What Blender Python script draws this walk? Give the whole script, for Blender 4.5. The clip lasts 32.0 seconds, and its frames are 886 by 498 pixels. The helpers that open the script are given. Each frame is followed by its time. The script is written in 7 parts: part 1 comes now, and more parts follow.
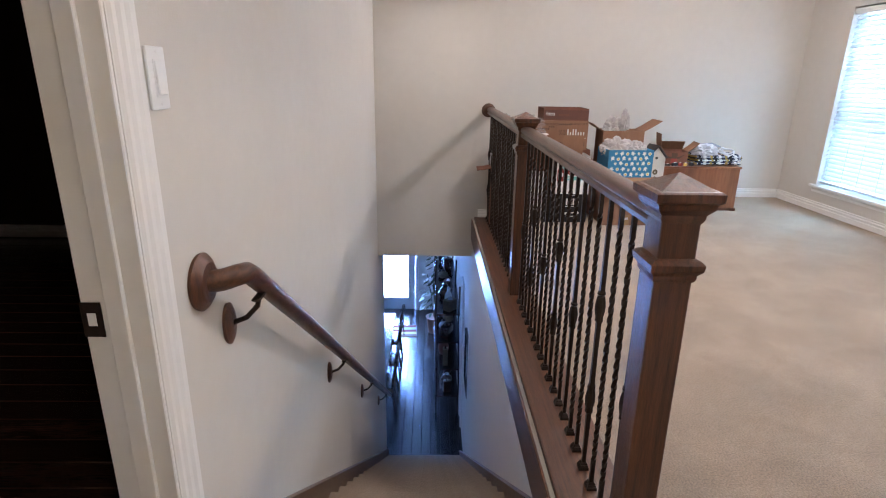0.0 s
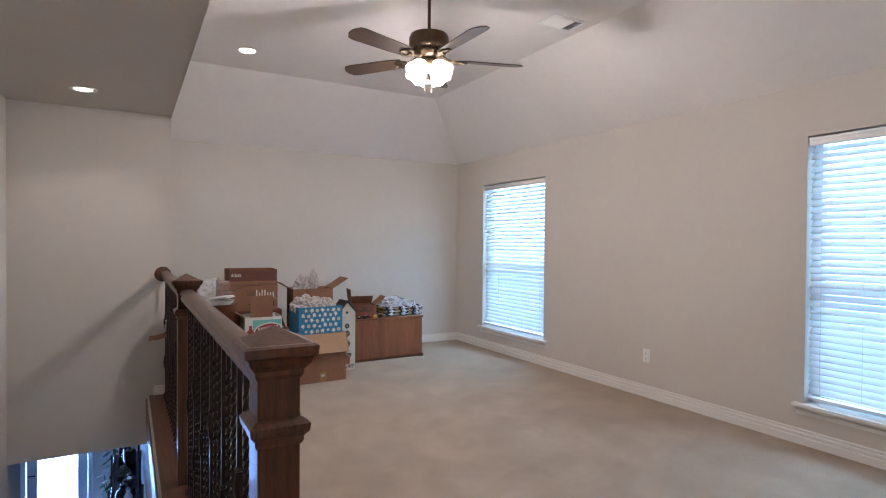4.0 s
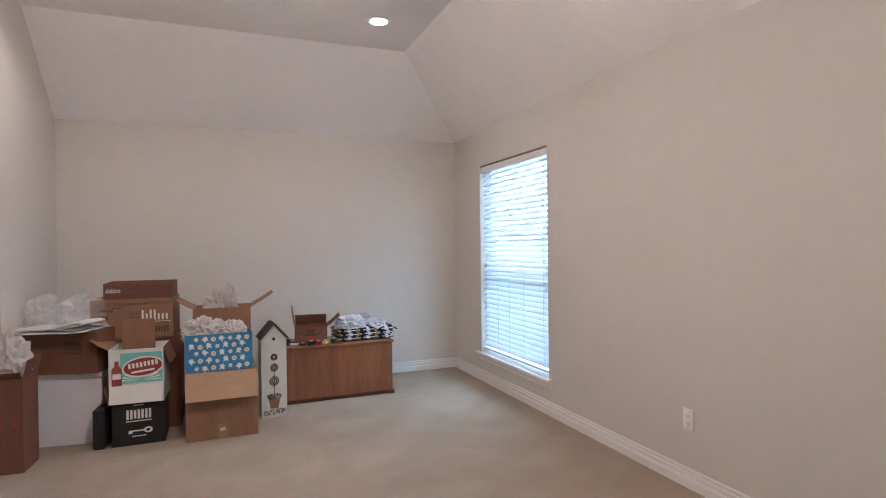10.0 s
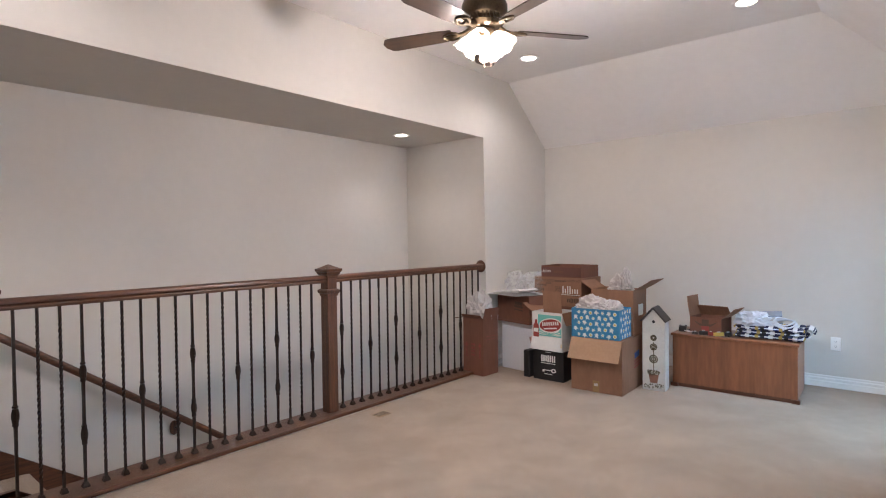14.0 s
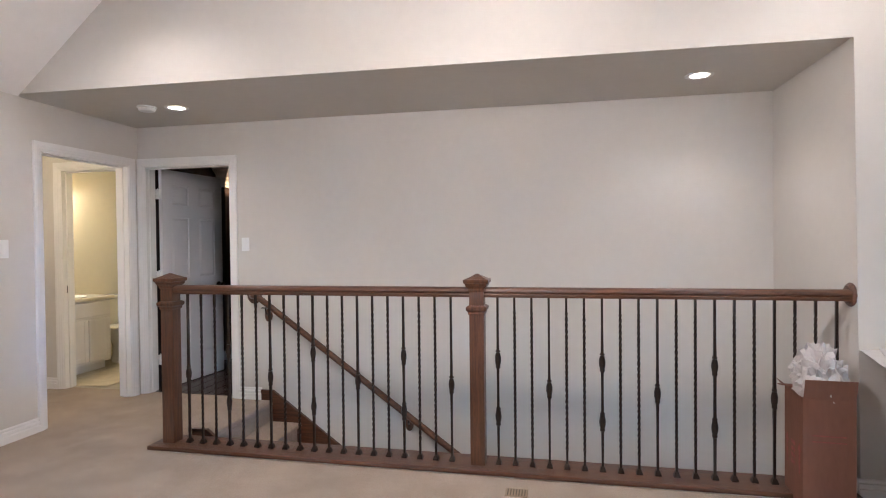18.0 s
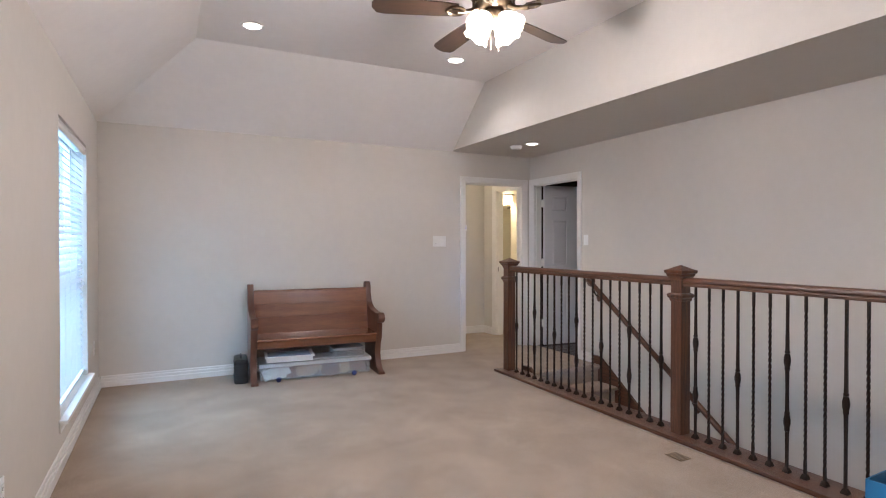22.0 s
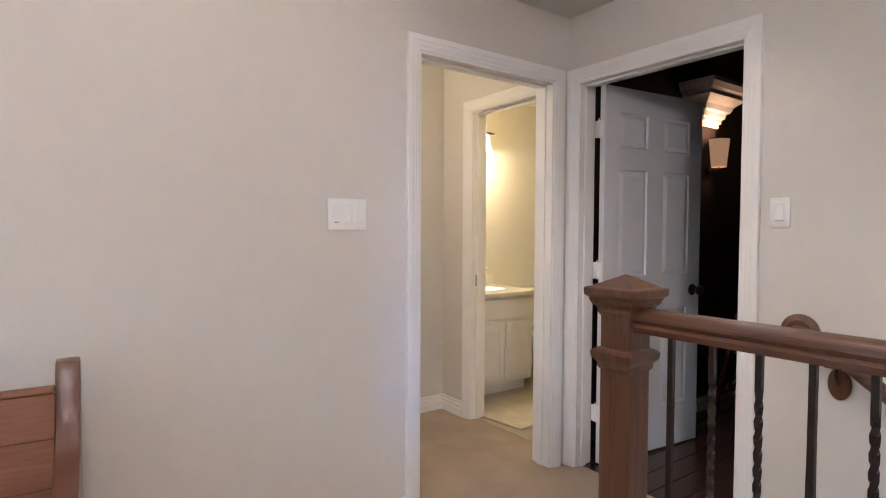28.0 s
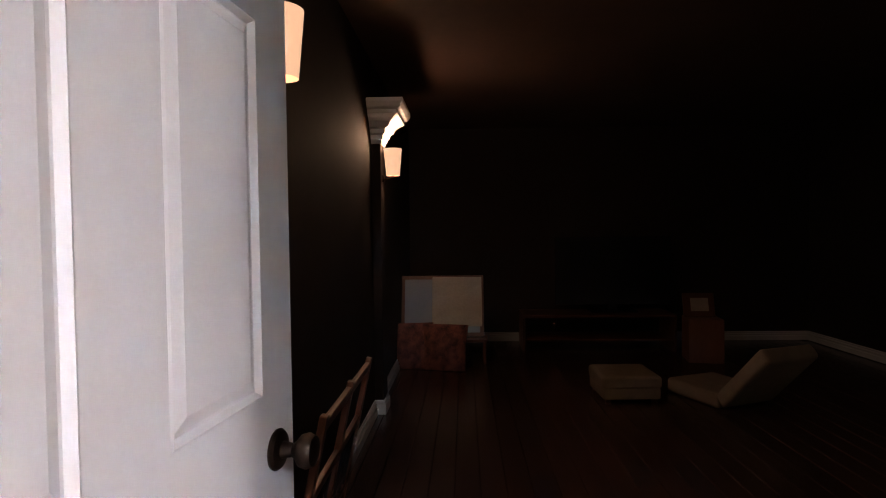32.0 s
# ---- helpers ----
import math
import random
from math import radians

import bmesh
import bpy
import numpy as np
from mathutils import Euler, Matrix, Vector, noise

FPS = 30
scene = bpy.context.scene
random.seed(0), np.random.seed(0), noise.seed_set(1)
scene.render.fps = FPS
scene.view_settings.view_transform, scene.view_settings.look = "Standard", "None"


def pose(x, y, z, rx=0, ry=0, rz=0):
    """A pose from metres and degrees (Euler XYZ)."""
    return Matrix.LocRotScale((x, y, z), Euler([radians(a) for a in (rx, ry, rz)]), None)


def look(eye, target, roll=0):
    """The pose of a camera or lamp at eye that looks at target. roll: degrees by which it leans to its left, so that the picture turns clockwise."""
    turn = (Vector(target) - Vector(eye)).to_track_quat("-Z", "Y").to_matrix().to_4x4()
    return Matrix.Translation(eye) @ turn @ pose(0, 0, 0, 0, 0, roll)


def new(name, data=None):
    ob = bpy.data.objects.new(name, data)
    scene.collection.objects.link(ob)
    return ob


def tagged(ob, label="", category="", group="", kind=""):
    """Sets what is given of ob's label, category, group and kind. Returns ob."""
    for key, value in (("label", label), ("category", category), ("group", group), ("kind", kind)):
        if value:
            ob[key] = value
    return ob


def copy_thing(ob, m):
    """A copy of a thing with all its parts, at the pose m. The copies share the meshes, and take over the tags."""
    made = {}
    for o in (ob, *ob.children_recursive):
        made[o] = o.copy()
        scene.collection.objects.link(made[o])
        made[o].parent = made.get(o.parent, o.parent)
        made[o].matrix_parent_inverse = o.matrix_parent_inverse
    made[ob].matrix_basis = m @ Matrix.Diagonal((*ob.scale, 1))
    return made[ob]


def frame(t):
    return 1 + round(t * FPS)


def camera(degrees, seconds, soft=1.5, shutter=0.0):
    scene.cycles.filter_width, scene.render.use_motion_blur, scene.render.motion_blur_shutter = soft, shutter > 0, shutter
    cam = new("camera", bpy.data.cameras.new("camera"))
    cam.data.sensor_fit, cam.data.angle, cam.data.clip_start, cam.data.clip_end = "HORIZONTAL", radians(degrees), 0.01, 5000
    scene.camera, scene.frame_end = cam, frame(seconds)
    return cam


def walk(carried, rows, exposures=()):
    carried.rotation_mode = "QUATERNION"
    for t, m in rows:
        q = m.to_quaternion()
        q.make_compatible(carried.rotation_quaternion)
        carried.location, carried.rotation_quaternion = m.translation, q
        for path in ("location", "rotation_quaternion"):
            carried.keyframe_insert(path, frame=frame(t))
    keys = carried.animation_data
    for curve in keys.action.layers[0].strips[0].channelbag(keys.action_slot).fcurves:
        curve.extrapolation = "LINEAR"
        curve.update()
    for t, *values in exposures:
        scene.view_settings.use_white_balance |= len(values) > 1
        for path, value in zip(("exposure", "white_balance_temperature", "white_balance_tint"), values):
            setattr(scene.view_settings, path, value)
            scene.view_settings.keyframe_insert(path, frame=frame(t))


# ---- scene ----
# ---- camera ----
cam = camera(77.8, 32.0, soft=1.1)
PATH = [
    (0, (0.527, 0.008, 1.357), (0.573, 1.914, 0.753), 0.9),
    (0.5, (0.546, -0.001, 1.373), (0.641, 1.939, 0.897), 0.6),
    (1, (0.558, -0.01, 1.379), (0.738, 1.953, 1.039), 0.4),
    (1.5, (0.58, -0.004, 1.378), (0.879, 1.961, 1.152), 0.3),
    (2, (0.68, 0.027, 1.39), (1.098, 1.977, 1.247), 0.3),
    (2.5, (0.804, 0.041, 1.361), (1.337, 1.968, 1.306), 0.2),
    (3, (0.811, 0.055, 1.354), (1.498, 1.933, 1.329), 0.2),
    (3.5, (0.813, 0.046, 1.353), (1.661, 1.857, 1.328), 0.4),
    (4, (0.81, 0.02, 1.339), (1.802, 1.756, 1.314), 0.4),
    (4.5, (0.791, -0.004, 1.318), (1.899, 1.661, 1.301), 0.4),
    (5.5, (0.842, 0.062, 1.303), (2.092, 1.618, 1.289), 0.5),
    (6.5, (0.909, 0.084, 1.292), (2.295, 1.527, 1.281), 0.6),
    (7, (1.079, 0.218, 1.326), (2.478, 1.648, 1.302), 0.2),
    (7.5, (1.193, 0.281, 1.344), (2.59, 1.712, 1.319), 0.2),
    (8, (1.298, 0.432, 1.337), (2.68, 1.878, 1.319), 0.3),
    (8.5, (1.538, 0.589, 1.324), (2.844, 2.103, 1.305), 0.2),
    (9, (1.792, 0.721, 1.357), (2.932, 2.364, 1.324), -0.3),
    (9.5, (2.156, 0.904, 1.306), (3.063, 2.687, 1.297), -0.5),
    (10, (2.46, 1.042, 1.305), (3.188, 2.905, 1.292), -0.7),
    (10.5, (2.843, 1.11, 1.309), (3.272, 3.064, 1.307), -0.8),
    (11, (3.24, 1.131, 1.283), (3.37, 3.126, 1.294), -0.9),
    (11.5, (3.526, 1.095, 1.277), (3.349, 3.087, 1.27), -0.9),
    (12, (3.787, 1.035, 1.289), (3.285, 2.971, 1.276), -0.9),
    (12.5, (3.99, 0.944, 1.308), (3.273, 2.812, 1.295), -0.8),
    (13, (4.21, 0.765, 1.302), (3.275, 2.533, 1.29), -0.8),
    (13.5, (4.402, 0.681, 1.332), (3.232, 2.303, 1.302), -0.7),
    (14, (4.479, 0.656, 1.35), (3.181, 2.177, 1.31), -0.7),
    (14.5, (4.49, 0.69, 1.359), (3.078, 2.105, 1.311), -0.6),
    (15, (4.50, 0.895, 1.344), (2.942, 2.149, 1.282), -0.3),
    (15.5, (4.38, 1.195, 1.347), (2.70, 2.283, 1.289), -0.4),
    (17.5, (4.413, 3.239, 1.366), (2.415, 3.176, 1.315), -0.6),
    (18, (4.321, 3.743, 1.358), (2.361, 3.342, 1.327), -0.6),
    (18.5, (4.294, 4.144, 1.385), (2.432, 3.416, 1.339), -0.7),
    (19, (4.186, 4.435, 1.375), (2.471, 3.406, 1.338), -0.5),
    (19.5, (4.127, 4.726, 1.351), (2.597, 3.439, 1.321), -0.4),
    (20, (4.162, 5.01, 1.337), (2.809, 3.537, 1.314), -0.4),
    (20.5, (4.229, 5.244, 1.336), (3.027, 3.646, 1.317), -0.3),
    (21, (4.186, 5.527, 1.315), (3.113, 3.84, 1.298), -0.1),
    (21.5, (4.178, 5.75, 1.299), (3.204, 4.004, 1.287), -0.0),
    (22, (4.161, 5.877, 1.304), (3.268, 4.088, 1.284), 0.0),
    (22.5, (4.1, 5.909, 1.321), (3.268, 4.09, 1.29), 0.0),
    (23, (3.988, 5.895, 1.317), (3.203, 4.056, 1.283), -0.0),
    (23.5, (3.862, 5.839, 1.31), (3.127, 3.979, 1.272), -0.1),
    (24, (3.705, 5.627, 1.289), (3.039, 3.742, 1.241), -0.1),
    (24.5, (3.568, 5.308, 1.282), (2.945, 3.408, 1.224), 0.0),
    (25, (3.406, 4.921, 1.325), (2.801, 3.016, 1.246), 0.2),
    (25.5, (3.284, 4.483, 1.375), (2.677, 2.58, 1.28), 0.2),
    (27.5, (2.539, 2.498, 1.253), (1.553, 0.759, 1.19), 0.3),
    (28, (2.275, 2.07, 1.27), (1.109, 0.446, 1.201), 0.3),
    (28.5, (1.974, 1.635, 1.29), (0.651, 0.137, 1.209), -0.0),
    (29, (1.689, 1.286, 1.27), (0.238, -0.09, 1.204), 0.0),
    (29.5, (1.375, 1.039, 1.232), (-0.265, -0.105, 1.18), -0.3),
    (30.2, (0.918, 0.78, 1.256), (-0.91, -0.031, 1.197), -0.3),
    (30.6, (0.688, 0.707, 1.249), (-1.216, 0.097, 1.19), -0.2),
    (31, (0.443, 0.671, 1.257), (-1.497, 0.189, 1.197), -0.3),
    (31.5, (0.209, 0.622, 1.269), (-1.764, 0.302, 1.212), -0.3),
    (32, (0.035, 0.59, 1.273), (-1.963, 0.51, 1.218), -0.7),
]
EXPOSURES = [(0.0, 0.3, 6250, 12), (1.0, 0.0, 6150, 12), (2.0, -0.2, 6350, 15), (4.0, -0.4, 6250, 13), (4.5, -0.5, 6250, 13), (6.5, -0.95, 6220, 12.5), (7.0, -1.0, 6250, 12.5), (8.0, -1.2, 6300, 13), (9.0, -0.95, 6400, 15), (10.0, -0.35, 6600, 16), (11.0, -0.25, 6550, 17), (13.0, -0.17, 6470, 16), (15.0, 0.1, 6300, 13), (18.0, 0.2, 6200, 12), (21.0, 0.08, 6200, 13), (23.0, -0.18, 6250, 14), (25.5, -0.12, 6400, 16), (28.0, 0.2, 6450, 14), (29.0, 0.25, 6600, 15), (30.0, 0.55, 6250, 11), (31.0, 1.0, 6550, 16), (32.0, 1.85, 6500, 15)]
walk(cam, [(t, look(eye, target, roll)) for t, eye, target, roll in PATH], EXPOSURES)

# ---- world and lights ----
world = bpy.data.worlds.new("world")
scene.world = world
world.use_nodes = True
wn = world.node_tree
sky = wn.nodes.new("ShaderNodeTexSky")
sky.sky_type, sky.sun_disc = "NISHITA", False
sky.sun_elevation, sky.sun_rotation = radians(50), radians(250)
wn.links.new(sky.outputs[0], wn.nodes["Background"].inputs[0])
wn.nodes["Background"].inputs[1].default_value = 0.12


def lamp(name, kind, m, watts, color, size=0.1, size_y=None, spot=None):
    data = bpy.data.lights.new(name, kind)
    data.energy, data.color = watts, color
    if kind == "AREA":
        data.size = size
        data.shape = "DISK"
        if size_y:
            data.shape, data.size_y = "RECTANGLE", size_y
    else:
        data.shadow_soft_size = size
    if spot:
        data.spot_size, data.spot_blend = radians(spot), 0.6
    ob = new(name, data)
    ob.matrix_world = m
    return ob


WARM = (1.0, 0.90, 0.865)
# plan, in metres: west wall face x 0, stairwell to the rail at x 1.11, windows on the east
XE, YN, YS, XS, YNI = 4.735, 6.50, 0.05, 1.12, 5.272
XR = 1.078   # centre line of the railing
ZP, ZC, LOW = 2.405, 3.035, -3.42
CANS = [(1.725, 5.16), (3.56, 5.16), (3.56, 1.275), (1.73, 1.275)]
NICHE_CANS = [(0.58, 0.90), (0.528, 4.655)]
FAN = (2.565, 3.30)
for n, (x, y) in enumerate(CANS):
    lamp("can_lamp", "SPOT", pose(x, y, ZC - 0.03), 25, WARM, 0.05, spot=150)
for n, (x, y) in enumerate(NICHE_CANS):
    lamp("can_lamp", "SPOT", pose(x, y, ZP - 0.03), 13, WARM, 0.05, spot=120)

# ---- materials ----
MATS = {}


def node(nt, kind, **inputs):
    n = nt.nodes.new(kind)
    for k, v in inputs.items():
        n.inputs[k.replace("_", " ")].default_value = v
    return n


def material(name, color, rough=0.6, metal=0.0, vary=0.06, scale=6.0, bump=0.0, bump_scale=200.0, coat=0.0, stretch=(1, 1, 1), grain=None, detail=4.0, rand=0.0, spec=0.5):
    """Principled surface with colour variation at two scales, fine relief and, for wood, stretched grain."""
    m = bpy.data.materials.new(name)
    m.use_nodes = True
    nt = m.node_tree
    b = nt.nodes["Principled BSDF"]
    b.inputs["Roughness"].default_value, b.inputs["Metallic"].default_value = rough, metal
    b.inputs["Coat Weight"].default_value = coat
    b.inputs["Coat Roughness"].default_value = 0.25
    b.inputs["Specular IOR Level"].default_value = spec
    co = nt.nodes.new("ShaderNodeTexCoord")
    mp = nt.nodes.new("ShaderNodeMapping")
    mp.inputs["Scale"].default_value = stretch
    nt.links.new(co.outputs["Object"], mp.inputs["Vector"])
    big = node(nt, "ShaderNodeTexNoise", Scale=scale, Detail=detail)
    small = node(nt, "ShaderNodeTexNoise", Scale=scale * 9, Detail=3.0)
    nt.links.new(mp.outputs[0], big.inputs["Vector"])
    nt.links.new(mp.outputs[0], small.inputs["Vector"])
    mix = nt.nodes.new("ShaderNodeMix")
    mix.data_type = "FLOAT"
    mix.inputs[0].default_value = 0.4
    nt.links.new(big.outputs["Fac"], mix.inputs[2])
    nt.links.new(small.outputs["Fac"], mix.inputs[3])
    ramp = nt.nodes.new("ShaderNodeValToRGB")
    dark = grain or tuple(c * (1 - vary * 2.2) for c in color)
    light = color if grain else tuple(min(1, c * (1 + vary * 1.2)) for c in color)
    ramp.color_ramp.elements[0].position, ramp.color_ramp.elements[1].position = 0.32, 0.66
    ramp.color_ramp.elements[0].color, ramp.color_ramp.elements[1].color = (*dark, 1), (*light, 1)
    nt.links.new(mix.outputs[0], ramp.inputs[0])
    out = ramp.outputs[0]
    if rand:
        info = nt.nodes.new("ShaderNodeObjectInfo")
        hsv = nt.nodes.new("ShaderNodeHueSaturation")
        mr = node(nt, "ShaderNodeMapRange", To_Min=1 - rand, To_Max=1 + rand)
        nt.links.new(info.outputs["Random"], mr.inputs["Value"])
        nt.links.new(mr.outputs[0], hsv.inputs["Value"])
        nt.links.new(out, hsv.inputs["Color"])
        out = hsv.outputs[0]
    nt.links.new(out, b.inputs["Base Color"])
    if bump:
        fine = node(nt, "ShaderNodeTexNoise", Scale=bump_scale, Detail=3.0)
        nt.links.new(mp.outputs[0], fine.inputs["Vector"])
        bp = node(nt, "ShaderNodeBump", Strength=min(1.0, bump), Distance=0.004)
        nt.links.new(fine.outputs["Fac"], bp.inputs["Height"])
        nt.links.new(bp.outputs[0], b.inputs["Normal"])
    MATS[name] = m
    return m


def glow(name, color, strength):
    m = bpy.data.materials.new(name)
    m.use_nodes = True
    b = m.node_tree.nodes["Principled BSDF"]
    b.inputs["Base Color"].default_value = (*[0.8 * c for c in color], 1)
    b.inputs["Emission Color"].default_value = (*color, 1)
    b.inputs["Emission Strength"].default_value = strength
    MATS[name] = m
    return m


PAINT = material("wall_paint", (0.64, 0.603, 0.550), 0.85, vary=0.015, scale=1.5, bump=0.12, bump_scale=160, spec=0.2)
# paler than the walls: daylight thrown up at the ceiling is in this colour
CEILP = material("ceiling_paint_lightened", (0.84, 0.81, 0.78), 0.9, vary=0.015, scale=1.5, bump=0.15, bump_scale=120, spec=0.2)
TRIM = material("trim_white", (0.80, 0.78, 0.75), 0.55, vary=0.01, scale=4, spec=0.3)
DOORW = material("door_white", (0.72, 0.71, 0.72), 0.42, vary=0.012, scale=3, bump=0.02, bump_scale=90)
CARPET = material("carpet", (0.380, 0.295, 0.224), 1.0, vary=0.07, scale=2.2, bump=0.85, bump_scale=160, detail=8, spec=0.05)
CARPET.node_tree.nodes["Principled BSDF"].inputs["Sheen Weight"].default_value = 0.15
for nd in CARPET.node_tree.nodes:
    if nd.type == "BUMP":
        nd.inputs["Distance"].default_value = 0.006
    if nd.type == "TEX_NOISE" and nd.inputs["Scale"].default_value == 160:
        nd.inputs["Detail"].default_value = 5.0
        nd.inputs["Roughness"].default_value = 0.7
    if nd.type == "MIX":
        nd.inputs[0].default_value = 0.3
# carpet pile: brushed patches and fine speckle
cnt = CARPET.node_tree
c_bsdf = cnt.nodes["Principled BSDF"]
c_under = c_bsdf.inputs["Base Color"].links[0].from_socket
c_co = cnt.nodes.new("ShaderNodeTexCoord")
c_patch = node(cnt, "ShaderNodeTexNoise", Scale=4.5, Detail=5.0, Distortion=0.5)
c_edge = node(cnt, "ShaderNodeMapRange", From_Min=0.40, From_Max=0.62, To_Min=0.955, To_Max=1.04)
c_speck = node(cnt, "ShaderNodeTexNoise", Scale=150.0, Detail=2.0)
c_fine = node(cnt, "ShaderNodeMapRange", From_Min=0.3, From_Max=0.7, To_Min=0.72, To_Max=1.24)
c_mul = cnt.nodes.new("ShaderNodeMath")
c_mul.operation = "MULTIPLY"
c_hsv = cnt.nodes.new("ShaderNodeHueSaturation")
for c_tex, c_map in ((c_patch, c_edge), (c_speck, c_fine)):
    cnt.links.new(c_co.outputs["Object"], c_tex.inputs["Vector"])
    cnt.links.new(c_tex.outputs["Fac"], c_map.inputs["Value"])
cnt.links.new(c_edge.outputs[0], c_mul.inputs[0])
cnt.links.new(c_fine.outputs[0], c_mul.inputs[1])
cnt.links.new(c_mul.outputs[0], c_hsv.inputs["Value"])
cnt.links.new(c_under, c_hsv.inputs["Color"])
cnt.links.new(c_hsv.outputs[0], c_bsdf.inputs["Base Color"])
STAINED = material("stained_oak", (0.140, 0.052, 0.022), 0.36, scale=6.0, grain=(0.030, 0.011, 0.006), stretch=(12, 12, 0.5), bump=0.25, bump_scale=60, coat=0.15)
STAINEDY = material("stained_oak_long", (0.140, 0.051, 0.021), 0.34, scale=6.0, grain=(0.030, 0.011, 0.006), stretch=(12, 0.5, 12), bump=0.25, bump_scale=60, coat=0.2)
IRON = material("iron", (0.034, 0.022, 0.016), 0.42, metal=0.6, vary=0.2, scale=20, bump=0.2, bump_scale=250)
PLASTIC = material("white_plastic", (0.82, 0.82, 0.80), 0.3, vary=0.01, scale=3)
SLOTS = material("dark_slot", (0.02, 0.02, 0.02), 0.6, vary=0.05)
BRONZE = material("bronze", (0.035, 0.022, 0.016), 0.35, metal=0.8, vary=0.15, scale=12)
CANLIGHT = glow("can_glow", (1.0, 0.93, 0.82), 14)
DARKWALL = material("dark_brown_paint", (0.024, 0.016, 0.015), 0.75, vary=0.1, scale=2, bump=0.1, bump_scale=120, spec=0.2)
DARKFLOOR = material("dark_wood_floor", (0.070, 0.034, 0.026), 0.26, scale=2.0, grain=(0.030, 0.015, 0.012), stretch=(8, 0.8, 8), bump=0.15, bump_scale=40, coat=0.2, rand=0.25)
BATHP = material("bath_paint", (0.62, 0.56, 0.42), 0.8, vary=0.015, scale=1.5, bump=0.12, bump_scale=160, spec=0.2)

# ---- mesh helpers ----


def link(name, bm, mat, smooth=False):
    me = bpy.data.meshes.new(name)
    bmesh.ops.recalc_face_normals(bm, faces=bm.faces)
    bm.to_mesh(me)
    bm.free()
    for mt in (mat if isinstance(mat, (list, tuple)) else [mat]):
        me.materials.append(mt)
    if smooth:
        me.shade_smooth()
        me.set_sharp_from_angle(angle=radians(40))
    return new(name, me)


def part(name, bm, mat, parent, label="", smooth=False, m=None):
    ob = link(name, bm, mat, smooth)
    ob.parent = parent
    if m is not None:
        ob.matrix_basis = m
    return tagged(ob, label)


def thing(name, m, label, category, group="", kind=""):
    ob = new(name)
    ob.empty_display_size = 0.1
    ob.matrix_basis = m
    return tagged(ob, label, category, group, kind)


def cube(bm, lo, hi, bevel=0.0, segs=2, m=None, mi=0):
    r = bmesh.ops.create_cube(bm, size=1.0)
    vs = r["verts"]
    mid = [(a + b) / 2 for a, b in zip(lo, hi)]
    for v in vs:
        v.co = Vector([mid[k] + v.co[k] * (hi[k] - lo[k]) for k in range(3)])
    fs = {f for v in vs for f in v.link_faces}
    if mi:
        for f in fs:
            f.material_index = mi
    if bevel:
        es = list({e for v in vs for e in v.link_edges})
        got = bmesh.ops.bevel(bm, geom=es, offset=bevel, segments=segs, affect="EDGES", profile=0.6)
        vs = list({v for f in got["faces"] for v in f.verts} | {v for v in vs if v.is_valid})
    if m is not None:
        bmesh.ops.transform(bm, matrix=m, verts=vs)
    return vs


def box(lo, hi, bevel=0.0, segs=2, m=None):
    bm = bmesh.new()
    cube(bm, lo, hi, bevel, segs, m)
    return bm


def lathe(bm, prof, n=20, m=None, square=False):
    """Surface of revolution about z from (radius, height) pairs; square: four flat sides."""
    if square:
        n = 4
    rings = []
    for r, z in prof:
        ring = []
        for k in range(n):
            a = 2 * math.pi * (k + (0.5 if square else 0)) / n
            rr = r * (math.sqrt(2) if square else 1)
            ring.append(bm.verts.new((rr * math.cos(a), rr * math.sin(a), z)))
        rings.append(ring)
    for a, b in zip(rings, rings[1:]):
        for k in range(n):
            bm.faces.new((a[k], a[(k + 1) % n], b[(k + 1) % n], b[k]))
    bm.faces.new(rings[0][::-1])
    bm.faces.new(rings[-1])
    if m is not None:
        bmesh.ops.transform(bm, matrix=m, verts=[v for r in rings for v in r])
    return [v for r in rings for v in r]


def extrude(bm, prof, a, b, m=None, skew=(0, 0)):
    """A closed (u, v) outline drawn along local y from a to b (u -> x, v -> z). skew: how far v drops at each end per u (mitre)."""
    r0 = [bm.verts.new((u, a + skew[0] * u, v)) for u, v in prof]
    r1 = [bm.verts.new((u, b + skew[1] * u, v)) for u, v in prof]
    n = len(prof)
    for k in range(n):
        bm.faces.new((r0[k], r0[(k + 1) % n], r1[(k + 1) % n], r1[k]))
    bm.faces.new(r0[::-1])
    bm.faces.new(r1)
    if m is not None:
        bmesh.ops.transform(bm, matrix=m, verts=r0 + r1)
    return r0 + r1


def tube(bm, pts, r, n=10, cap=True):
    """A round bar through points."""
    pts = [Vector(p) for p in pts]
    rings = []
    side = None
    for k, p in enumerate(pts):
        d = (pts[min(k + 1, len(pts) - 1)] - pts[max(k - 1, 0)]).normalized()
        if side is None:
            side = d.orthogonal().normalized()
        side = (side - d * side.dot(d)).normalized()
        up = d.cross(side)
        rr = r[k] if isinstance(r, (list, tuple)) else r
        rings.append([bm.verts.new(p + rr * (math.cos(2 * math.pi * i / n) * side + math.sin(2 * math.pi * i / n) * up)) for i in range(n)])
    for a, b in zip(rings, rings[1:]):
        for k in range(n):
            bm.faces.new((a[k], a[(k + 1) % n], b[(k + 1) % n], b[k]))
    if cap:
        bm.faces.new(rings[0][::-1])
        bm.faces.new(rings[-1])
    return [v for r_ in rings for v in r_]


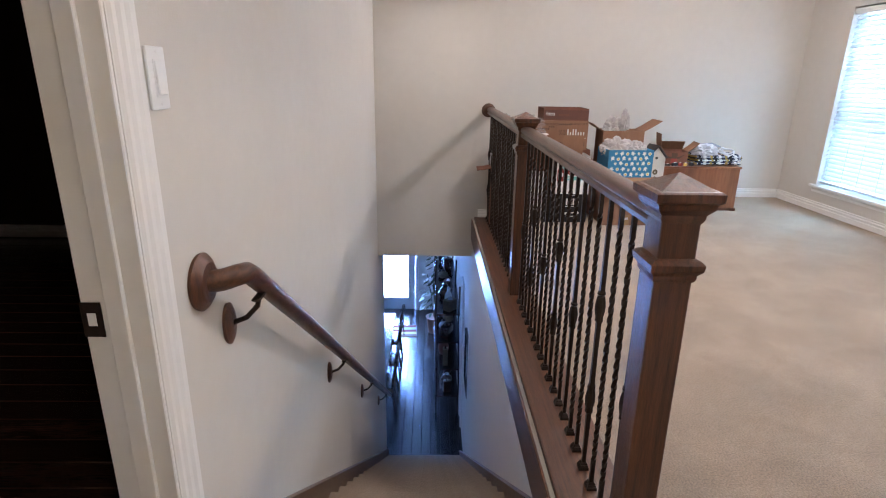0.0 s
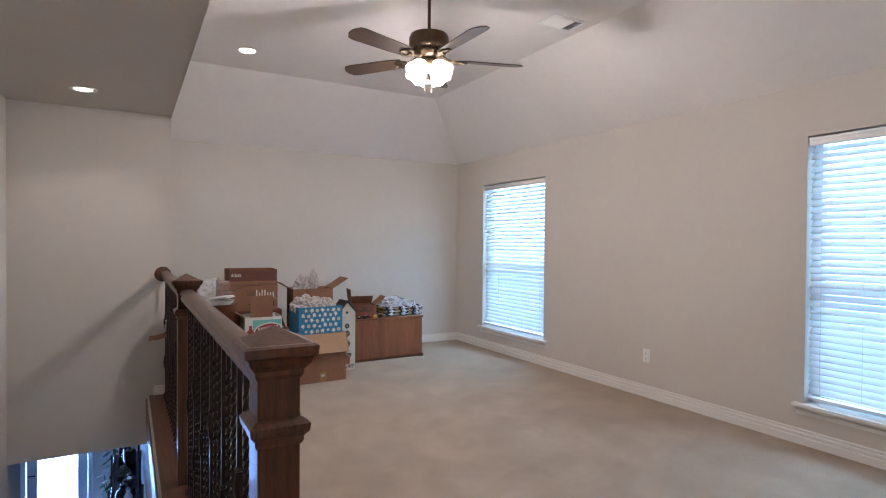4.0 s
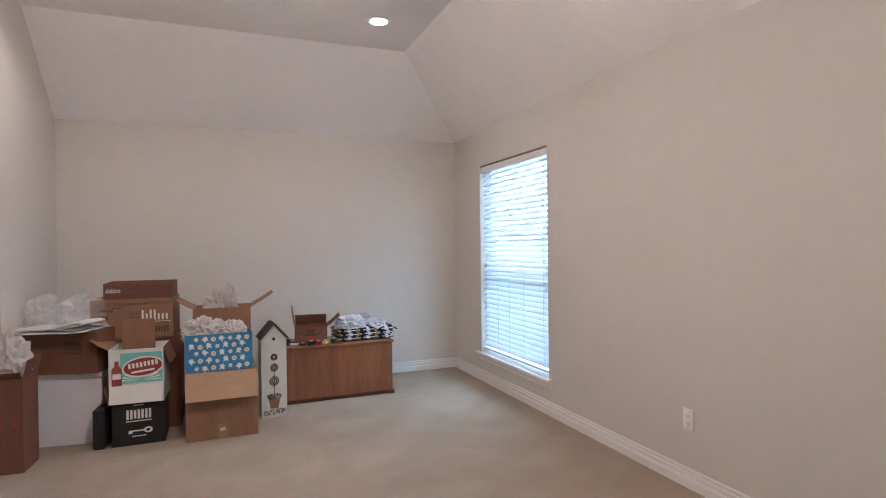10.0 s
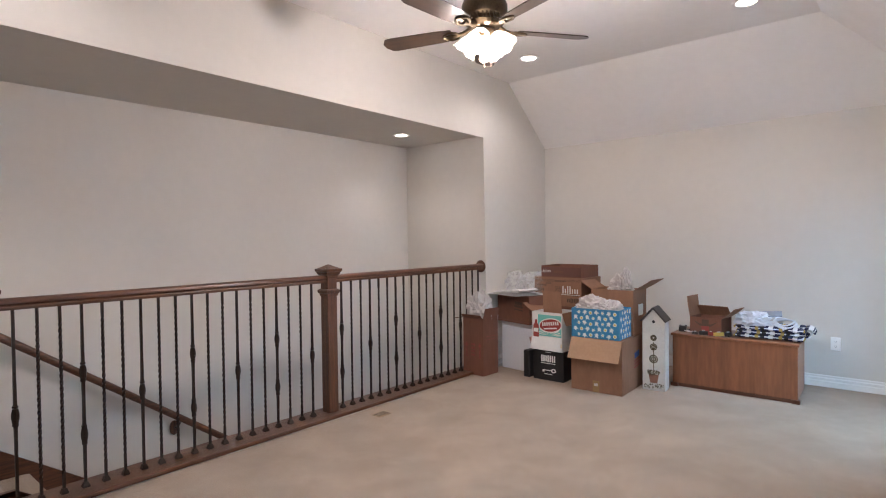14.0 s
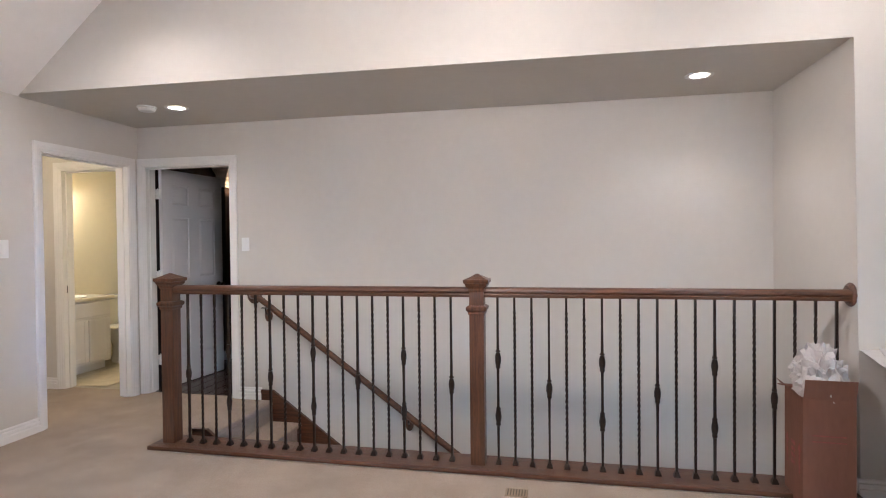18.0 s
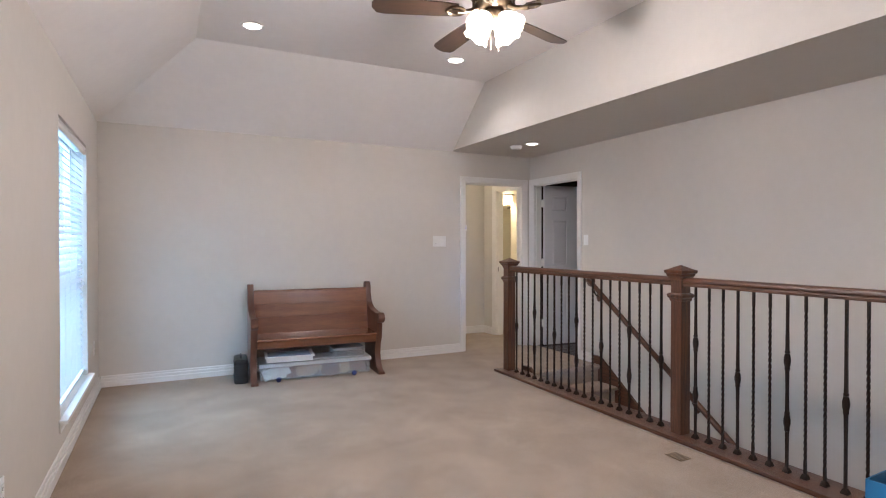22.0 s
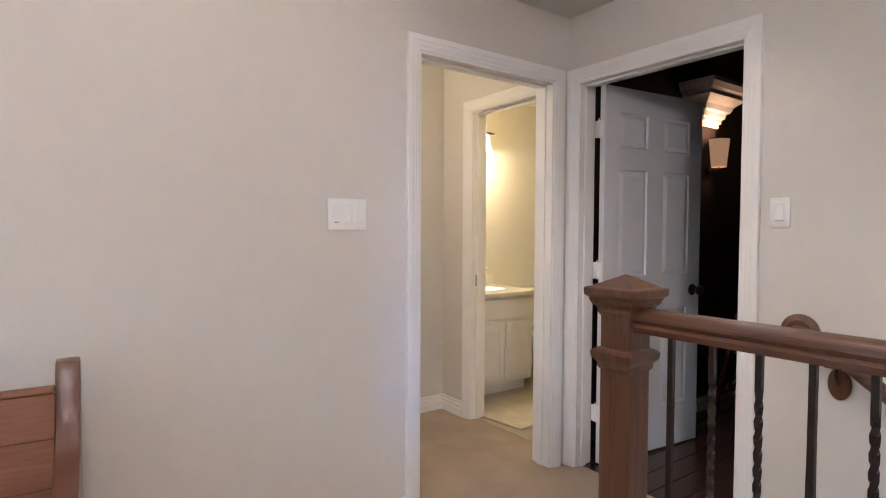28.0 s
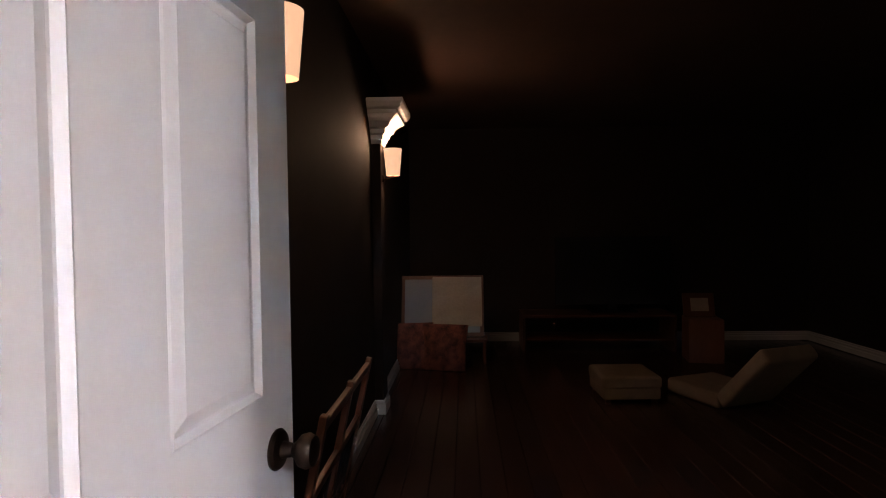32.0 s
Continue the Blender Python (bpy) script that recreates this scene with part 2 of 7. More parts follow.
def wall(name, axis, c0, c1, a0, a1, z0, z1, mat, holes=(), label="", bevel=0):
    """A wall from c0 to c1 across, a0 to a1 along, with holes (a0, a1, z0, z1) right through it."""
    bm = bmesh.new()
    A = sorted({a0, a1, *[v for h in holes for v in h[:2] if a0 < v < a1]})
    Z = sorted({z0, z1, *[v for h in holes for v in h[2:] if z0 < v < z1]})
    solid = {}
    for i in range(len(A) - 1):
        for j in range(len(Z) - 1):
            ca, cz = (A[i] + A[i + 1]) / 2, (Z[j] + Z[j + 1]) / 2
            solid[i, j] = not any(h[0] < ca < h[1] and h[2] < cz < h[3] for h in holes)
    cache = {}

    def vert(c, a, z):
        k = (c, a, z)
        if k not in cache:
            cache[k] = bm.verts.new((c, a, z) if axis == "x" else (a, c, z))
        return cache[k]

    for (i, j), s in solid.items():
        if not s:
            continue
        q = [(A[i], Z[j]), (A[i + 1], Z[j]), (A[i + 1], Z[j + 1]), (A[i], Z[j + 1])]
        bm.faces.new([vert(c0, *p) for p in q])
        bm.faces.new([vert(c1, *p) for p in q[::-1]])
        for k, (di, dj) in enumerate(((0, -1), (1, 0), (0, 1), (-1, 0))):
            if not solid.get((i + di, j + dj)):
                p, r = q[k], q[(k + 1) % 4]
                bm.faces.new((vert(c0, *p), vert(c1, *p), vert(c1, *r), vert(c0, *r)))
    ob = link(name, bm, mat)
    return tagged(ob, label, "wall", kind="structure")


W1, W2 = (4.665, 5.862, 0.275, 2.063), (0.795, 2.0, 0.275, 2.063)
HD = (0.112, 0.957, -0.5, 2.048)     # cased opening to the hall
MD = (0.118, 0.974, -0.5, 2.052)    # media room door
BD = (-0.785, -0.125, -0.5, 2.055)   # bathroom door

# ---- the large structure ----
wall("wall_east", "x", XE, XE + 0.16, -0.07, YN + 0.12, -0.02, ZP + 0.2, PAINT, [W1, W2], "warm off-white painted drywall with two windows")
wall("wall_north", "y", YN, YN + 0.12, 0.0, XE, -0.02, ZP + 0.2, PAINT, (), "warm off-white painted drywall behind the boxes")
wall("wall_south", "y", -0.07, YS, 0.0, XE, -0.02, ZP + 0.2, PAINT, [HD], "warm off-white painted drywall with a cased opening")
wall("wall_west", "x", -0.12, 0.0, -1.26, YNI, LOW, ZP + 0.2, PAINT, [MD, BD], "warm off-white painted wall along the stairs")
bm = bmesh.new()
pts = [(YS, ZP - 0.005), (YNI, ZP - 0.005), (YNI, -0.385), (YN, -0.385), (YN, 3.2), (YS, 3.2)]
ra = [bm.verts.new((-0.12, y, z)) for y, z in pts]
rb = [bm.verts.new((XS, y, z)) for y, z in pts]
for k in range(6):
    bm.faces.new((ra[k], ra[(k + 1) % 6], rb[(k + 1) % 6], rb[k]))
bm.faces.new(ra)
bm.faces.new(rb[::-1])
round_ = [e for e in bm.edges if all(abs(v.co.x - XS) < 1e-4 and v.co.y < YNI + 0.01 and v.co.z < ZP + 0.01 for v in e.verts)]
bmesh.ops.bevel(bm, geom=round_, offset=0.02, segments=4, affect="EDGES", profile=0.5)
tagged(link("wall_soffit", bm, PAINT, True), "painted soffit and end wall over the stairwell", "soffit", kind="structure")
# stairwell's right side wall under the railing
wall("wall_stair_side", "x", 0.94, 1.20, 1.30, YNI, LOW, -0.004, PAINT, (), "painted wall under the railing beside the stairs")

HX, HN, HS = 3.95, 5.73, 0.795
bm = bmesh.new()
P = {"a": (XS, HS, ZC), "b": (HX, HS, ZC), "c": (HX, HN, ZC), "d": (XS, HN, ZC),
     "e": (XS, YS, ZP), "f": (XE, YS, ZP), "g": (XE, YN, ZP), "h": (XS, YN, ZP)}
lo = {k: bm.verts.new(v) for k, v in P.items()}
hi = {k: bm.verts.new((v[0], v[1], 3.3)) for k, v in P.items()}
for q in ("abcd", "efba", "fgcb", "ghdc"):
    bm.faces.new([lo[k] for k in q])
    bm.faces.new([hi[k] for k in q[::-1]])
tagged(link("ceiling", bm, CEILP), "painted tray ceiling with sloped sides", "ceiling", kind="structure")

# floors
bm = bmesh.new()
for lo_, hi_ in (((1.2, 0.05, -0.30), (XE, YN, 0.0)), ((0.0, 0.05, -0.30), (1.2, 1.30, 0.0)), ((0.0, -1.2, -0.30), (2.4, 0.05, 0.0)), ((-0.05, 0.118, -0.30), (0.0, 0.974, 0.0)), ((-0.06, -0.785, -0.3), (0.0, -0.125, 0.0))):
    cube(bm, lo_, hi_)
bmesh.ops.remove_doubles(bm, verts=bm.verts, dist=0.0001)
tagged(link("floor", bm, CARPET), "beige cut-pile carpet with vacuum marks", "carpet", kind="structure")

# stairs: nineteen risers, carpeted treads with rounded nosings
stairs = thing("stairs", pose(0, 1.33, 0), "beige carpeted stairs going down between walls", "stairs", kind="structure")
NR, RISE, RUN = 19, 0.18, 0.25
bm = bmesh.new()
prof = [(0.0, -0.02), (0.0, -RISE), (RUN + 0.01, -RISE), (RUN + 0.035, -RISE - 0.005), (RUN + 0.04, -RISE - 0.025), (RUN + 0.02, -RISE - 0.04), (RUN - 0.004, -RISE - 0.045), (RUN - 0.03, -RISE - 0.06), (RUN - 0.03, -RISE * 2 - 0.1), (-0.02, -RISE * 2 - 0.1), (-0.02, -0.06)]
prof = [(v, u) for u, v in prof]
r0 = [bm.verts.new((0.003, v, u)) for u, v in prof]
r1 = [bm.verts.new((0.925, v, u)) for u, v in prof]
for k in range(len(prof)):
    bm.faces.new((r0[k], r0[(k + 1) % len(prof)], r1[(k + 1) % len(prof)], r1[k]))
bm.faces.new(r0)
bm.faces.new(r1[::-1])
step = part("step", bm, CARPET, stairs, smooth=True)
for k in range(1, NR - 1):
    s = new("step", step.data)
    s.parent = stairs
    s.matrix_basis = pose(0, k * RUN, -k * RISE)
bm = box((0.003, -0.04, -0.05), (0.925, 0.025, 0.0), 0.018, 3)
part("nosing", bm, CARPET, stairs, smooth=True)


def skirt(x0, x1, top, name):
    bm = bmesh.new()
    sl = RISE / RUN
    y0 = 1.25
    y1 = 1.33 + (NR - 1) * RUN + 0.1
    pts = [(y0, 0.005), (y0, top), (y0 + 0.11, top), (y1, top - sl * (y1 - y0 - 0.11)), (y1, LOW), (y1 - 0.25, LOW), (y0 + 0.16, -0.32), (y0 + 0.02, -0.25)]
    a = [bm.verts.new((x0, y, z)) for y, z in pts]
    b = [bm.verts.new((x1, y, z)) for y, z in pts]
    n = len(pts)
    for k in range(n):
        bm.faces.new((a[k], a[(k + 1) % n], b[(k + 1) % n], b[k]))
    bm.faces.new(a[::-1])
    bm.faces.new(b)
    # cap moulding along the top edge
    xa, xb = (x0, x1 + 0.008) if x0 < 0.5 else (x0 - 0.008, x1)
    for (ya, za), (yb, zb) in ((pts[1], pts[2]), (pts[2], pts[3])):
        q = [bm.verts.new((x, y, z + dz)) for x in (xa, xb) for y, z in ((ya, za), (yb, zb)) for dz in (-0.02, 0.004)]
        for f in ((0, 1, 3, 2), (4, 6, 7, 5), (0, 4, 5, 1), (2, 3, 7, 6), (1, 5, 7, 3), (0, 2, 6, 4)):
            bm.faces.new([q[i] for i in f])
    return tagged(link(name, bm, STAINEDY), "dark-stained wooden skirt board along the stairs", "skirt board", kind="structure")


skirt(0.0, 0.018, 0.085, "trim_skirt_west")
skirt(0.922, 0.94, 0.06, "trim_skirt_east")

# baseboards: stepped white moulding
BASE = [(0, 0), (0.022, 0), (0.022, 0.045), (0.019, 0.050), (0.012, 0.052), (0.012, 0.056), (0.015, 0.058), (0.015, 0.074), (0.012, 0.078), (0.006, 0.080), (0.006, 0.083), (0.009, 0.085), (0.009, 0.096), (0.004, 0.102), (0, 0.102)]


def baseboard(a, b, face):
    """From a to b along a wall; face: the way it looks (+x, -x, +y, -y)."""
    bm = bmesh.new()
    (xa, ya), (xb, yb) = a, b
    ln = math.hypot(xb - xa, yb - ya)
    turn = {"+x": 0, "+y": 90, "-x": 180, "-y": 270}[face]
    extrude(bm, BASE, -ln / 2, ln / 2)
    ob = link("baseboard", bm, TRIM)
    ob.matrix_basis = pose((xa + xb) / 2, (ya + yb) / 2, 0, 0, 0, turn)
    return tagged(ob, "white stepped wooden baseboard", "baseboard", kind="structure")


baseboard((XE, YS), (XE, YN), "-x")
baseboard((XS, YN), (XE - 0.016, YN), "-y")
baseboard((1.0, YS), (XE - 0.016, YS), "+y")
baseboard((0.0, 1.04), (0.0, 1.25), "+x")
baseboard((XS, YNI), (XS, YN - 0.016), "+x")
baseboard((0.99, YNI), (XS - 0.001, YNI), "-y")
baseboard((0.0, -1.095), (0.0, -0.855), "+x")
baseboard((0.016, -1.095), (2.4, -1.095), "+y")

# door casings
CAS = [(0, 0), (0.016, 0), (0.019, 0.004), (0.019, 0.026), (0.0155, 0.038), (0.0145, 0.052), (0.0105, 0.062), (0.0095, 0.074), (0.005, 0.082), (0.004, 0.085), (0, 0.085)]


def casing(name, axis, face_at, side, a0, a1, top, legs=(True, True), w=0.82):
    """Moulded casing round an opening; side +1 or -1: the way the wall's face looks."""
    bm = bmesh.new()
    def put(u, along, z):
        c = face_at + side * u
        return (c, along, z) if axis == "x" else (along, c, z)
    n = len(CAS)
    d = 0.004
    paths = []
    if legs[0]:
        paths.append([(a0 + d, 0.0, -1, 0), (a0 + d, top - d, -1, 1)])
    if legs[1]:
        paths.append([(a1 - d, 0.0, 1, 0), (a1 - d, top - d, 1, 1)])
    paths.append([(a0 + d, top - d, -1 if legs[0] else 0, 1), (a1 - d, top - d, 1 if legs[1] else 0, 1)])
    for p in paths:
        rings = [[bm.verts.new(put(u, a + v * w * da, z + v * w * dz)) for u, v in [(q[0], 0.085 - q[1]) for q in CAS]] for a, z, da, dz in p]
        for k in range(n):
            bm.faces.new((rings[0][k], rings[0][(k + 1) % n], rings[1][(k + 1) % n], rings[1][k]))
        bm.faces.new(rings[0])
        bm.faces.new(rings[1][::-1])
    return tagged(link(name, bm, TRIM), "white moulded wooden door casing", "door casing", kind="structure")


def jamb(name, axis, c0, c1, a0, a1, top, stop=0.5):
    """Flat jamb lining with a door stop, inside an opening."""
    bm = bmesh.new()
    t = 0.012
    s0 = c0 + (c1 - c0) * stop
    def bx(ca, cb, aa, ab, za, zb):
        lo, hi = ((ca, aa, za), (cb, ab, zb)) if axis == "x" else ((aa, ca, za), (ab, cb, zb))
        cube(bm, lo, hi, 0.002, 1)
    bx(c0, c1, a0 - 0.002, a0 + t, 0, top)
    bx(c0, c1, a1 - t, a1 + 0.002, 0, top)
    bx(c0, c1, a0 + t, a1 - t, top - t, top + 0.002)
    bx(s0 - 0.018, s0 + 0.018, a0 + t, a0 + t + 0.011, 0, top - t)
    bx(s0 - 0.018, s0 + 0.018, a1 - t - 0.011, a1 - t, 0, top - t)
    bx(s0 - 0.018, s0 + 0.018, a0 + t, a1 - t, top - t - 0.011, top - t)
    return tagged(link(name, bm, TRIM), "white painted door jamb", "door jamb", kind="structure")


casing("trim_hall_casing", "y", YS, 1, HD[0], HD[1], HD[3])
jamb("trim_hall_jamb", "y", -0.072, YS + 0.002, HD[0], HD[1], HD[3])
casing("trim_hall_casing_back", "y", -0.07, -1, HD[0], HD[1], HD[3])
casing("trim_media_casing", "x", 0.0, 1, MD[0], MD[1], MD[3])
jamb("trim_media_jamb", "x", -0.122, 0.002, MD[0], MD[1], MD[3], 0.55)
casing("trim_media_casing_back", "x", -0.12, -1, MD[0], MD[1], MD[3])

# railing: cap board, newels, rail and iron balusters
bm = box((0.955, 1.10, 0.0), (1.195, YNI, 0.026), 0.006, 2)
tagged(link("railing_cap_board", bm, STAINEDY), "dark-stained oak cap board along the stairwell edge", "cap board")
bm = box((0.930, 1.12, -0.20), (0.941, YNI, 0.002), 0.003, 1)
tagged(link("trim_fascia", bm, STAINEDY), "dark-stained oak fascia board under the railing", "fascia", kind="structure")
tagged(link("trim_fascia_end", box((0.935, 1.098, -0.02), (1.195, 1.105, 0.0), 0.002, 1), STAINEDY), "dark-stained oak edge of the railing base", "fascia", kind="structure")


def newel(y):
    nw = thing("newel_post", pose(XR, y, 0.026) @ Matrix.Diagonal((1, 1, 0.984, 1)), "dark-stained oak box newel with pyramid cap", "newel post", "newel posts")
    bm = bmesh.new()
    h = 0.0435
    cube(bm, (-h, -h, 0.0), (h, h, 1.07), 0.004, 2)
    part("shaft", bm, STAINED, nw)
    bm = bmesh.new()
    lathe(bm, [(h + 0.002, 0.905), (h + 0.006, 0.913), (h + 0.006, 0.922), (h + 0.016, 0.934), (h + 0.018, 0.95), (h + 0.010, 0.958), (h + 0.002, 0.962)], square=True)
    part("collar", bm, STAINED, nw)
    bm = bmesh.new()
    lathe(bm, [(h + 0.001, 1.045), (h + 0.006, 1.055), (h + 0.006, 1.064), (h + 0.018, 1.078), (h + 0.022, 1.092), (h + 0.030, 1.098), (h + 0.031, 1.116), (h + 0.024, 1.120), (h + 0.018, 1.1205), (0.002, 1.152)], square=True)
    part("cap", bm, STAINED, nw)
    return nw


newel(1.206)
newel(3.285)
RAILP = [(-0.030, 1.020), (0.030, 1.020), (0.032, 1.034), (0.026, 1.042), (0.034, 1.052), (0.033, 1.066), (0.024, 1.076), (0.0, 1.080), (-0.024, 1.076), (-0.033, 1.066), (-0.034, 1.052), (-0.026, 1.042), (-0.032, 1.034)]
for ya, yb in ((1.2495, 3.2415), (3.3285, YNI - 0.02)):
    bm = bmesh.new()
    extrude(bm, RAILP, ya, yb)
    rail = link("guard_rail", bm, STAINEDY, True)
    rail.location = (XR, 0, 0)
    tagged(rail, "dark-stained oak guard rail between newel posts", "handrail", "guard rails")
bm = bmesh.new()
lathe(bm, [(0.062, 0.0), (0.064, 0.006), (0.058, 0.014), (0.050, 0.016), (0.046, 0.022), (0.03, 0.024)], 28, pose(XR - 0.02, YNI - 0.001, 1.05, 90))
tagged(link("rail_rosette", bm, STAINED, True), "round dark-stained oak rosette ending the rail", "rosette")


def baluster_mesh(kind):
    """A twisted square iron bar with none, one or two knuckles."""
    bm = bmesh.new()
    z0, z1, h = 0.0, 0.996, 0.0065
    rings = []
    lumps = {"plain": [], "single": [0.46], "double": [0.625, 0.285]}[kind]
    zs = [z0 + (z1 - z0) * k / 60 for k in range(61)]
    for L in lumps:
        zs += [L + d for d in (-0.062, -0.056, -0.050, -0.044, -0.036, -0.026, -0.014, 0.0, 0.014, 0.026, 0.036, 0.044, 0.050, 0.056, 0.062)]
    zs = sorted(zs)
    for z in zs:
        tw = 0.0
        if kind == "plain" and 0.10 < z < 0.90:
            tw = (z - 0.10) * 46
        elif kind != "plain":
            tw = 0.0
        r = h * 1.25
        for L in lumps:
            d = abs(z - L)
            if d < 0.037:
                r = h * (1.75 + 1.05 * math.cos(d / 0.037 * 1.4))
            elif 0.042 < d < 0.054:
                r = h * 2.15
            elif d < 0.2 and d >= 0.054:
                r = max(r, h * (1.25 + 0.22 * (1 - (d - 0.054) / 0.146)))
        n = 8
        ring = []
        for k in range(n):
            a = 2 * math.pi * k / n + tw
            q = 1.0 if r > h * 1.7 else (1.12 if k % 2 else 0.80)
            ring.append(bm.verts.new((r * q * math.cos(a), r * q * math.sin(a), z)))
        rings.append(ring)
    for a, b in zip(rings, rings[1:]):
        for k in range(8):
            bm.faces.new((a[k], a[(k + 1) % 8], b[(k + 1) % 8], b[k]))
    bm.faces.new(rings[0][::-1])
    bm.faces.new(rings[-1])
    return bm


def baluster(kind):
    txt = {"plain": "dark iron baluster of twisted square bar", "single": "dark iron baluster with one knuckle", "double": "dark iron baluster with two knuckles"}[kind]
    b = thing("baluster", pose(XR, 0, 0.026), txt, "baluster", "iron balusters of the railing")
    part("bar", baluster_mesh(kind), IRON, b, smooth=True)
    bm = bmesh.new()
    lathe(bm, [(0.017, 0.0), (0.017, 0.010), (0.0145, 0.013), (0.0145, 0.017), (0.012, 0.019), (0.012, 0.024), (0.008, 0.028)], square=True)
    part("shoe", bm, IRON, b)
    return b


PROTO = {}
for start, order in ((1.336, ("single", "double")), (3.405, ("double", "single"))):
    for k in range(19):
        kind = order[(k // 3) % 2] if k % 3 == 0 else "plain"
        y = start + 0.0993 * k
        if kind not in PROTO:
            PROTO[kind] = baluster(kind)
            PROTO[kind].location.y = y
        else:
            copy_thing(PROTO[kind], pose(XR, y, 0.026))

# wall handrail with goosenecks, rosette and brackets
hr = thing("stair_handrail", pose(0, 1.195, 0.897), "dark-stained round wooden handrail on iron brackets", "handrail")
SL = RISE / RUN
bm = bmesh.new()
xh = 0.085
pts = [(0.02, 0.0, 0.0), (0.05, 0.004, 0.004), (0.075, 0.03, 0.006), (xh, 0.065, 0.0), (xh, 0.10, -0.02), (xh, 0.16, -0.062)]
for k in range(1, 31):
    pts.append((xh, 0.16 + 4.0 * k / 30, -0.062 - 4.0 * k / 30 * SL))
tube(bm, pts, 0.026, 14)
part("rail", bm, STAINEDY, hr, smooth=True)
bm = bmesh.new()
lathe(bm, [(0.066, 0.0), (0.068, 0.008), (0.060, 0.016), (0.050, 0.019), (0.046, 0.024), (0.03, 0.026)], 28, pose(0.0, 0, 0, 0, 90))
part("rosette", bm, STAINED, hr, "octagonal dark-stained wooden rosette", smooth=True)
for yb in (0.13, 1.37, 2.56, 3.75):
    zb = -0.062 - SL * (yb - 0.16) - (0.025 if yb < 0.2 else 0)
    bm = bmesh.new()
    lathe(bm, [(0.045, 0.0), (0.046, 0.008), (0.036, 0.014), (0.02, 0.018)], 22, pose(0.0, yb, zb - 0.10, 0, 90) @ Matrix.Diagonal((1.25, 0.8, 1, 1)))
    b = part("bracket_plate", bm, STAINED, hr, "oval dark bronze plate", smooth=True)
    bm = bmesh.new()
    tube(bm, [(0.01, yb, zb - 0.10), (0.05, yb + 0.005, zb - 0.085), (0.078, yb + 0.012, zb - 0.055), (xh, yb + 0.015, zb - 0.024)], 0.007, 8)
    cube(bm, (xh - 0.012, yb - 0.02, zb - 0.032), (xh + 0.012, yb + 0.05, zb - 0.024), 0.003, 1)
    part("bracket_arm", bm, IRON, hr, smooth=True)

# ---- windows, blinds and fixtures ----
SLAT = bpy.data.materials.new("blind_slat")
SLAT.use_nodes = True
nt = SLAT.node_tree
b_ = nt.nodes["Principled BSDF"]
b_.inputs["Base Color"].default_value = (0.80, 0.80, 0.80, 1)
b_.inputs["Roughness"].default_value = 0.45
tr = nt.nodes.new("ShaderNodeBsdfTranslucent")
tr.inputs[0].default_value = (0.75, 0.78, 0.80, 1)
mx = nt.nodes.new("ShaderNodeMixShader")
mx.inputs[0].default_value = 0.28
nt.links.new(b_.outputs[0], mx.inputs[1])
nt.links.new(tr.outputs[0], mx.inputs[2])
nt.links.new(mx.outputs[0], nt.nodes["Material Output"].inputs[0])
GLASS = bpy.data.materials.new("glass")
GLASS.use_nodes = True
g_ = GLASS.node_tree.nodes["Principled BSDF"]
g_.inputs["Transmission Weight"].default_value, g_.inputs["Roughness"].default_value, g_.inputs["IOR"].default_value = 1.0, 0.0, 1.1
VINYL = material("window_vinyl", (0.75, 0.76, 0.76), 0.4, vary=0.01)
CORD = material("blind_cord", (0.75, 0.75, 0.73), 0.7, vary=0.05)


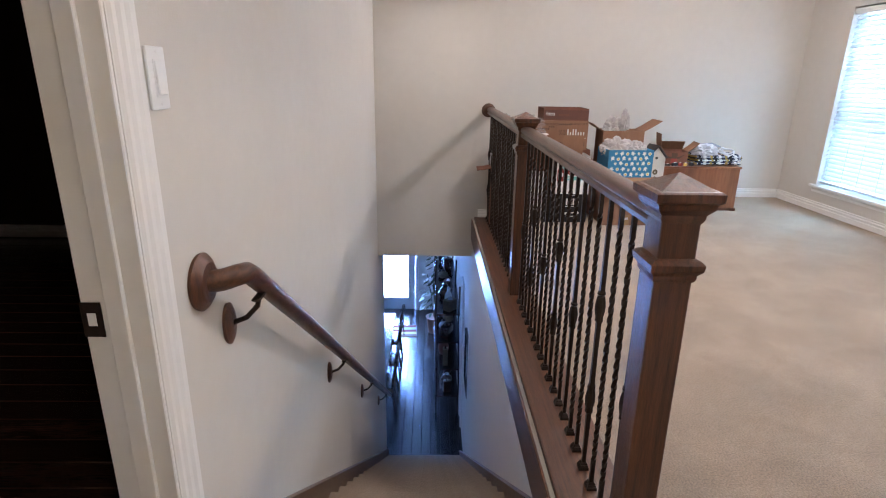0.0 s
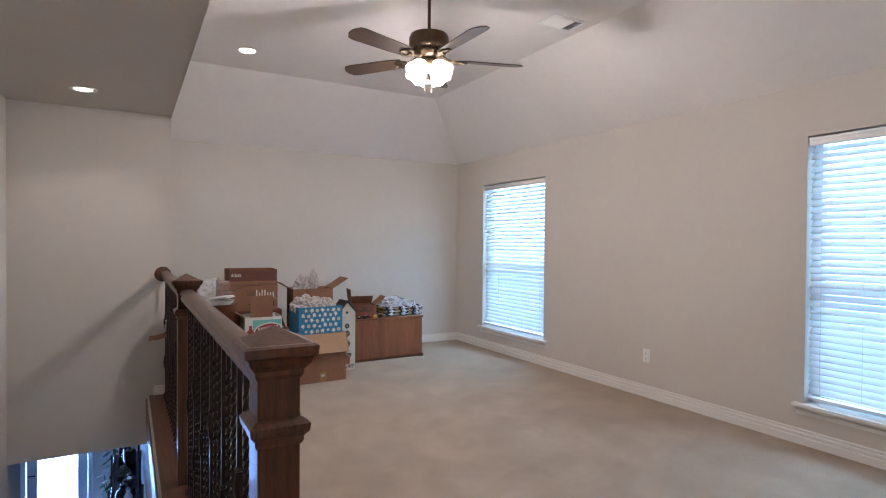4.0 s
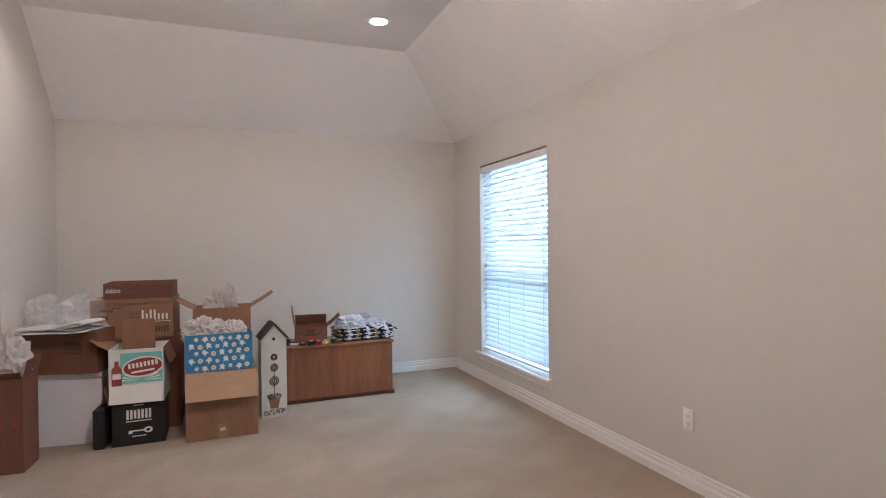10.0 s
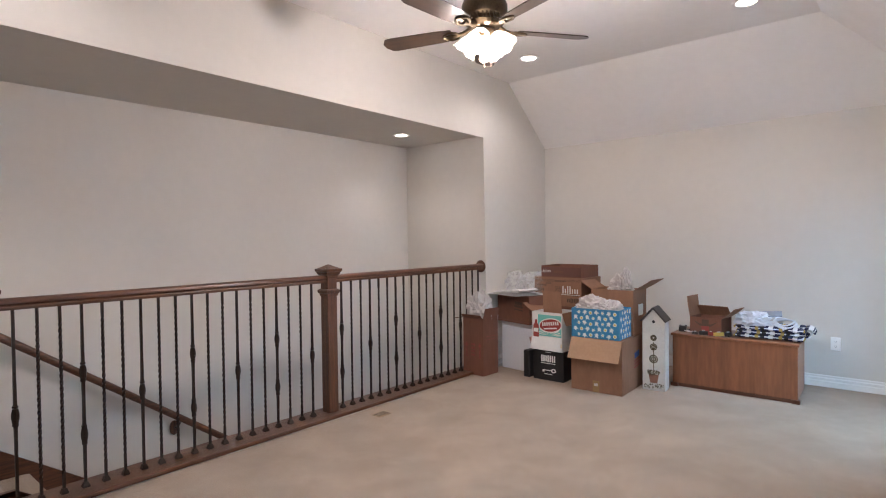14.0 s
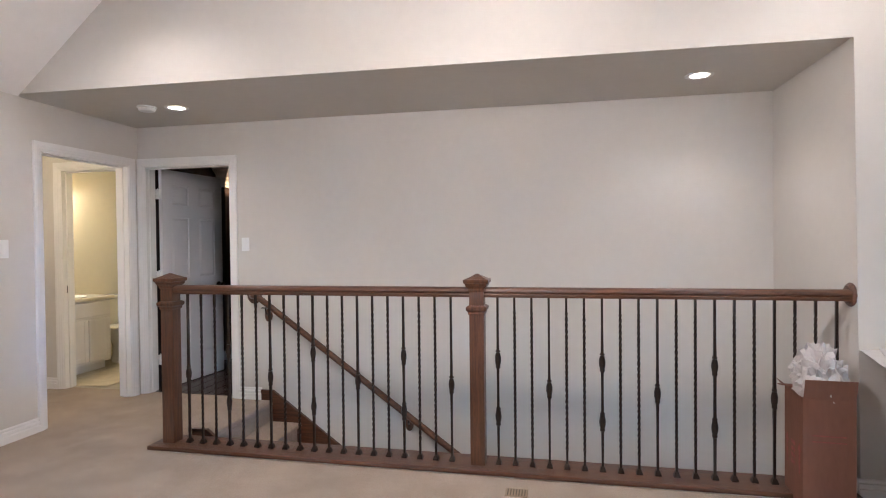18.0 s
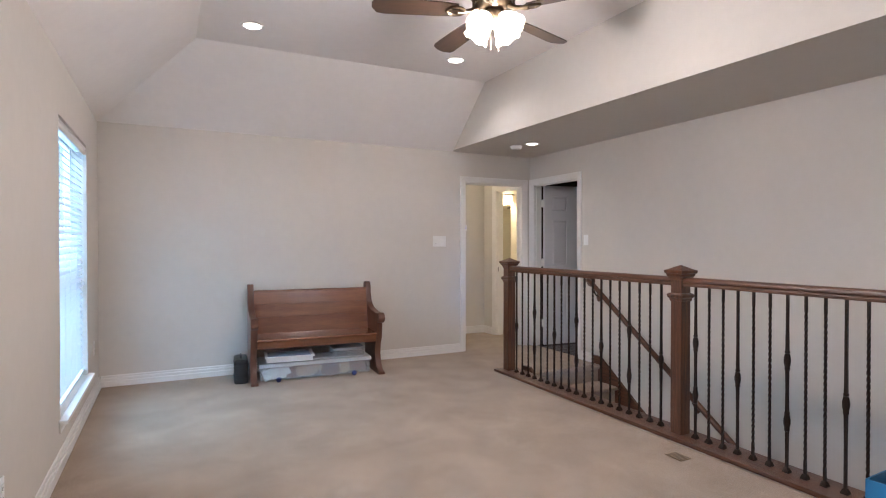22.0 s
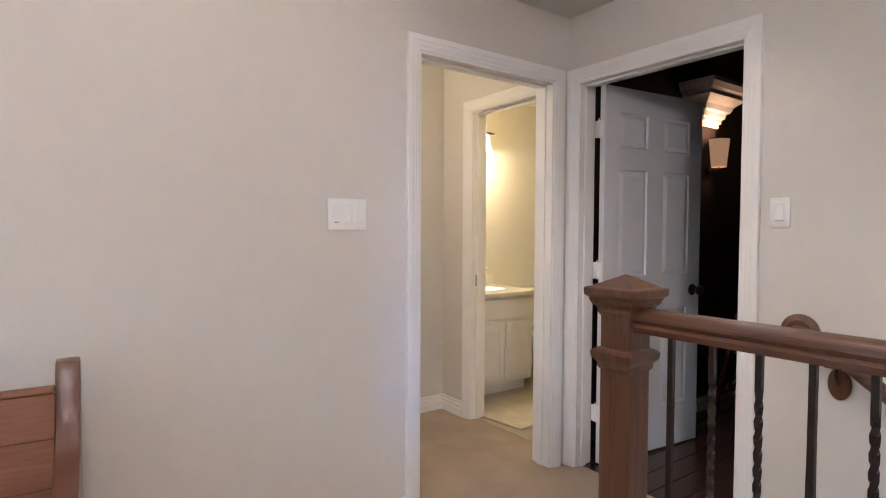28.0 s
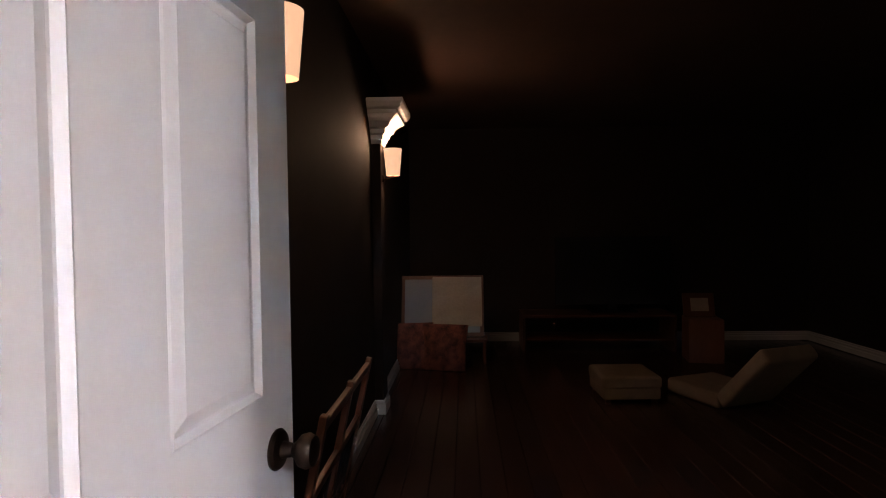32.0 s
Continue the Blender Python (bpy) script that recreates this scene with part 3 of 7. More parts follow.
def window(num, y0, y1, z0, z1):
    w = thing("window_%d" % num, pose(XE, 0, 0), "white single-hung window behind tilted slat blinds", "window", kind="structure")
    bm = bmesh.new()
    x0, x1 = 0.10, 0.15
    zm = z0 + 0.43 * (z1 - z0)
    for lo, hi in (((x0, y0, z0), (x1, y0 + 0.05, z1)), ((x0, y1 - 0.05, z0), (x1, y1, z1)), ((x0, y0 + 0.05, z0), (x1, y1 - 0.05, z0 + 0.05)), ((x0, y0 + 0.05, z1 - 0.05), (x1, y1 - 0.05, z1)),
                   ((x0 - 0.01, y0 + 0.05, zm - 0.03), (x1, y1 - 0.05, zm + 0.03))):
        cube(bm, lo, hi, 0.004, 1)
    part("window_frame", bm, VINYL, w)
    for za, zb in ((z0 + 0.05, zm - 0.03), (zm + 0.03, z1 - 0.05)):
        p = part("pane", box((0.122, y0 + 0.05, za), (0.127, y1 - 0.05, zb)), GLASS, w)
        p.visible_shadow = False
    # stool with horns and apron
    bm = bmesh.new()
    cube(bm, (-0.045, y0 - 0.06, z0 - 0.022), (0.0, y1 + 0.06, z0 + 0.003), 0.006, 2)
    cube(bm, (-0.0005, y0 + 0.003, z0 - 0.002), (0.10, y1 - 0.003, z0 + 0.003), 0.001, 1)
    part("window_sill", bm, TRIM, w)
    bm = bmesh.new()
    extrude(bm, [(-0.001, -0.075), (-0.008, -0.075), (-0.010, -0.05), (-0.020, -0.035), (-0.022, -0.0225), (-0.001, -0.0225)], y0 - 0.045, y1 + 0.045, pose(0, 0, z0))
    part("apron", bm, TRIM, w)
    # blinds
    bl = thing("window_blind", pose(XE + 0.045, 0, 0), "white faux-wood horizontal blind, lowered and tilted shut", "blind", "window blinds")
    bm = bmesh.new()
    cube(bm, (-0.035, y0 + 0.006, z1 - 0.07), (-0.018, y1 - 0.006, z1 - 0.012), 0.004, 2)
    cube(bm, (-0.041, y0 + 0.006, z1 - 0.030), (-0.034, y1 - 0.006, z1 - 0.016), 0.002, 1)
    cube(bm, (-0.039, y0 + 0.006, z1 - 0.066), (-0.034, y1 - 0.006, z1 - 0.055), 0.002, 1)
    part("valance", bm, PLASTIC, bl)
    part("headrail", box((-0.016, y0 + 0.01, z1 - 0.05), (0.03, y1 - 0.01, z1 - 0.008), 0.002, 1), VINYL, bl)
    bm = bmesh.new()
    n = 8
    prof = [((k / n - 0.5) * 0.051, 0.0025 * (1 - (2 * k / n - 1) ** 2) + 0.0013) for k in range(n + 1)]
    prof += [(u, v - 0.0026) for u, v in prof[::-1]]
    extrude(bm, prof, y0 + 0.012, y1 - 0.012)
    first = part("slat", bm, SLAT, bl, smooth=True)
    zt, zb = z1 - 0.095, z0 + 0.075
    count = int((zt - zb) / 0.0445)
    for k in range(count + 1):
        s = first if k == 0 else new("slat", first.data)
        s.parent = bl
        # the sash rail behind leaves every slat tilted alike, with a little play
        s.matrix_basis = pose(0.0, 0, zt - k * 0.0445, 0, -47.5 + random.uniform(-1.2, 1.2), random.uniform(-0.08, 0.08))
    part("bottom_rail", box((-0.026, y0 + 0.012, zb - 0.045), (0.026, y1 - 0.012, zb - 0.027), 0.004, 2), VINYL, bl)
    for f in (0.07, 0.27, 0.45, 0.66, 0.92):
        bm = bmesh.new()
        yy = y1 + (y0 - y1) * f
        for dx in (-0.0265, 0.0265):
            tube(bm, [(dx, yy, zt + 0.03), (dx, yy, zb - 0.03)], 0.0011, 5)
        part("ladder_cord", bm, CORD, bl)
    bm = bmesh.new()
    tube(bm, [(-0.03, y0 + 0.09, z1 - 0.07), (-0.031, y0 + 0.085, z1 - 0.45)], 0.0012, 5)
    tube(bm, [(-0.03, y0 + 0.08, z1 - 0.07), (-0.031, y0 + 0.08, z1 - 1.05)], 0.0012, 5)
    lathe(bm, [(0.003, 0.0), (0.008, 0.004), (0.007, 0.02), (0.003, 0.03)], 8, pose(-0.031, y0 + 0.08, z1 - 1.08))
    lathe(bm, [(0.003, 0.0), (0.008, 0.004), (0.007, 0.02), (0.003, 0.03)], 8, pose(-0.031, y0 + 0.085, z1 - 0.47))
    part("pull_cord", bm, CORD, bl)


# bright sky over trees, seen between the slats
OUT = bpy.data.materials.new("outdoor_glow")
OUT.use_nodes = True
ont = OUT.node_tree
ob_ = ont.nodes["Principled BSDF"]
ob_.inputs["Base Color"].default_value = (0.1, 0.12, 0.12, 1)
oc = ont.nodes.new("ShaderNodeTexCoord")
osep = ont.nodes.new("ShaderNodeSeparateXYZ")
onz = node(ont, "ShaderNodeTexNoise", Scale=1.6, Detail=5.0)
oadd = ont.nodes.new("ShaderNodeMath")
oadd.operation = "MULTIPLY_ADD"
oadd.inputs[1].default_value = 1.6
oramp = ont.nodes.new("ShaderNodeValToRGB")
oramp.color_ramp.elements[0].position, oramp.color_ramp.elements[1].position = 0.25, 0.80
oramp.color_ramp.elements[0].color, oramp.color_ramp.elements[1].color = (0.11, 0.32, 0.60, 1), (0.42, 0.72, 1.0, 1)
omr = node(ont, "ShaderNodeMapRange", From_Min=-0.4, From_Max=3.4)
ont.links.new(oc.outputs["Object"], osep.inputs[0])
ont.links.new(oc.outputs["Object"], onz.inputs["Vector"])
ont.links.new(onz.outputs["Fac"], oadd.inputs[0])
ont.links.new(osep.outputs["Z"], oadd.inputs[2])
ont.links.new(oadd.outputs[0], omr.inputs["Value"])
ont.links.new(omr.outputs[0], oramp.inputs[0])
ont.links.new(oramp.outputs[0], ob_.inputs["Emission Color"])
ob_.inputs["Emission Strength"].default_value = 17.5
tagged(link("backdrop_outdoors", box((XE + 2.2, -4.0, -2.5), (XE + 2.22, 10.5, 6.0)), OUT), "bright hazy sky above blurred trees", "sky", kind="structure")
window(1, *W1)
window(2, *W2)

CANTRIM = material("can_trim", (0.78, 0.77, 0.75), 0.35, vary=0.01)


def can(x, y, z, r=0.085):
    c = thing("recessed_light", pose(x, y, z), "round white recessed ceiling light, lit", "ceiling light", "recessed lights")
    bm = bmesh.new()
    lathe(bm, [(r, 0.0), (r + 0.012, -0.001), (r + 0.012, -0.004), (r, -0.007), (r - 0.014, -0.005), (r - 0.02, 0.012)], 32)
    part("trim_ring", bm, CANTRIM, c, smooth=True)
    bm = bmesh.new()
    lathe(bm, [(r - 0.018, -0.0015), (r * 0.5, -0.006), (0.004, -0.008)], 28)
    part("lens", bm, CANLIGHT, c, "glowing warm-white lens", smooth=True)
    return c


for x, y in CANS:
    can(x, y, ZC)
for x, y in NICHE_CANS:
    can(x, y, ZP - 0.005, 0.075)

# smoke detector
sd = thing("smoke_detector", pose(0.655, 0.70, ZP - 0.005), "round white smoke detector on the soffit", "smoke detector")
bm = bmesh.new()
lathe(bm, [(0.068, 0.0), (0.070, -0.010), (0.062, -0.013)], 30)
part("base", bm, PLASTIC, sd, smooth=True)
bm = bmesh.new()
lathe(bm, [(0.060, -0.012), (0.060, -0.024), (0.052, -0.034), (0.03, -0.038), (0.004, -0.039)], 30)
part("cover", bm, PLASTIC, sd, smooth=True)
# ceiling vent
cv = thing("ceiling_vent", pose(3.705, 3.26, ZC), "white louvred air vent in the ceiling", "vent")
bm = bmesh.new()
for lo, hi in (((-0.17, -0.11, -0.008), (-0.14, 0.11, 0.0)), ((0.14, -0.11, -0.008), (0.17, 0.11, 0.0)), ((-0.14, -0.11, -0.008), (0.14, -0.08, 0.0)), ((-0.14, 0.08, -0.008), (0.14, 0.11, 0.0))):
    cube(bm, lo, hi, 0.002, 1)
part("frame", bm, PLASTIC, cv)
part("backing", box((-0.14, -0.08, -0.0025), (0.14, 0.08, -0.0005)), SLOTS, cv)
sl0 = part("slat", box((-0.009, -0.08, -0.001), (0.009, 0.08, 0.001)), PLASTIC, cv)
for k in range(13):
    s = sl0 if k == 0 else new("slat", sl0.data)
    s.parent = cv
    s.matrix_basis = pose(-0.128 + k * 0.0213, 0, -0.008, 0, 40 if k < 9 else -40)
# floor register in the carpet
fv = thing("floor_register", pose(1.385, 3.53, 0.0), "small tan metal floor register in the carpet", "vent")
BROWNM = material("register_brown", (0.26, 0.18, 0.11), 0.5, metal=0.0, vary=0.1)
part("plate", box((-0.045, -0.06, 0.0), (0.045, 0.06, 0.006), 0.003, 1), BROWNM, fv)
s0 = part("slot", box((-0.036, -0.003, 0.0055), (0.036, 0.003, 0.0072)), material("register_slot", (0.10, 0.07, 0.045), 0.6, vary=0.05), fv)
for k in range(7):
    s = s0 if k == 0 else new("slot", s0.data)
    s.parent = fv
    s.matrix_basis = pose(0, -0.045 + 0.015 * k, 0)


def plate(name, m, gangs, kind, label, cat):
    """Wall plate in the local xz plane, facing -y. kind: a letter a gang - r rocker, d dimmer, o outlet."""
    t = thing(name, m, label, cat)
    wd = 0.072 + 0.046 * (gangs - 1)
    bm = box((-wd / 2, -0.007, -0.058), (wd / 2, 0.0, 0.058), 0.004, 2)
    part("plate", bm, PLASTIC, t, smooth=True)
    for k, c in enumerate(kind):
        x = (k - (gangs - 1) / 2) * 0.046
        if c == "o":
            for dz in (-0.021, 0.021):
                bm = box((x - 0.0165, -0.009, dz - 0.014), (x + 0.0165, -0.0069, dz + 0.014), 0.003, 2)
                part("socket", bm, PLASTIC, t)
                bm = bmesh.new()
                for dx in (-0.006, 0.006):
                    cube(bm, (x + dx - 0.001, -0.0096, dz - 0.004), (x + dx + 0.001, -0.0089, dz + 0.005))
                cube(bm, (x - 0.002, -0.0096, dz - 0.011), (x + 0.002, -0.0089, dz - 0.007))
                part("slots", bm, SLOTS, t)
        elif c == "r":
            part("frame", box((x - 0.018, -0.0086, -0.035), (x + 0.018, -0.0069, 0.035), 0.001, 1), PLASTIC, t)
            bm = box((x - 0.0155, -0.0125, -0.032), (x + 0.0155, -0.0084, 0.032), 0.002, 1, pose(0, 0, 0, -4, 0, 0))
            part("rocker", bm, PLASTIC, t)
        else:
            part("frame", box((x - 0.018, -0.0086, -0.035), (x + 0.018, -0.0069, 0.035), 0.001, 1), PLASTIC, t)
            part("slide", box((x - 0.010, -0.011, -0.024), (x + 0.010, -0.0084, 0.026), 0.003, 2), PLASTIC, t)
            part("slot", box((x - 0.008, -0.0093, -0.031), (x + 0.008, -0.0085, -0.028)), SLOTS, t)
    bm = bmesh.new()
    for k in range(gangs):
        x = (k - (gangs - 1) / 2) * 0.046
        for dz in (-0.048, 0.048):
            lathe(bm, [(0.003, 0.0), (0.003, 0.0006)], 8, pose(x, -0.0068, dz, 90))
    part("screws", bm, CANTRIM, t)
    return t


plate("light_switch", pose(0.0, 1.114, 1.343, 0, 0, 90), 1, "r", "single white rocker switch on the stair wall", "switch")
plate("light_switch", pose(1.302, YS, 1.331, 0, 0, 180) @ Matrix.Diagonal((1.04, 1, 1.09, 1)), 3, "drr", "three-gang white switch plate with a dimmer", "switch")
plate("power_outlet", pose(XE, 3.29, 0.36, 0, 0, -90), 1, "o", "white duplex wall outlet above the baseboard", "outlet")
plate("power_outlet", pose(XE, 0.42, 0.42, 0, 0, -90), 1, "o", "white duplex wall outlet beside the window", "outlet")
plate("power_outlet", pose(3.98, YN, 0.385, 0, 0, 0), 1, "o", "white duplex wall outlet beside the chest", "outlet")

# ---- ceiling fan ----
FANWOOD = material("fan_blade", (0.060, 0.036, 0.023), 0.32, scale=3, grain=(0.028, 0.016, 0.010), stretch=(0.7, 9, 9), coat=0.2)
FANMETAL = material("fan_bronze", (0.10, 0.07, 0.045), 0.35, metal=0.85, vary=0.2, scale=10)
SHADEG = glow("shade_glow", (1.0, 0.90, 0.74), 7)
fan = thing("ceiling_fan", pose(FAN[0], FAN[1], ZC), "bronze five-blade ceiling fan with lit glass shades", "ceiling fan")
bm = bmesh.new()
lathe(bm, [(0.065, 0.0), (0.065, -0.02), (0.05, -0.045), (0.02, -0.06)], 28)
part("canopy", bm, FANMETAL, fan, smooth=True)
bm = bmesh.new()
lathe(bm, [(0.011, -0.05), (0.011, -0.28)], 14)
part("downrod", bm, FANMETAL, fan, smooth=True)
bm = bmesh.new()
lathe(bm, [(0.03, -0.27), (0.07, -0.285), (0.125, -0.305), (0.135, -0.33), (0.135, -0.375), (0.12, -0.395), (0.10, -0.405), (0.105, -0.43), (0.09, -0.45), (0.05, -0.465)], 36)
part("motor", bm, FANMETAL, fan, smooth=True)
ribs = bmesh.new()
for k in range(30):
    cube(ribs, (0.106, -0.004, -0.428), (0.117, 0.004, -0.398), 0.001, 1, pose(0, 0, 0, 0, 0, 12 * k))
part("rib_band", ribs, FANMETAL, fan)
for k in range(5):
    az = 54 + 72 * k
    bm = bmesh.new()
    # swept outline with clipped tip corners
    ol = [(0.20, 0.050), (0.30, 0.060), (0.60, 0.068), (0.635, 0.060), (0.648, 0.040), (0.662, 0.020)]
    ol = ol + [(u, -v) for u, v in ol[::-1]]
    top = [bm.verts.new((u, v, 0.003)) for u, v in ol]
    bot = [bm.verts.new((u, v, -0.003)) for u, v in ol]
    bm.faces.new(top)
    bm.faces.new(bot[::-1])
    for i in range(len(ol)):
        bm.faces.new((top[i], bot[i], bot[(i + 1) % len(ol)], top[(i + 1) % len(ol)]))
    bl = part("blade", bm, FANWOOD, fan, "dark wooden blade", m=pose(0, 0, -0.465, 0, 0, az) @ pose(0, 0, 0, 12))
    bm = bmesh.new()
    tube(bm, [(0.09, 0.0, 0.02), (0.13, 0.0, 0.0), (0.17, 0.0, -0.008), (0.20, 0.0, -0.008)], [0.016, 0.012, 0.012, 0.016], 8)
    for s in (-1, 1):
        tube(bm, [(0.15, 0.0, -0.008), (0.18, s * 0.028, -0.008), (0.215, s * 0.038, -0.008), (0.245, s * 0.024, -0.008), (0.262, 0.0, -0.008)], 0.008, 6)
    cube(bm, (0.19, -0.012, -0.012), (0.26, 0.012, -0.004), 0.002, 1)
    part("blade_iron", bm, FANMETAL, bl, "cast bronze scroll bracket", smooth=True)
bm = bmesh.new()
lathe(bm, [(0.05, -0.46), (0.065, -0.475), (0.06, -0.50), (0.035, -0.52), (0.02, -0.545), (0.008, -0.56)], 26)
part("light_fitter", bm, FANMETAL, fan, smooth=True)
for k in range(4):
    az = 20 + 90 * k
    bm = bmesh.new()
    prof = [(0.020, 0.0), (0.030, -0.012), (0.050, -0.04), (0.060, -0.07), (0.064, -0.095), (0.074, -0.115)]
    inner = [(r - 0.003, z) for r, z in prof[::-1]]
    lathe(bm, prof + inner, 22)
    # scalloped lip
    for v in bm.verts:
        if v.co.z < -0.1:
            v.co.z += 0.006 * math.cos(6 * math.atan2(v.co.y, v.co.x))
    m = pose(0, 0, -0.495, 0, 0, az) @ pose(0.055, 0, 0, 0, -42)
    sh = part("shade", bm, SHADEG, fan, "frosted white tulip glass shade, lit", smooth=True, m=m)
    bm = bmesh.new()
    lathe(bm, [(0.012, 0.03), (0.02, 0.012), (0.024, -0.004), (0.018, -0.008)], 14)
    part("holder", bm, FANMETAL, sh, smooth=True)
lamp("fan_lamp", "POINT", pose(FAN[0], FAN[1], ZC - 0.66), 98, WARM, 0.09)
bm = bmesh.new()
for dx in (-0.02, 0.03):
    tube(bm, [(dx, 0.02, -0.55), (dx, 0.02, -0.68)], 0.0012, 5)
part("pull_chain", bm, FANMETAL, fan)

# ---- media room door ----
LEAF_W, LEAF_H, LEAF_T = 0.797, 2.03, 0.035


def six_panel(w, h, t):
    bm = bmesh.new()
    xs = [0.0, 0.108, 0.335, 0.463, 0.690, w]
    zs = [0.0, 0.245, 0.815, 1.008, 1.595, 1.705, 1.90, h]
    panels = []
    for y, flip in ((0.0, False), (t, True)):
        g = [[bm.verts.new((x, y, z)) for z in zs] for x in xs]
        for i in range(5):
            for j in range(7):
                q = [g[i][j], g[i + 1][j], g[i + 1][j + 1], g[i][j + 1]]
                f = bm.faces.new(q[::-1] if flip else q)
                if i in (1, 3) and j in (1, 3, 5):
                    panels.append(f)
        edge = [g[0][j] for j in range(8)] + [g[i][7] for i in range(1, 6)] + [g[5][j] for j in range(6, -1, -1)] + [g[i][0] for i in range(4, 0, -1)]
        if not flip:
            e0 = edge
        else:
            for k in range(len(edge)):
                bm.faces.new((e0[k], e0[(k + 1) % len(edge)], edge[(k + 1) % len(edge)], edge[k]))
    bmesh.ops.recalc_face_normals(bm, faces=bm.faces)
    bmesh.ops.inset_individual(bm, faces=panels, thickness=0.006, depth=0.002)
    bmesh.ops.inset_individual(bm, faces=panels, thickness=0.010, depth=-0.010)
    bmesh.ops.inset_individual(bm, faces=panels, thickness=0.006, depth=0.0)
    bmesh.ops.inset_individual(bm, faces=panels, thickness=0.026, depth=0.007)
    return bm


md = thing("door_1", pose(-0.120, 0.197, 0.012, 0, 0, 173.8), "white six-panel door standing wide open into the dark room", "door", kind="structure")
part("leaf", six_panel(LEAF_W, LEAF_H, LEAF_T), DOORW, md)


def knob(parent, x, y, z, side):
    bm = bmesh.new()
    lathe(bm, [(0.033, 0.0), (0.034, 0.004), (0.030, 0.009), (0.014, 0.012), (0.011, 0.03), (0.016, 0.036), (0.026, 0.044), (0.029, 0.055), (0.024, 0.066), (0.010, 0.071)], 24, pose(x, y, z, 90 if side < 0 else -90))
    part("door_knob", bm, BRONZE, parent, "dark bronze round door knob", smooth=True)


knob(md, LEAF_W - 0.065, 0.0, 0.91, -1)
knob(md, LEAF_W - 0.065, LEAF_T, 0.91, 1)
for z in (0.27, 1.045, 1.80):
    bm = bmesh.new()
    lathe(bm, [(0.0065, -0.046), (0.0065, 0.046), (0.0035, 0.048), (0.0035, 0.054), (0.005, 0.056)], 12, pose(-0.008, 0.037, z))
    cube(bm, (-0.006, 0.003, z - 0.045), (-0.0005, 0.036, z + 0.045), 0.002, 2)
    cube(bm, (-0.012, 0.038, z - 0.045), (-0.008, 0.062, z + 0.045), 0.002, 2)
    part("hinge", bm, TRIM, md, "white-painted butt hinge", smooth=True)
bm = box((-0.1235, MD[1] - 0.0145, 0.875), (-0.085, MD[1] - 0.0115, 0.945), 0.0005, 1)
sp = tagged(link("strike_plate", bm, BRONZE), "dark bronze strike plate in the jamb", "strike plate")
bm = box((-0.112, MD[1] - 0.0155, 0.898), (-0.096, MD[1] - 0.0144, 0.924), 0.0003, 1)
link("latch_hole", bm, CANTRIM).parent = sp

# ---- boxes, chest and bench ----
CARD = material("cardboard", (0.285, 0.150, 0.092), 0.85, vary=0.07, scale=5, bump=0.2, bump_scale=90, stretch=(1, 1, 0.3), spec=0.2, rand=0.06)
CARDD = material("cardboard_brown", (0.185, 0.082, 0.054), 0.85, vary=0.08, scale=5, bump=0.2, bump_scale=90, stretch=(1, 1, 0.3), spec=0.2)
CARDW = material("cardboard_white", (0.72, 0.71, 0.68), 0.7, vary=0.03, scale=6, spec=0.3)
CARDK = material("cardboard_black", (0.012, 0.012, 0.013), 0.45, vary=0.15, scale=8)
CARDL = material("cardboard_light", (0.40, 0.250, 0.155), 0.85, vary=0.05, scale=5, spec=0.2)
PAPER = material("crumpled_paper", (0.55, 0.51, 0.485), 0.8, vary=0.05, scale=9, spec=0.2)
NEWSP = material("newsprint", (0.66, 0.65, 0.64), 0.85, vary=0.06, scale=30, spec=0.2)
INK = material("print_dark", (0.09, 0.05, 0.03), 0.8, vary=0.05)
FADEDR = material("print_faded_red", (0.24, 0.060, 0.045), 0.85, vary=0.2, scale=30)
REDINK = material("print_red", (0.30, 0.05, 0.04), 0.8, vary=0.05)
WHITEINK = material("print_white", (0.75, 0.74, 0.70), 0.7, vary=0.02)
TEALINK = material("print_teal", (0.16, 0.50, 0.46), 0.7, vary=0.03)
BLUEINK = material("print_blue", (0.03, 0.07, 0.28), 0.7, vary=0.05)
PURPLE = material("print_purple", (0.13, 0.050, 0.036), 0.75, vary=0.06)
GIFTB = material("gift_wrap_blue", (0.028, 0.20, 0.38), 0.5, vary=0.05, scale=8)
YELINK = material("print_yellow", (0.70, 0.50, 0.12), 0.7, vary=0.03)
STYRO = material("white_foam", (0.74, 0.74, 0.76), 0.75, vary=0.02, scale=4, bump=0.3, bump_scale=140)
TAPE = material("packing_tape", (0.33, 0.21, 0.10), 0.25, vary=0.03)
CLEAR = bpy.data.materials.new("bubble_wrap")
CLEAR.use_nodes = True
c_ = CLEAR.node_tree.nodes["Principled BSDF"]
c_.inputs["Transmission Weight"].default_value, c_.inputs["Roughness"].default_value, c_.inputs["IOR"].default_value = 0.0, 0.15, 1.3
c_.inputs["Alpha"].default_value = 0.17
c_.inputs["Base Color"].default_value = (0.90, 0.91, 0.93, 1)
CHESTW = material("chest_veneer", (0.28, 0.105, 0.046), 0.36, scale=1.5, grain=(0.135, 0.044, 0.020), stretch=(3.2, 3.2, 0.40), detail=7, coat=0.25, bump=0.05, bump_scale=50)
PEW = material("pew_oak", (0.215, 0.078, 0.034), 0.24, scale=2.6, grain=(0.105, 0.034, 0.016), stretch=(0.6, 7, 7), coat=0.3, bump=0.08, bump_scale=50)
PEWEND = material("pew_end_oak", (0.125, 0.044, 0.023), 0.35, scale=2.2, grain=(0.08, 0.026, 0.013), stretch=(7, 7, 0.7), coat=0.3, bump=0.08, bump_scale=50)


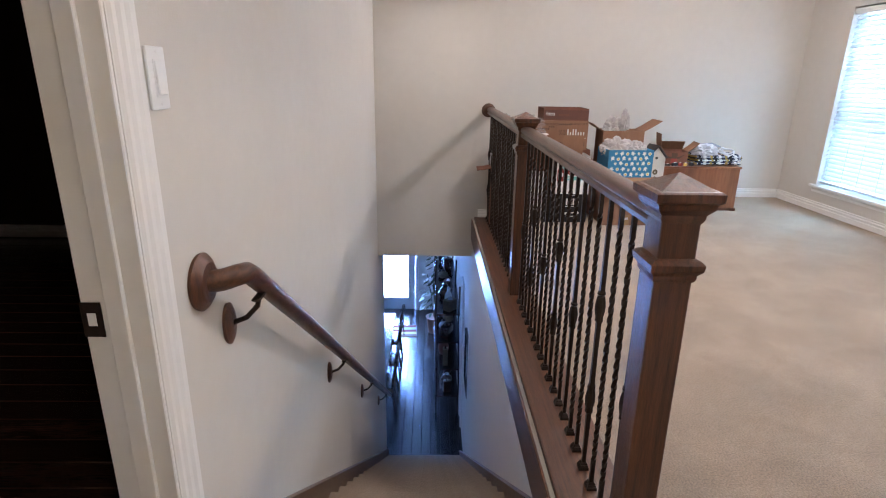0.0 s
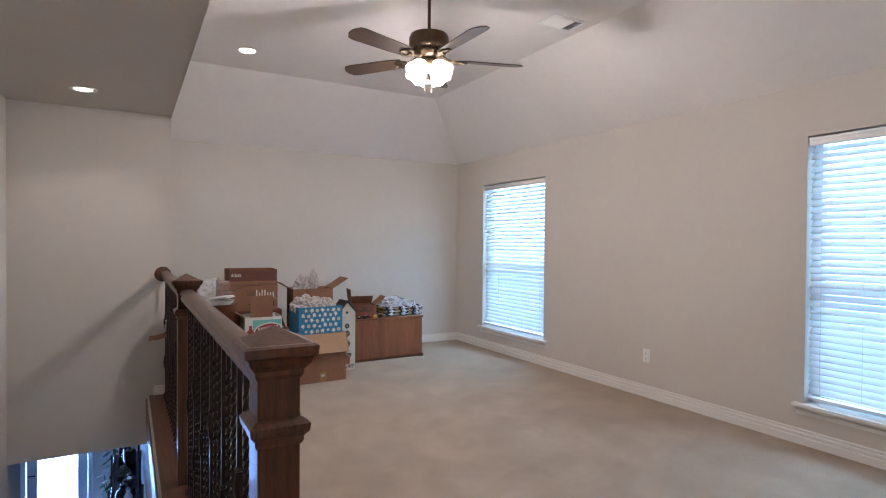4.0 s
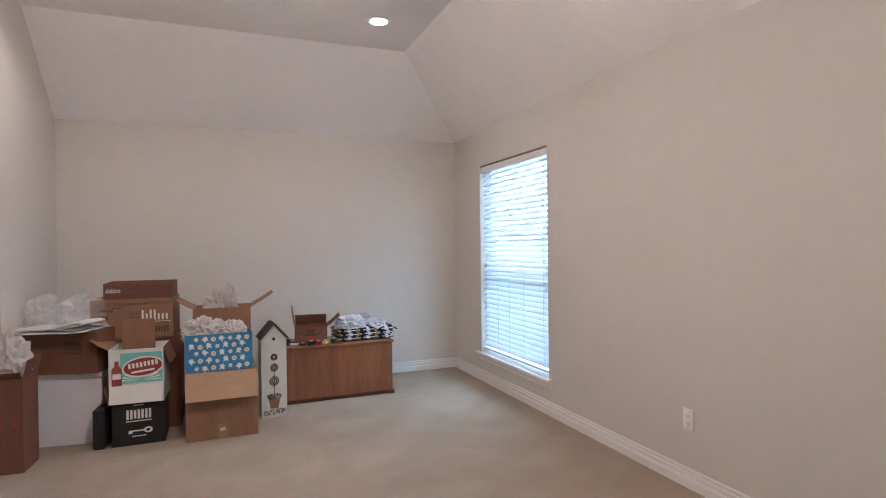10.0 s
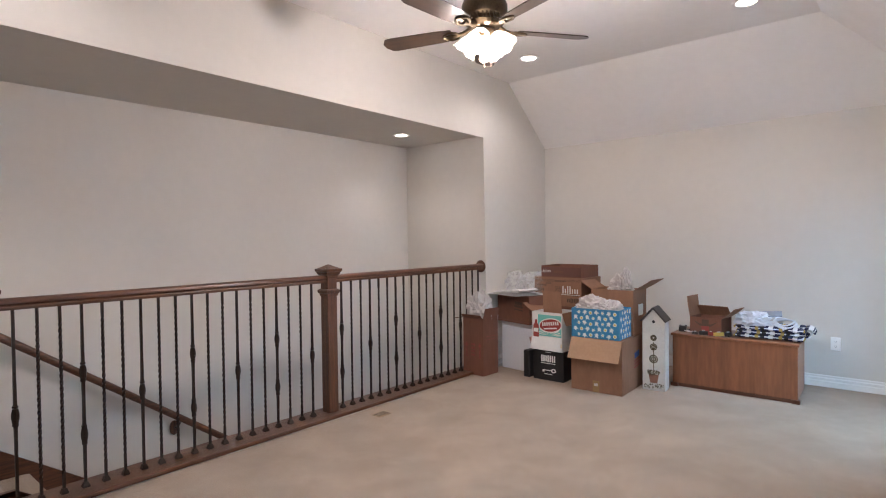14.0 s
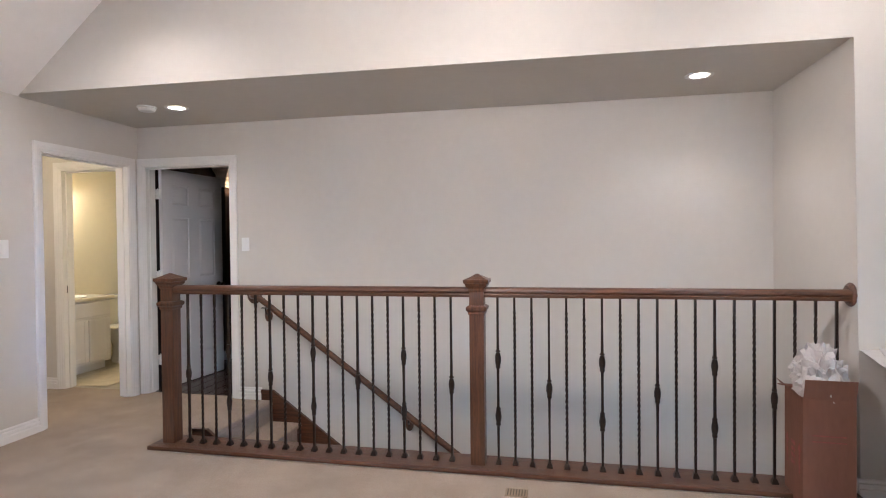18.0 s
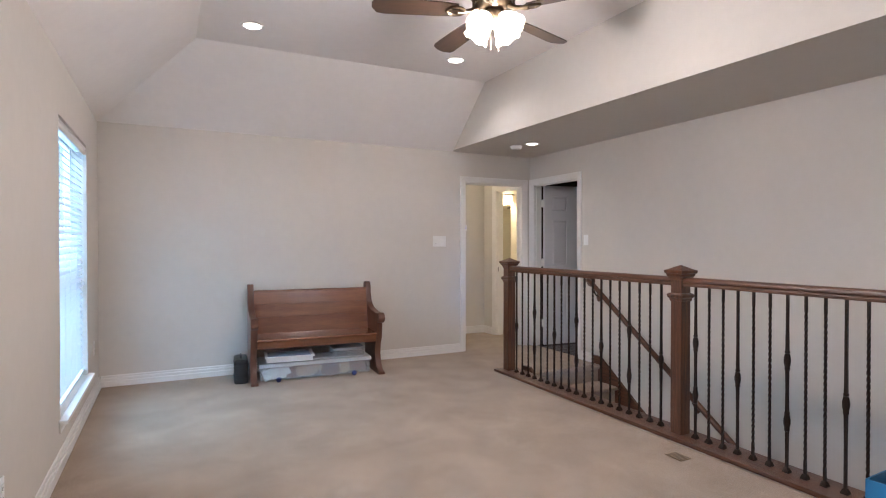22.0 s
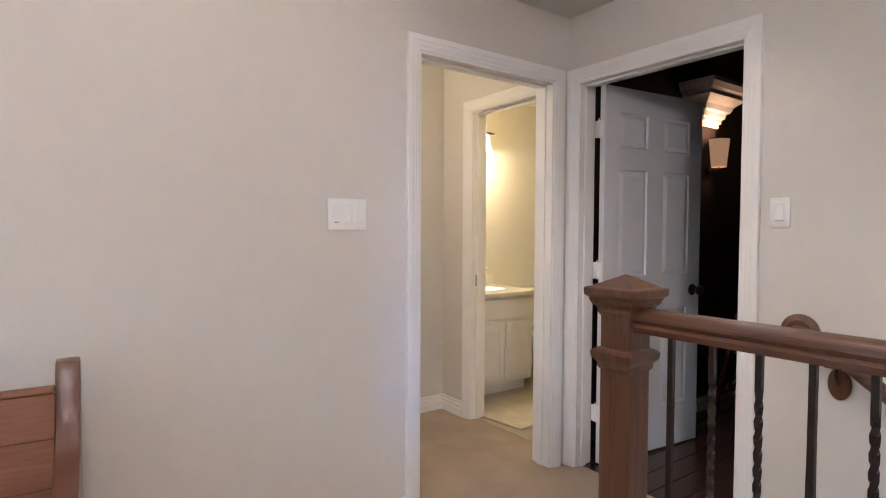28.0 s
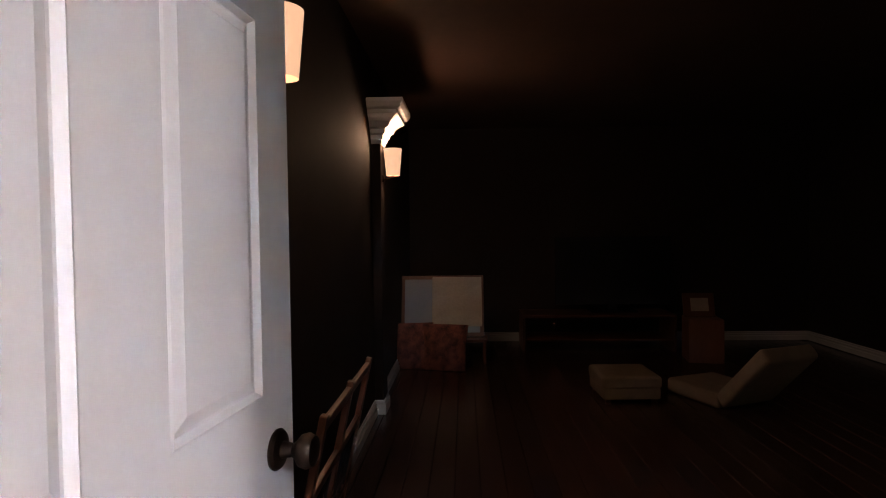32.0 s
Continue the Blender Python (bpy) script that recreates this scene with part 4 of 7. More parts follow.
def carton(m, sx, sy, sz, mat, label, flaps=(), inner=None, name="cardboard_box", open_top=True, cat="box"):
    """A box with walls 4 mm thick, its foot centred at the origin. flaps: (side, angle out of upright, length)."""
    t = thing(name, m, label, cat)
    bm = bmesh.new()
    hx, hy, w = sx / 2, sy / 2, 0.004
    out = [[bm.verts.new((x, y, z)) for x, y in ((-hx, -hy), (hx, -hy), (hx, hy), (-hx, hy))] for z in (0, sz)]
    bm.faces.new(out[0][::-1])
    for k in range(4):
        bm.faces.new((out[0][k], out[0][(k + 1) % 4], out[1][(k + 1) % 4], out[1][k]))
    if open_top:
        inn = [[bm.verts.new((x, y, z)) for x, y in ((-hx + w, -hy + w), (hx - w, -hy + w), (hx - w, hy - w), (-hx + w, hy - w))] for z in (w, sz)]
        bm.faces.new(inn[0])
        for k in range(4):
            bm.faces.new((inn[0][k], inn[1][k], inn[1][(k + 1) % 4], inn[0][(k + 1) % 4]))
            bm.faces.new((out[1][k], out[1][(k + 1) % 4], inn[1][(k + 1) % 4], inn[1][k]))
    else:
        bm.faces.new(out[1])
    part("body", bm, mat, t)
    for side, ang, ln in flaps:
        along = sx if side in "ns" else sy
        bm = bmesh.new()
        # two strips: the flap bends a little along its length
        g = [[(u, y * ln, 0.012 * y * y) for u in (-along / 2 + 0.002, along / 2 - 0.002)] for y in (0, 0.5, 1)]
        va = [[bm.verts.new((u, d - 0.0017, y)) for u, y, d in row] for row in g]
        vb = [[bm.verts.new((u, d + 0.0017, y)) for u, y, d in row] for row in g]
        for r in range(2):
            bm.faces.new((va[r][0], va[r][1], va[r + 1][1], va[r + 1][0]))
            bm.faces.new((vb[r][0], vb[r + 1][0], vb[r + 1][1], vb[r][1]))
            bm.faces.new((va[r][0], va[r + 1][0], vb[r + 1][0], vb[r][0]))
            bm.faces.new((va[r][1], vb[r][1], vb[r + 1][1], va[r + 1][1]))
        bm.faces.new((va[0][0], vb[0][0], vb[0][1], va[0][1]))
        bm.faces.new((va[2][0], va[2][1], vb[2][1], vb[2][0]))
        turn = {"s": 0, "e": 90, "n": 180, "w": 270}[side]
        off = {"s": hy, "n": hy, "e": hx, "w": hx}[side]
        part("flap", bm, inner or mat, t, m=pose(0, 0, sz, 0, 0, turn) @ pose(0, -off, 0, ang, 0, 0))
    return t


def decal(parent, mat, cx, cz, w, h, y, name="print", side="s", r=0.0, poly=None):
    """A thin printed shape on a face of a box; side s is the face toward -y."""
    bm = bmesh.new()
    pts = poly or [(-w / 2, -h / 2), (w / 2, -h / 2), (w / 2, h / 2), (-w / 2, h / 2)]
    ca, sa = math.cos(radians(r)), math.sin(radians(r))
    pts = [(cx + u * ca - v * sa, cz + u * sa + v * ca) for u, v in pts]
    a = [bm.verts.new((u, -0.0008, v)) for u, v in pts]
    b = [bm.verts.new((u, 0.0008, v)) for u, v in pts]
    n = len(pts)
    bm.faces.new(a)
    bm.faces.new(b[::-1])
    for k in range(n):
        bm.faces.new((a[k], b[k], b[(k + 1) % n], a[(k + 1) % n]))
    return part(name, bm, mat, parent, m=pose(0, 0, 0, 0, 0, {"s": 0, "e": 90, "n": 180, "w": 270}[side]) @ pose(0, -y - 0.0009, 0))


def ellipse(rx, rz, n=20):
    return [(rx * math.cos(2 * math.pi * k / n), rz * math.sin(2 * math.pi * k / n)) for k in range(n)]


def crumple(sx, sy, sz, seed, mat, m, label, cat="paper", name="crumpled_paper", sub=4, rough=0.35):
    """A faceted ball of creased sheet."""
    bm = bmesh.new()
    bmesh.ops.create_icosphere(bm, subdivisions=sub, radius=1.0)
    for v in bm.verts:
        p = v.co * 1.7 + Vector((seed * 7.1, seed * 3.3, seed))
        ridge = 1 - abs(noise.noise(p * 1.5)) * 2.2
        r = 0.72 + rough * (ridge - 0.4) + 0.18 * (1 - abs(noise.noise(p * 3.7)) * 2) + 0.07 * (1 - abs(noise.noise(p * 8.0)) * 2)
        v.co = v.co * r
        if v.co.z < -0.35:
            v.co.z = -0.35
        v.co = Vector((v.co.x * sx, v.co.y * sy, (v.co.z + 0.35) * sz))
    ob = link(name, bm, mat)
    ob.matrix_basis = m
    return tagged(ob, label, cat)


def words(parent, text, u, v, size, mat, half, name="printed_words", turn=0):
    """Printed words on a box's front."""
    cu = bpy.data.curves.new(name, "FONT")
    cu.body, cu.size, cu.align_x, cu.align_y = text, size, "CENTER", "CENTER"
    tmp = bpy.data.objects.new(name, cu)
    me = bpy.data.meshes.new_from_object(tmp)
    bpy.data.objects.remove(tmp)
    me.materials.append(mat)
    ob = new(name, me)
    ob.parent = parent
    ob.matrix_basis = pose(u, -half - 0.0012, v, 90) @ pose(0, 0, 0, 0, 0, turn)
    return ob


# tall box beside the railing, with packing paper
tb = carton(pose(1.205, 5.055, 0, 0, 0, -3), 0.255, 0.23, 0.56, CARDD, "tall open brown cardboard box filled with paper", [("w", 105, 0.13), ("e", 20, 0.10), ("s", 60, 0.05)])
for dx in (-0.085, 0.085):
    decal(tb, FADEDR, dx, 0.25, 0, 0, 0.115, poly=[(-0.009, -0.08), (0.009, -0.08), (0.009, 0.035), (0.024, 0.035), (0, 0.075), (-0.024, 0.035), (-0.009, 0.035)])
for k in range(4):
    decal(tb, FADEDR, 0.0, 0.300 - 0.034 * k, 0.055 - 0.008 * (k % 2), 0.020, 0.115)
for k in range(2):
    decal(tb, FADEDR, 0, 0.38 - 0.03 * k, 0.15, 0.006, 0.1275, side="e")
crumple(0.135, 0.115, 0.20, 1.3, PAPER, pose(1.205, 5.06, 0.545), "crumpled off-white packing paper stuffed in a box")
crumple(0.10, 0.09, 0.13, 5.3, PAPER, pose(1.160, 5.04, 0.60, 0, 0, 40), "crumpled off-white packing paper stuffed in a box")

# foam box, carton on it, sheets and bubble wrap
fb = thing("foam_box", pose(1.47, 5.56, 0, 0, 0, -8), "large white foam box standing on the carpet", "foam box")
part("body", box((-0.21, -0.2, 0), (0.21, 0.2, 0.44), 0.008, 2), STYRO, fb)
part("lid", box((-0.212, -0.202, 0.442), (0.212, 0.202, 0.485), 0.008, 2), STYRO, fb)
bx = thing("black_case", pose(1.672, 5.33, 0, 0, 0, -6), "black plastic case wedged between boxes", "case")
part("body", box((-0.035, -0.15, 0), (0.035, 0.15, 0.26), 0.012, 3), CARDK, bx)
part("handle", box((-0.012, -0.05, 0.255), (0.012, 0.05, 0.275), 0.005, 2), SLOTS, bx)
cb = carton(pose(1.46, 5.50, 0.486, 0, 0, -14), 0.46, 0.36, 0.275, CARDD, "brown cardboard box on the foam box under paper sheets", [], open_top=False)
for k, (w_, h_) in enumerate(((0.10, 0.03), (0.12, 0.022), (0.12, 0.012))):
    decal(cb, INK, 0.08, 0.20 - 0.032 * k, w_, h_, 0.18, r=-4)
decal(cb, INK, 0.0, 0.15, 0.10, 0.012, 0.22, side="e")


def sheet(m, sx, sy, mat, seed, label, name="paper_sheet", curl=0.02, n=12):
    bm = bmesh.new()
    g = [[None] * (n + 1) for _ in range(n + 1)]
    for i in range(n + 1):
        for j in range(n + 1):
            u, v = i / n - 0.5, j / n - 0.5
            z = curl * (noise.noise(Vector((u * 3 + seed, v * 3, seed))) + 0.6) + curl * 1.2 * max(0, abs(u) - 0.3)
            g[i][j] = (u * sx, v * sy, max(0.0, z))
    lo = [[bm.verts.new(p) for p in r] for r in g]
    hi = [[bm.verts.new((p[0], p[1], p[2] + 0.003)) for p in r] for r in g]
    for i in range(n):
        for j in range(n):
            bm.faces.new((lo[i][j], lo[i][j + 1], lo[i + 1][j + 1], lo[i + 1][j]))
            bm.faces.new((hi[i][j], hi[i + 1][j], hi[i + 1][j + 1], hi[i][j + 1]))
    rim = [(i, 0) for i in range(n)] + [(n, j) for j in range(n)] + [(i, n) for i in range(n, 0, -1)] + [(0, j) for j in range(n, 0, -1)]
    for k in range(len(rim)):
        a, b = rim[k], rim[(k + 1) % len(rim)]
        bm.faces.new((lo[a[0]][a[1]], lo[b[0]][b[1]], hi[b[0]][b[1]], hi[a[0]][a[1]]))
    ob = link(name, bm, mat, True)
    ob.matrix_basis = m
    return tagged(ob, label, "sheet")


sheet(pose(1.36, 5.46, 0.763, 0, 0, -14), 0.58, 0.46, CARDW, 1.0, "flat white cardboard sheet lying across a box", "cardboard_sheet", 0.008)
sheet(pose(1.41, 5.42, 0.779, 0, 0, -22), 0.42, 0.32, NEWSP, 2.0, "loose white paper lying on cardboard", "paper_sheet", 0.012)
# folded newspaper
bm = bmesh.new()
pts = [(0.0, 0.0), (0.10, 0.004), (0.17, 0.016), (0.20, 0.03), (0.17, 0.042), (0.10, 0.036), (0.02, 0.024), (0.02, 0.018), (0.10, 0.028), (0.165, 0.034), (0.185, 0.029), (0.165, 0.021), (0.10, 0.010), (0.0, 0.006)]
extrude(bm, pts, -0.11, 0.11)
np_ = link("newspaper", bm, NEWSP, True)
np_.matrix_basis = pose(1.44, 5.38, 0.795, 0, 0, -25)
tagged(np_, "folded grey newspaper curling on the paper", "newspaper")
crumple(0.21, 0.15, 0.15, 9.1, CLEAR, pose(1.52, 5.58, 0.780, 0, 0, 20), "crumpled heap of clear bubble wrap on a box", "bubble wrap", "bubble_wrap", rough=0.45)
crumple(0.13, 0.12, 0.16, 4.4, CLEAR, pose(1.25, 5.64, 0.765), "crumpled clear bubble wrap against the wall", "bubble wrap", "bubble_wrap", rough=0.45)

# black box and white box
lb = carton(pose(1.885, 5.345, 0, 0, 0, 1), 0.315, 0.30, 0.28, CARDK, "black printed cardboard carton on the carpet", [], open_top=False)
for k in range(7):
    decal(lb, WHITEINK, -0.066 + 0.022 * k, 0.205, 0.014, 0.062 if k not in (2,) else 0.055, 0.15, name="letter_shape")
decal(lb, WHITEINK, 0, 0.160, 0.15, 0.006, 0.15)
decal(lb, WHITEINK, 0, 0.265, 0.06, 0.005, 0.15)
decal(lb, WHITEINK, 0.055, 0.095, 0, 0, 0.15, name="key_bow", poly=ellipse(0.026, 0.020, 14))
decal(lb, CARDK, 0.055, 0.095, 0, 0, 0.1508, name="key_hole", poly=ellipse(0.013, 0.009, 12))
decal(lb, WHITEINK, -0.01, 0.095, 0.10, 0.008, 0.15, name="key_stem")
decal(lb, WHITEINK, -0.05, 0.085, 0.022, 0.014, 0.15, name="key_bit")
decal(lb, WHITEINK, 0, 0.060, 0.08, 0.006, 0.15)
wb = carton(pose(1.883, 5.34, 0.281, 0, 0, -2), 0.325, 0.30, 0.36, CARDW, "white printed cardboard box with its flaps open", [("w", 62, 0.13), ("e", 165, 0.12)], inner=CARD)
bm = box((-0.158, -0.0025, -0.118), (0.158, 0.0025, 0.0), 0.001, 1, pose(0, -0.157, 0.122, -13))
part("front_flap", bm, CARDW, wb)
bm = box((-0.002, -0.055, 0.0), (0.002, 0.055, 0.10), 0.001, 1, pose(-0.166, -0.10, 0.01, 0, -14))
part("side_flap", bm, CARD, wb)
decal(wb, TEALINK, 0.03, 0.235, 0.25, 0.20, 0.15, name="print_panel")
for k in range(13):
    a = math.pi * (k + 0.5) / 13
    decal(wb, WHITEINK, 0.03, 0.145, 0, 0, 0.1508, name="ray", poly=[(0.02 * math.cos(a), 0.02 * math.sin(a)), (0.118 * math.cos(a - 0.05), 0.085 * math.sin(a - 0.05)), (0.118 * math.cos(a + 0.05), 0.085 * math.sin(a + 0.05))])
decal(wb, WHITEINK, 0.04, 0.24, 0, 0, 0.1516, name="badge_rim", r=7, poly=ellipse(0.125, 0.068, 24))
decal(wb, REDINK, 0.04, 0.24, 0, 0, 0.1524, name="badge", r=7, poly=ellipse(0.115, 0.058, 24))
for k in range(8):
    decal(wb, WHITEINK, -0.040 + 0.023 * k, 0.246 + 0.003 * k, 0.014, 0.032, 0.1532, name="letter_shape", r=7)
decal(wb, WHITEINK, 0.04, 0.212, 0.14, 0.012, 0.1532, r=7)
decal(wb, REDINK, -0.115, 0.20, 0, 0, 0.1524, name="bottle_print", poly=[(-0.03, -0.085), (0.03, -0.085), (0.03, 0.03), (0.012, 0.055), (0.012, 0.085), (-0.012, 0.085), (-0.012, 0.055), (-0.03, 0.03)])
decal(wb, WHITEINK, -0.115, 0.185, 0.05, 0.035, 0.1532, name="bottle_label")
bm = box((-0.10, 0.0, 0.34), (0.10, 0.005, 0.55), 0.001, 1, pose(0, -0.02, 0, 4))
part("raised_flap", bm, CARD, wb)
decal(wb, YELINK, 0.145, 0.06, 0.03, 0.03, 0.159, name="stamp")

# stack behind
sb = carton(pose(1.85, 5.70, 0), 0.54, 0.36, 0.665, CARDD, "large closed brown cardboard box under the stack", [], open_top=False)
bb = carton(pose(1.82, 5.715, 0.666, 0, 0, -2), 0.525, 0.40, 0.28, CARD, "brown cardboard box printed with dark words", [], open_top=False)
random.seed(5)
for k, (u, v, w_, h_) in enumerate(((0.035, 0.245, 0.13, 0.018), (-0.18, 0.20, 0.12, 0.020), (-0.20, 0.155, 0.10, 0.04), (-0.20, 0.10, 0.08, 0.05), (0.02, 0.06, 0.06, 0.02), (0.17, 0.06, 0.13, 0.05), (0.20, 0.11, 0.06, 0.02), (-0.10, 0.22, 0.06, 0.014))):
    n_ = max(3, int(w_ / 0.018))
    for i in range(n_):
        decal(bb, INK, u - w_ / 2 + (i + 0.5) * w_ / n_, v, w_ / n_ * 0.66, h_ * random.uniform(0.7, 1.0), 0.20, name="letter_shape")
words(bb, "YEARBOOKS!", -0.135, 0.245, 0.036, INK, 0.20)
words(bb, "YEARBOOKS!", 0.165, 0.250, 0.030, INK, 0.20)
words(bb, "GUESS", 0.022, 0.178, 0.034, INK, 0.20)
words(bb, "WHAT", 0.022, 0.150, 0.030, INK, 0.20)
for k in range(7):
    decal(bb, WHITEINK, 0.065 + 0.026 * k, 0.15 + (0.012 if k in (0, 2, 3) else 0.0), 0.012, 0.075 if k in (0, 2, 3) else 0.045, 0.2008, name="letter_shape")
decal(bb, WHITEINK, 0.145, 0.115, 0.2, 0.004, 0.2008)
fl = carton(pose(1.855, 5.70, 0.947, 0, 0, -1), 0.44, 0.36, 0.115, CARDD, "shallow open brown cardboard box on top of the stack", [], inner=CARD)
decal(fl, PURPLE, 0.0, 0.055, 0.432, 0.09, 0.18, name="print_band")
words(fl, "copy", -0.16, 0.055, 0.05, WHITEINK, 0.1808, turn=180)
for k in range(6):
    decal(fl, CARDD, -0.07 + 0.017 * k, 0.055, 0.011, 0.018, 0.1808, name="letter_shape")

# big carton with hanging flap, gift box and paper
gc = carton(pose(2.40, 5.40, 0, 0, 0, 1.5), 0.46, 0.60, 0.46, CARD, "large brown cardboard carton with its front flap hanging", [("s", 158, 0.19)], inner=CARDL)
decal(gc, TAPE, 0.0, 0.05, 0.06, 0.10, 0.30, name="tape")
decal(gc, PAPER, 0.0, 0.065, 0.035, 0.022, 0.3008, name="torn_label", r=8)
decal(gc, BLUEINK, 0.05, 0.30, 0.11, 0.05, 0.23, name="flag_field", side="e", r=8)
for k in range(3):
    decal(gc, REDINK, 0.06, 0.255 - 0.028 * k, 0.14, 0.012, 0.23, name="flag_stripe", side="e", r=8)
part("support_flap", box((-0.225, -0.295, 0.452), (0.225, 0.295, 0.459), 0.0), CARD, gc)
gb = carton(pose(2.385, 5.265, 0.462, 0, 0, 3), 0.43, 0.30, 0.255, GIFTB, "bright blue gift box printed with white teddy bears", [], name="gift_box", cat="gift box")
random.seed(11)
for side, half, wid in (("s", 0.15, 0.43), ("e", 0.215, 0.30)):
    for i in range(8 if side == "s" else 5):
        for j in range(5):
            n_ = 8 if side == "s" else 5
            u = -wid / 2 + (i + 0.5 + (0.25 if j % 2 else -0.2)) * wid / n_
            v = 0.026 + j * 0.050 + random.uniform(-0.006, 0.006)
            if abs(u) > wid / 2 - 0.022:
                continue
            k = (i * 3 + j * 2) % 4
            if k in (0, 2):
                a = random.uniform(-50, 50)
                shape = [(-0.016, -0.020), (-0.006, -0.012), (0.006, -0.012), (0.016, -0.022), (0.012, 0.0), (0.020, 0.010), (0.010, 0.010), (0.009, 0.022), (0.0, 0.017), (-0.009, 0.022), (-0.010, 0.010), (-0.020, 0.010), (-0.012, 0.0)]
                decal(gb, WHITEINK, u, v, 0, 0, half, name="bear_print", side=side, r=a, poly=shape)
            elif k == 1:
                decal(gb, WHITEINK, u, v, 0, 0, half, name="ring_print", side=side, poly=ellipse(0.016, 0.016, 14))
                decal(gb, YELINK if i % 2 else REDINK, u, v, 0, 0, half + 0.0008, name="ring_centre", side=side, poly=ellipse(0.010, 0.010, 12))
            else:
                star = [((0.018 if q % 2 == 0 else 0.009) * math.cos(q * math.pi / 6), (0.018 if q % 2 == 0 else 0.009) * math.sin(q * math.pi / 6)) for q in range(12)]
                decal(gb, WHITEINK, u, v, 0, 0, half, name="flower_print", side=side, poly=star)
                decal(gb, YELINK, u, v, 0, 0, half + 0.0008, name="flower_centre", side=side, poly=ellipse(0.005, 0.005, 8))
crumple(0.16, 0.12, 0.13, 2.2, PAPER, pose(2.30, 5.27, 0.65), "crumpled white tissue paper in the gift box")
crumple(0.11, 0.10, 0.10, 7.7, PAPER, pose(2.48, 5.26, 0.655, 0, 0, 60), "crumpled white tissue paper in the gift box")
# open box behind
ob_ = carton(pose(2.415, 5.575, 0.462, 0, 0, -2), 0.40, 0.29, 0.40, CARD, "tall brown cardboard box with open flaps and paper", [("w", 64, 0.13), ("e", 62, 0.19)])
decal(ob_, WHITEINK, 0.02, 0.22, 0.10, 0.10, 0.20, name="label", side="e")
crumple(0.13, 0.09, 0.15, 3.7, PAPER, pose(2.39, 5.70, 0.78), "crumpled white paper sticking out of a box")
crumple(0.05, 0.05, 0.15, 8.9, PAPER, pose(2.47, 5.62, 0.86), "twisted white paper sticking out of a box")

# birdhouse
BIRDW = material("birdhouse_white", (0.60, 0.58, 0.52), 0.7, vary=0.06, scale=8, bump=0.2, bump_scale=60)
ROOFG = material("birdhouse_roof", (0.060, 0.050, 0.046), 0.7, vary=0.1, scale=10)
LEAFP = material("painted_green", (0.13, 0.105, 0.06), 0.8, vary=0.2, scale=40)
CLAY = material("painted_clay", (0.26, 0.12, 0.075), 0.8, vary=0.1, scale=20)
bh = thing("birdhouse", pose(2.768, 5.53, 0, 0, 0, 6), "tall white wooden birdhouse with painted topiary", "birdhouse")
bm = bmesh.new()
extrude(bm, [(-0.095, 0.0), (0.095, 0.0), (0.095, 0.60), (0.0, 0.71), (-0.095, 0.60)], -0.07, 0.07)
part("body", bm, BIRDW, bh)
for s in (-1, 1):
    bm = box((-0.005, -0.10, 0.0), (0.155, 0.10, 0.012), 0.002, 1)
    part("roof_board", bm, ROOFG, bh, "dark grey roof board", m=pose(0, 0, 0.715) @ (pose(0, 0, 0, 0, 49) if s > 0 else pose(0, 0, 0, 0, 0, 180) @ pose(0, 0, 0, 0, 49)))
decal(bh, SLOTS, 0, 0.60, 0, 0, 0.07, name="entrance_hole", poly=ellipse(0.013, 0.013, 14))
for k, z in enumerate((0.46, 0.38, 0.275)):
    bm = bmesh.new()
    r = (0.022, 0.026, 0.032)[k]
    for i in range(26):
        a = 2 * math.pi * i / 26
        for rr in (r, r * 0.55):
            c = Vector((rr * math.cos(a + rr * 40), -0.074, z + rr * math.sin(a + rr * 40)))
            bmesh.ops.create_icosphere(bm, subdivisions=1, radius=0.0055, matrix=Matrix.Translation(c))
    part("topiary", bm, LEAFP, bh, "painted leafy ring")
decal(bh, LEAFP, 0, 0.27, 0.006, 0.30, 0.0702, name="stem")
decal(bh, CLAY, 0, 0.105, 0, 0, 0.071, name="pot", poly=[(-0.03, -0.04), (0.03, -0.04), (0.042, 0.035), (-0.042, 0.035)])
bm = bmesh.new()
for i in range(40):
    c = Vector((random.uniform(-0.05, 0.05), -0.074, 0.15 + random.uniform(-0.012, 0.025)))
    bmesh.ops.create_icosphere(bm, subdivisions=1, radius=0.006, matrix=Matrix.Translation(c))
for i in range(50):
    c = Vector((random.uniform(-0.08, 0.08), -0.073, 0.04 + random.uniform(-0.02, 0.02)))
    bmesh.ops.create_icosphere(bm, subdivisions=1, radius=0.005, matrix=Matrix.Translation(c))
part("painted_leaves", bm, LEAFP, bh)
decal(bh, BIRDW, 0, 0.30, 0.13, 0.52, 0.0697, name="door_panel")

# blanket chest
ch = thing("blanket_chest", pose(3.322, 5.945, 0, 0, 0, 1.2) @ Matrix.Diagonal((1, 1, 0.955, 1)), "long low brown wooden blanket chest", "chest")
part("plinth", box((-0.46, -0.20, 0.0), (0.46, 0.20, 0.05), 0.004, 1), PEWEND, ch)
part("front", box((-0.475, -0.215, 0.035), (0.475, -0.195, 0.475), 0.004, 2), CHESTW, ch)
for s in (-1, 1):
    part("side_panel", box((s * 0.475 - 0.02 if s > 0 else -0.475, -0.195, 0.035), (0.475 if s > 0 else -0.455, 0.215, 0.475), 0.003, 1), CHESTW, ch)
part("back_panel", box((-0.455, 0.20, 0.05), (0.455, 0.215, 0.475), 0.002, 1), CHESTW, ch)
part("lid", box((-0.487, -0.228, 0.476), (0.487, 0.222, 0.50), 0.007, 3), CHESTW, ch, smooth=True)
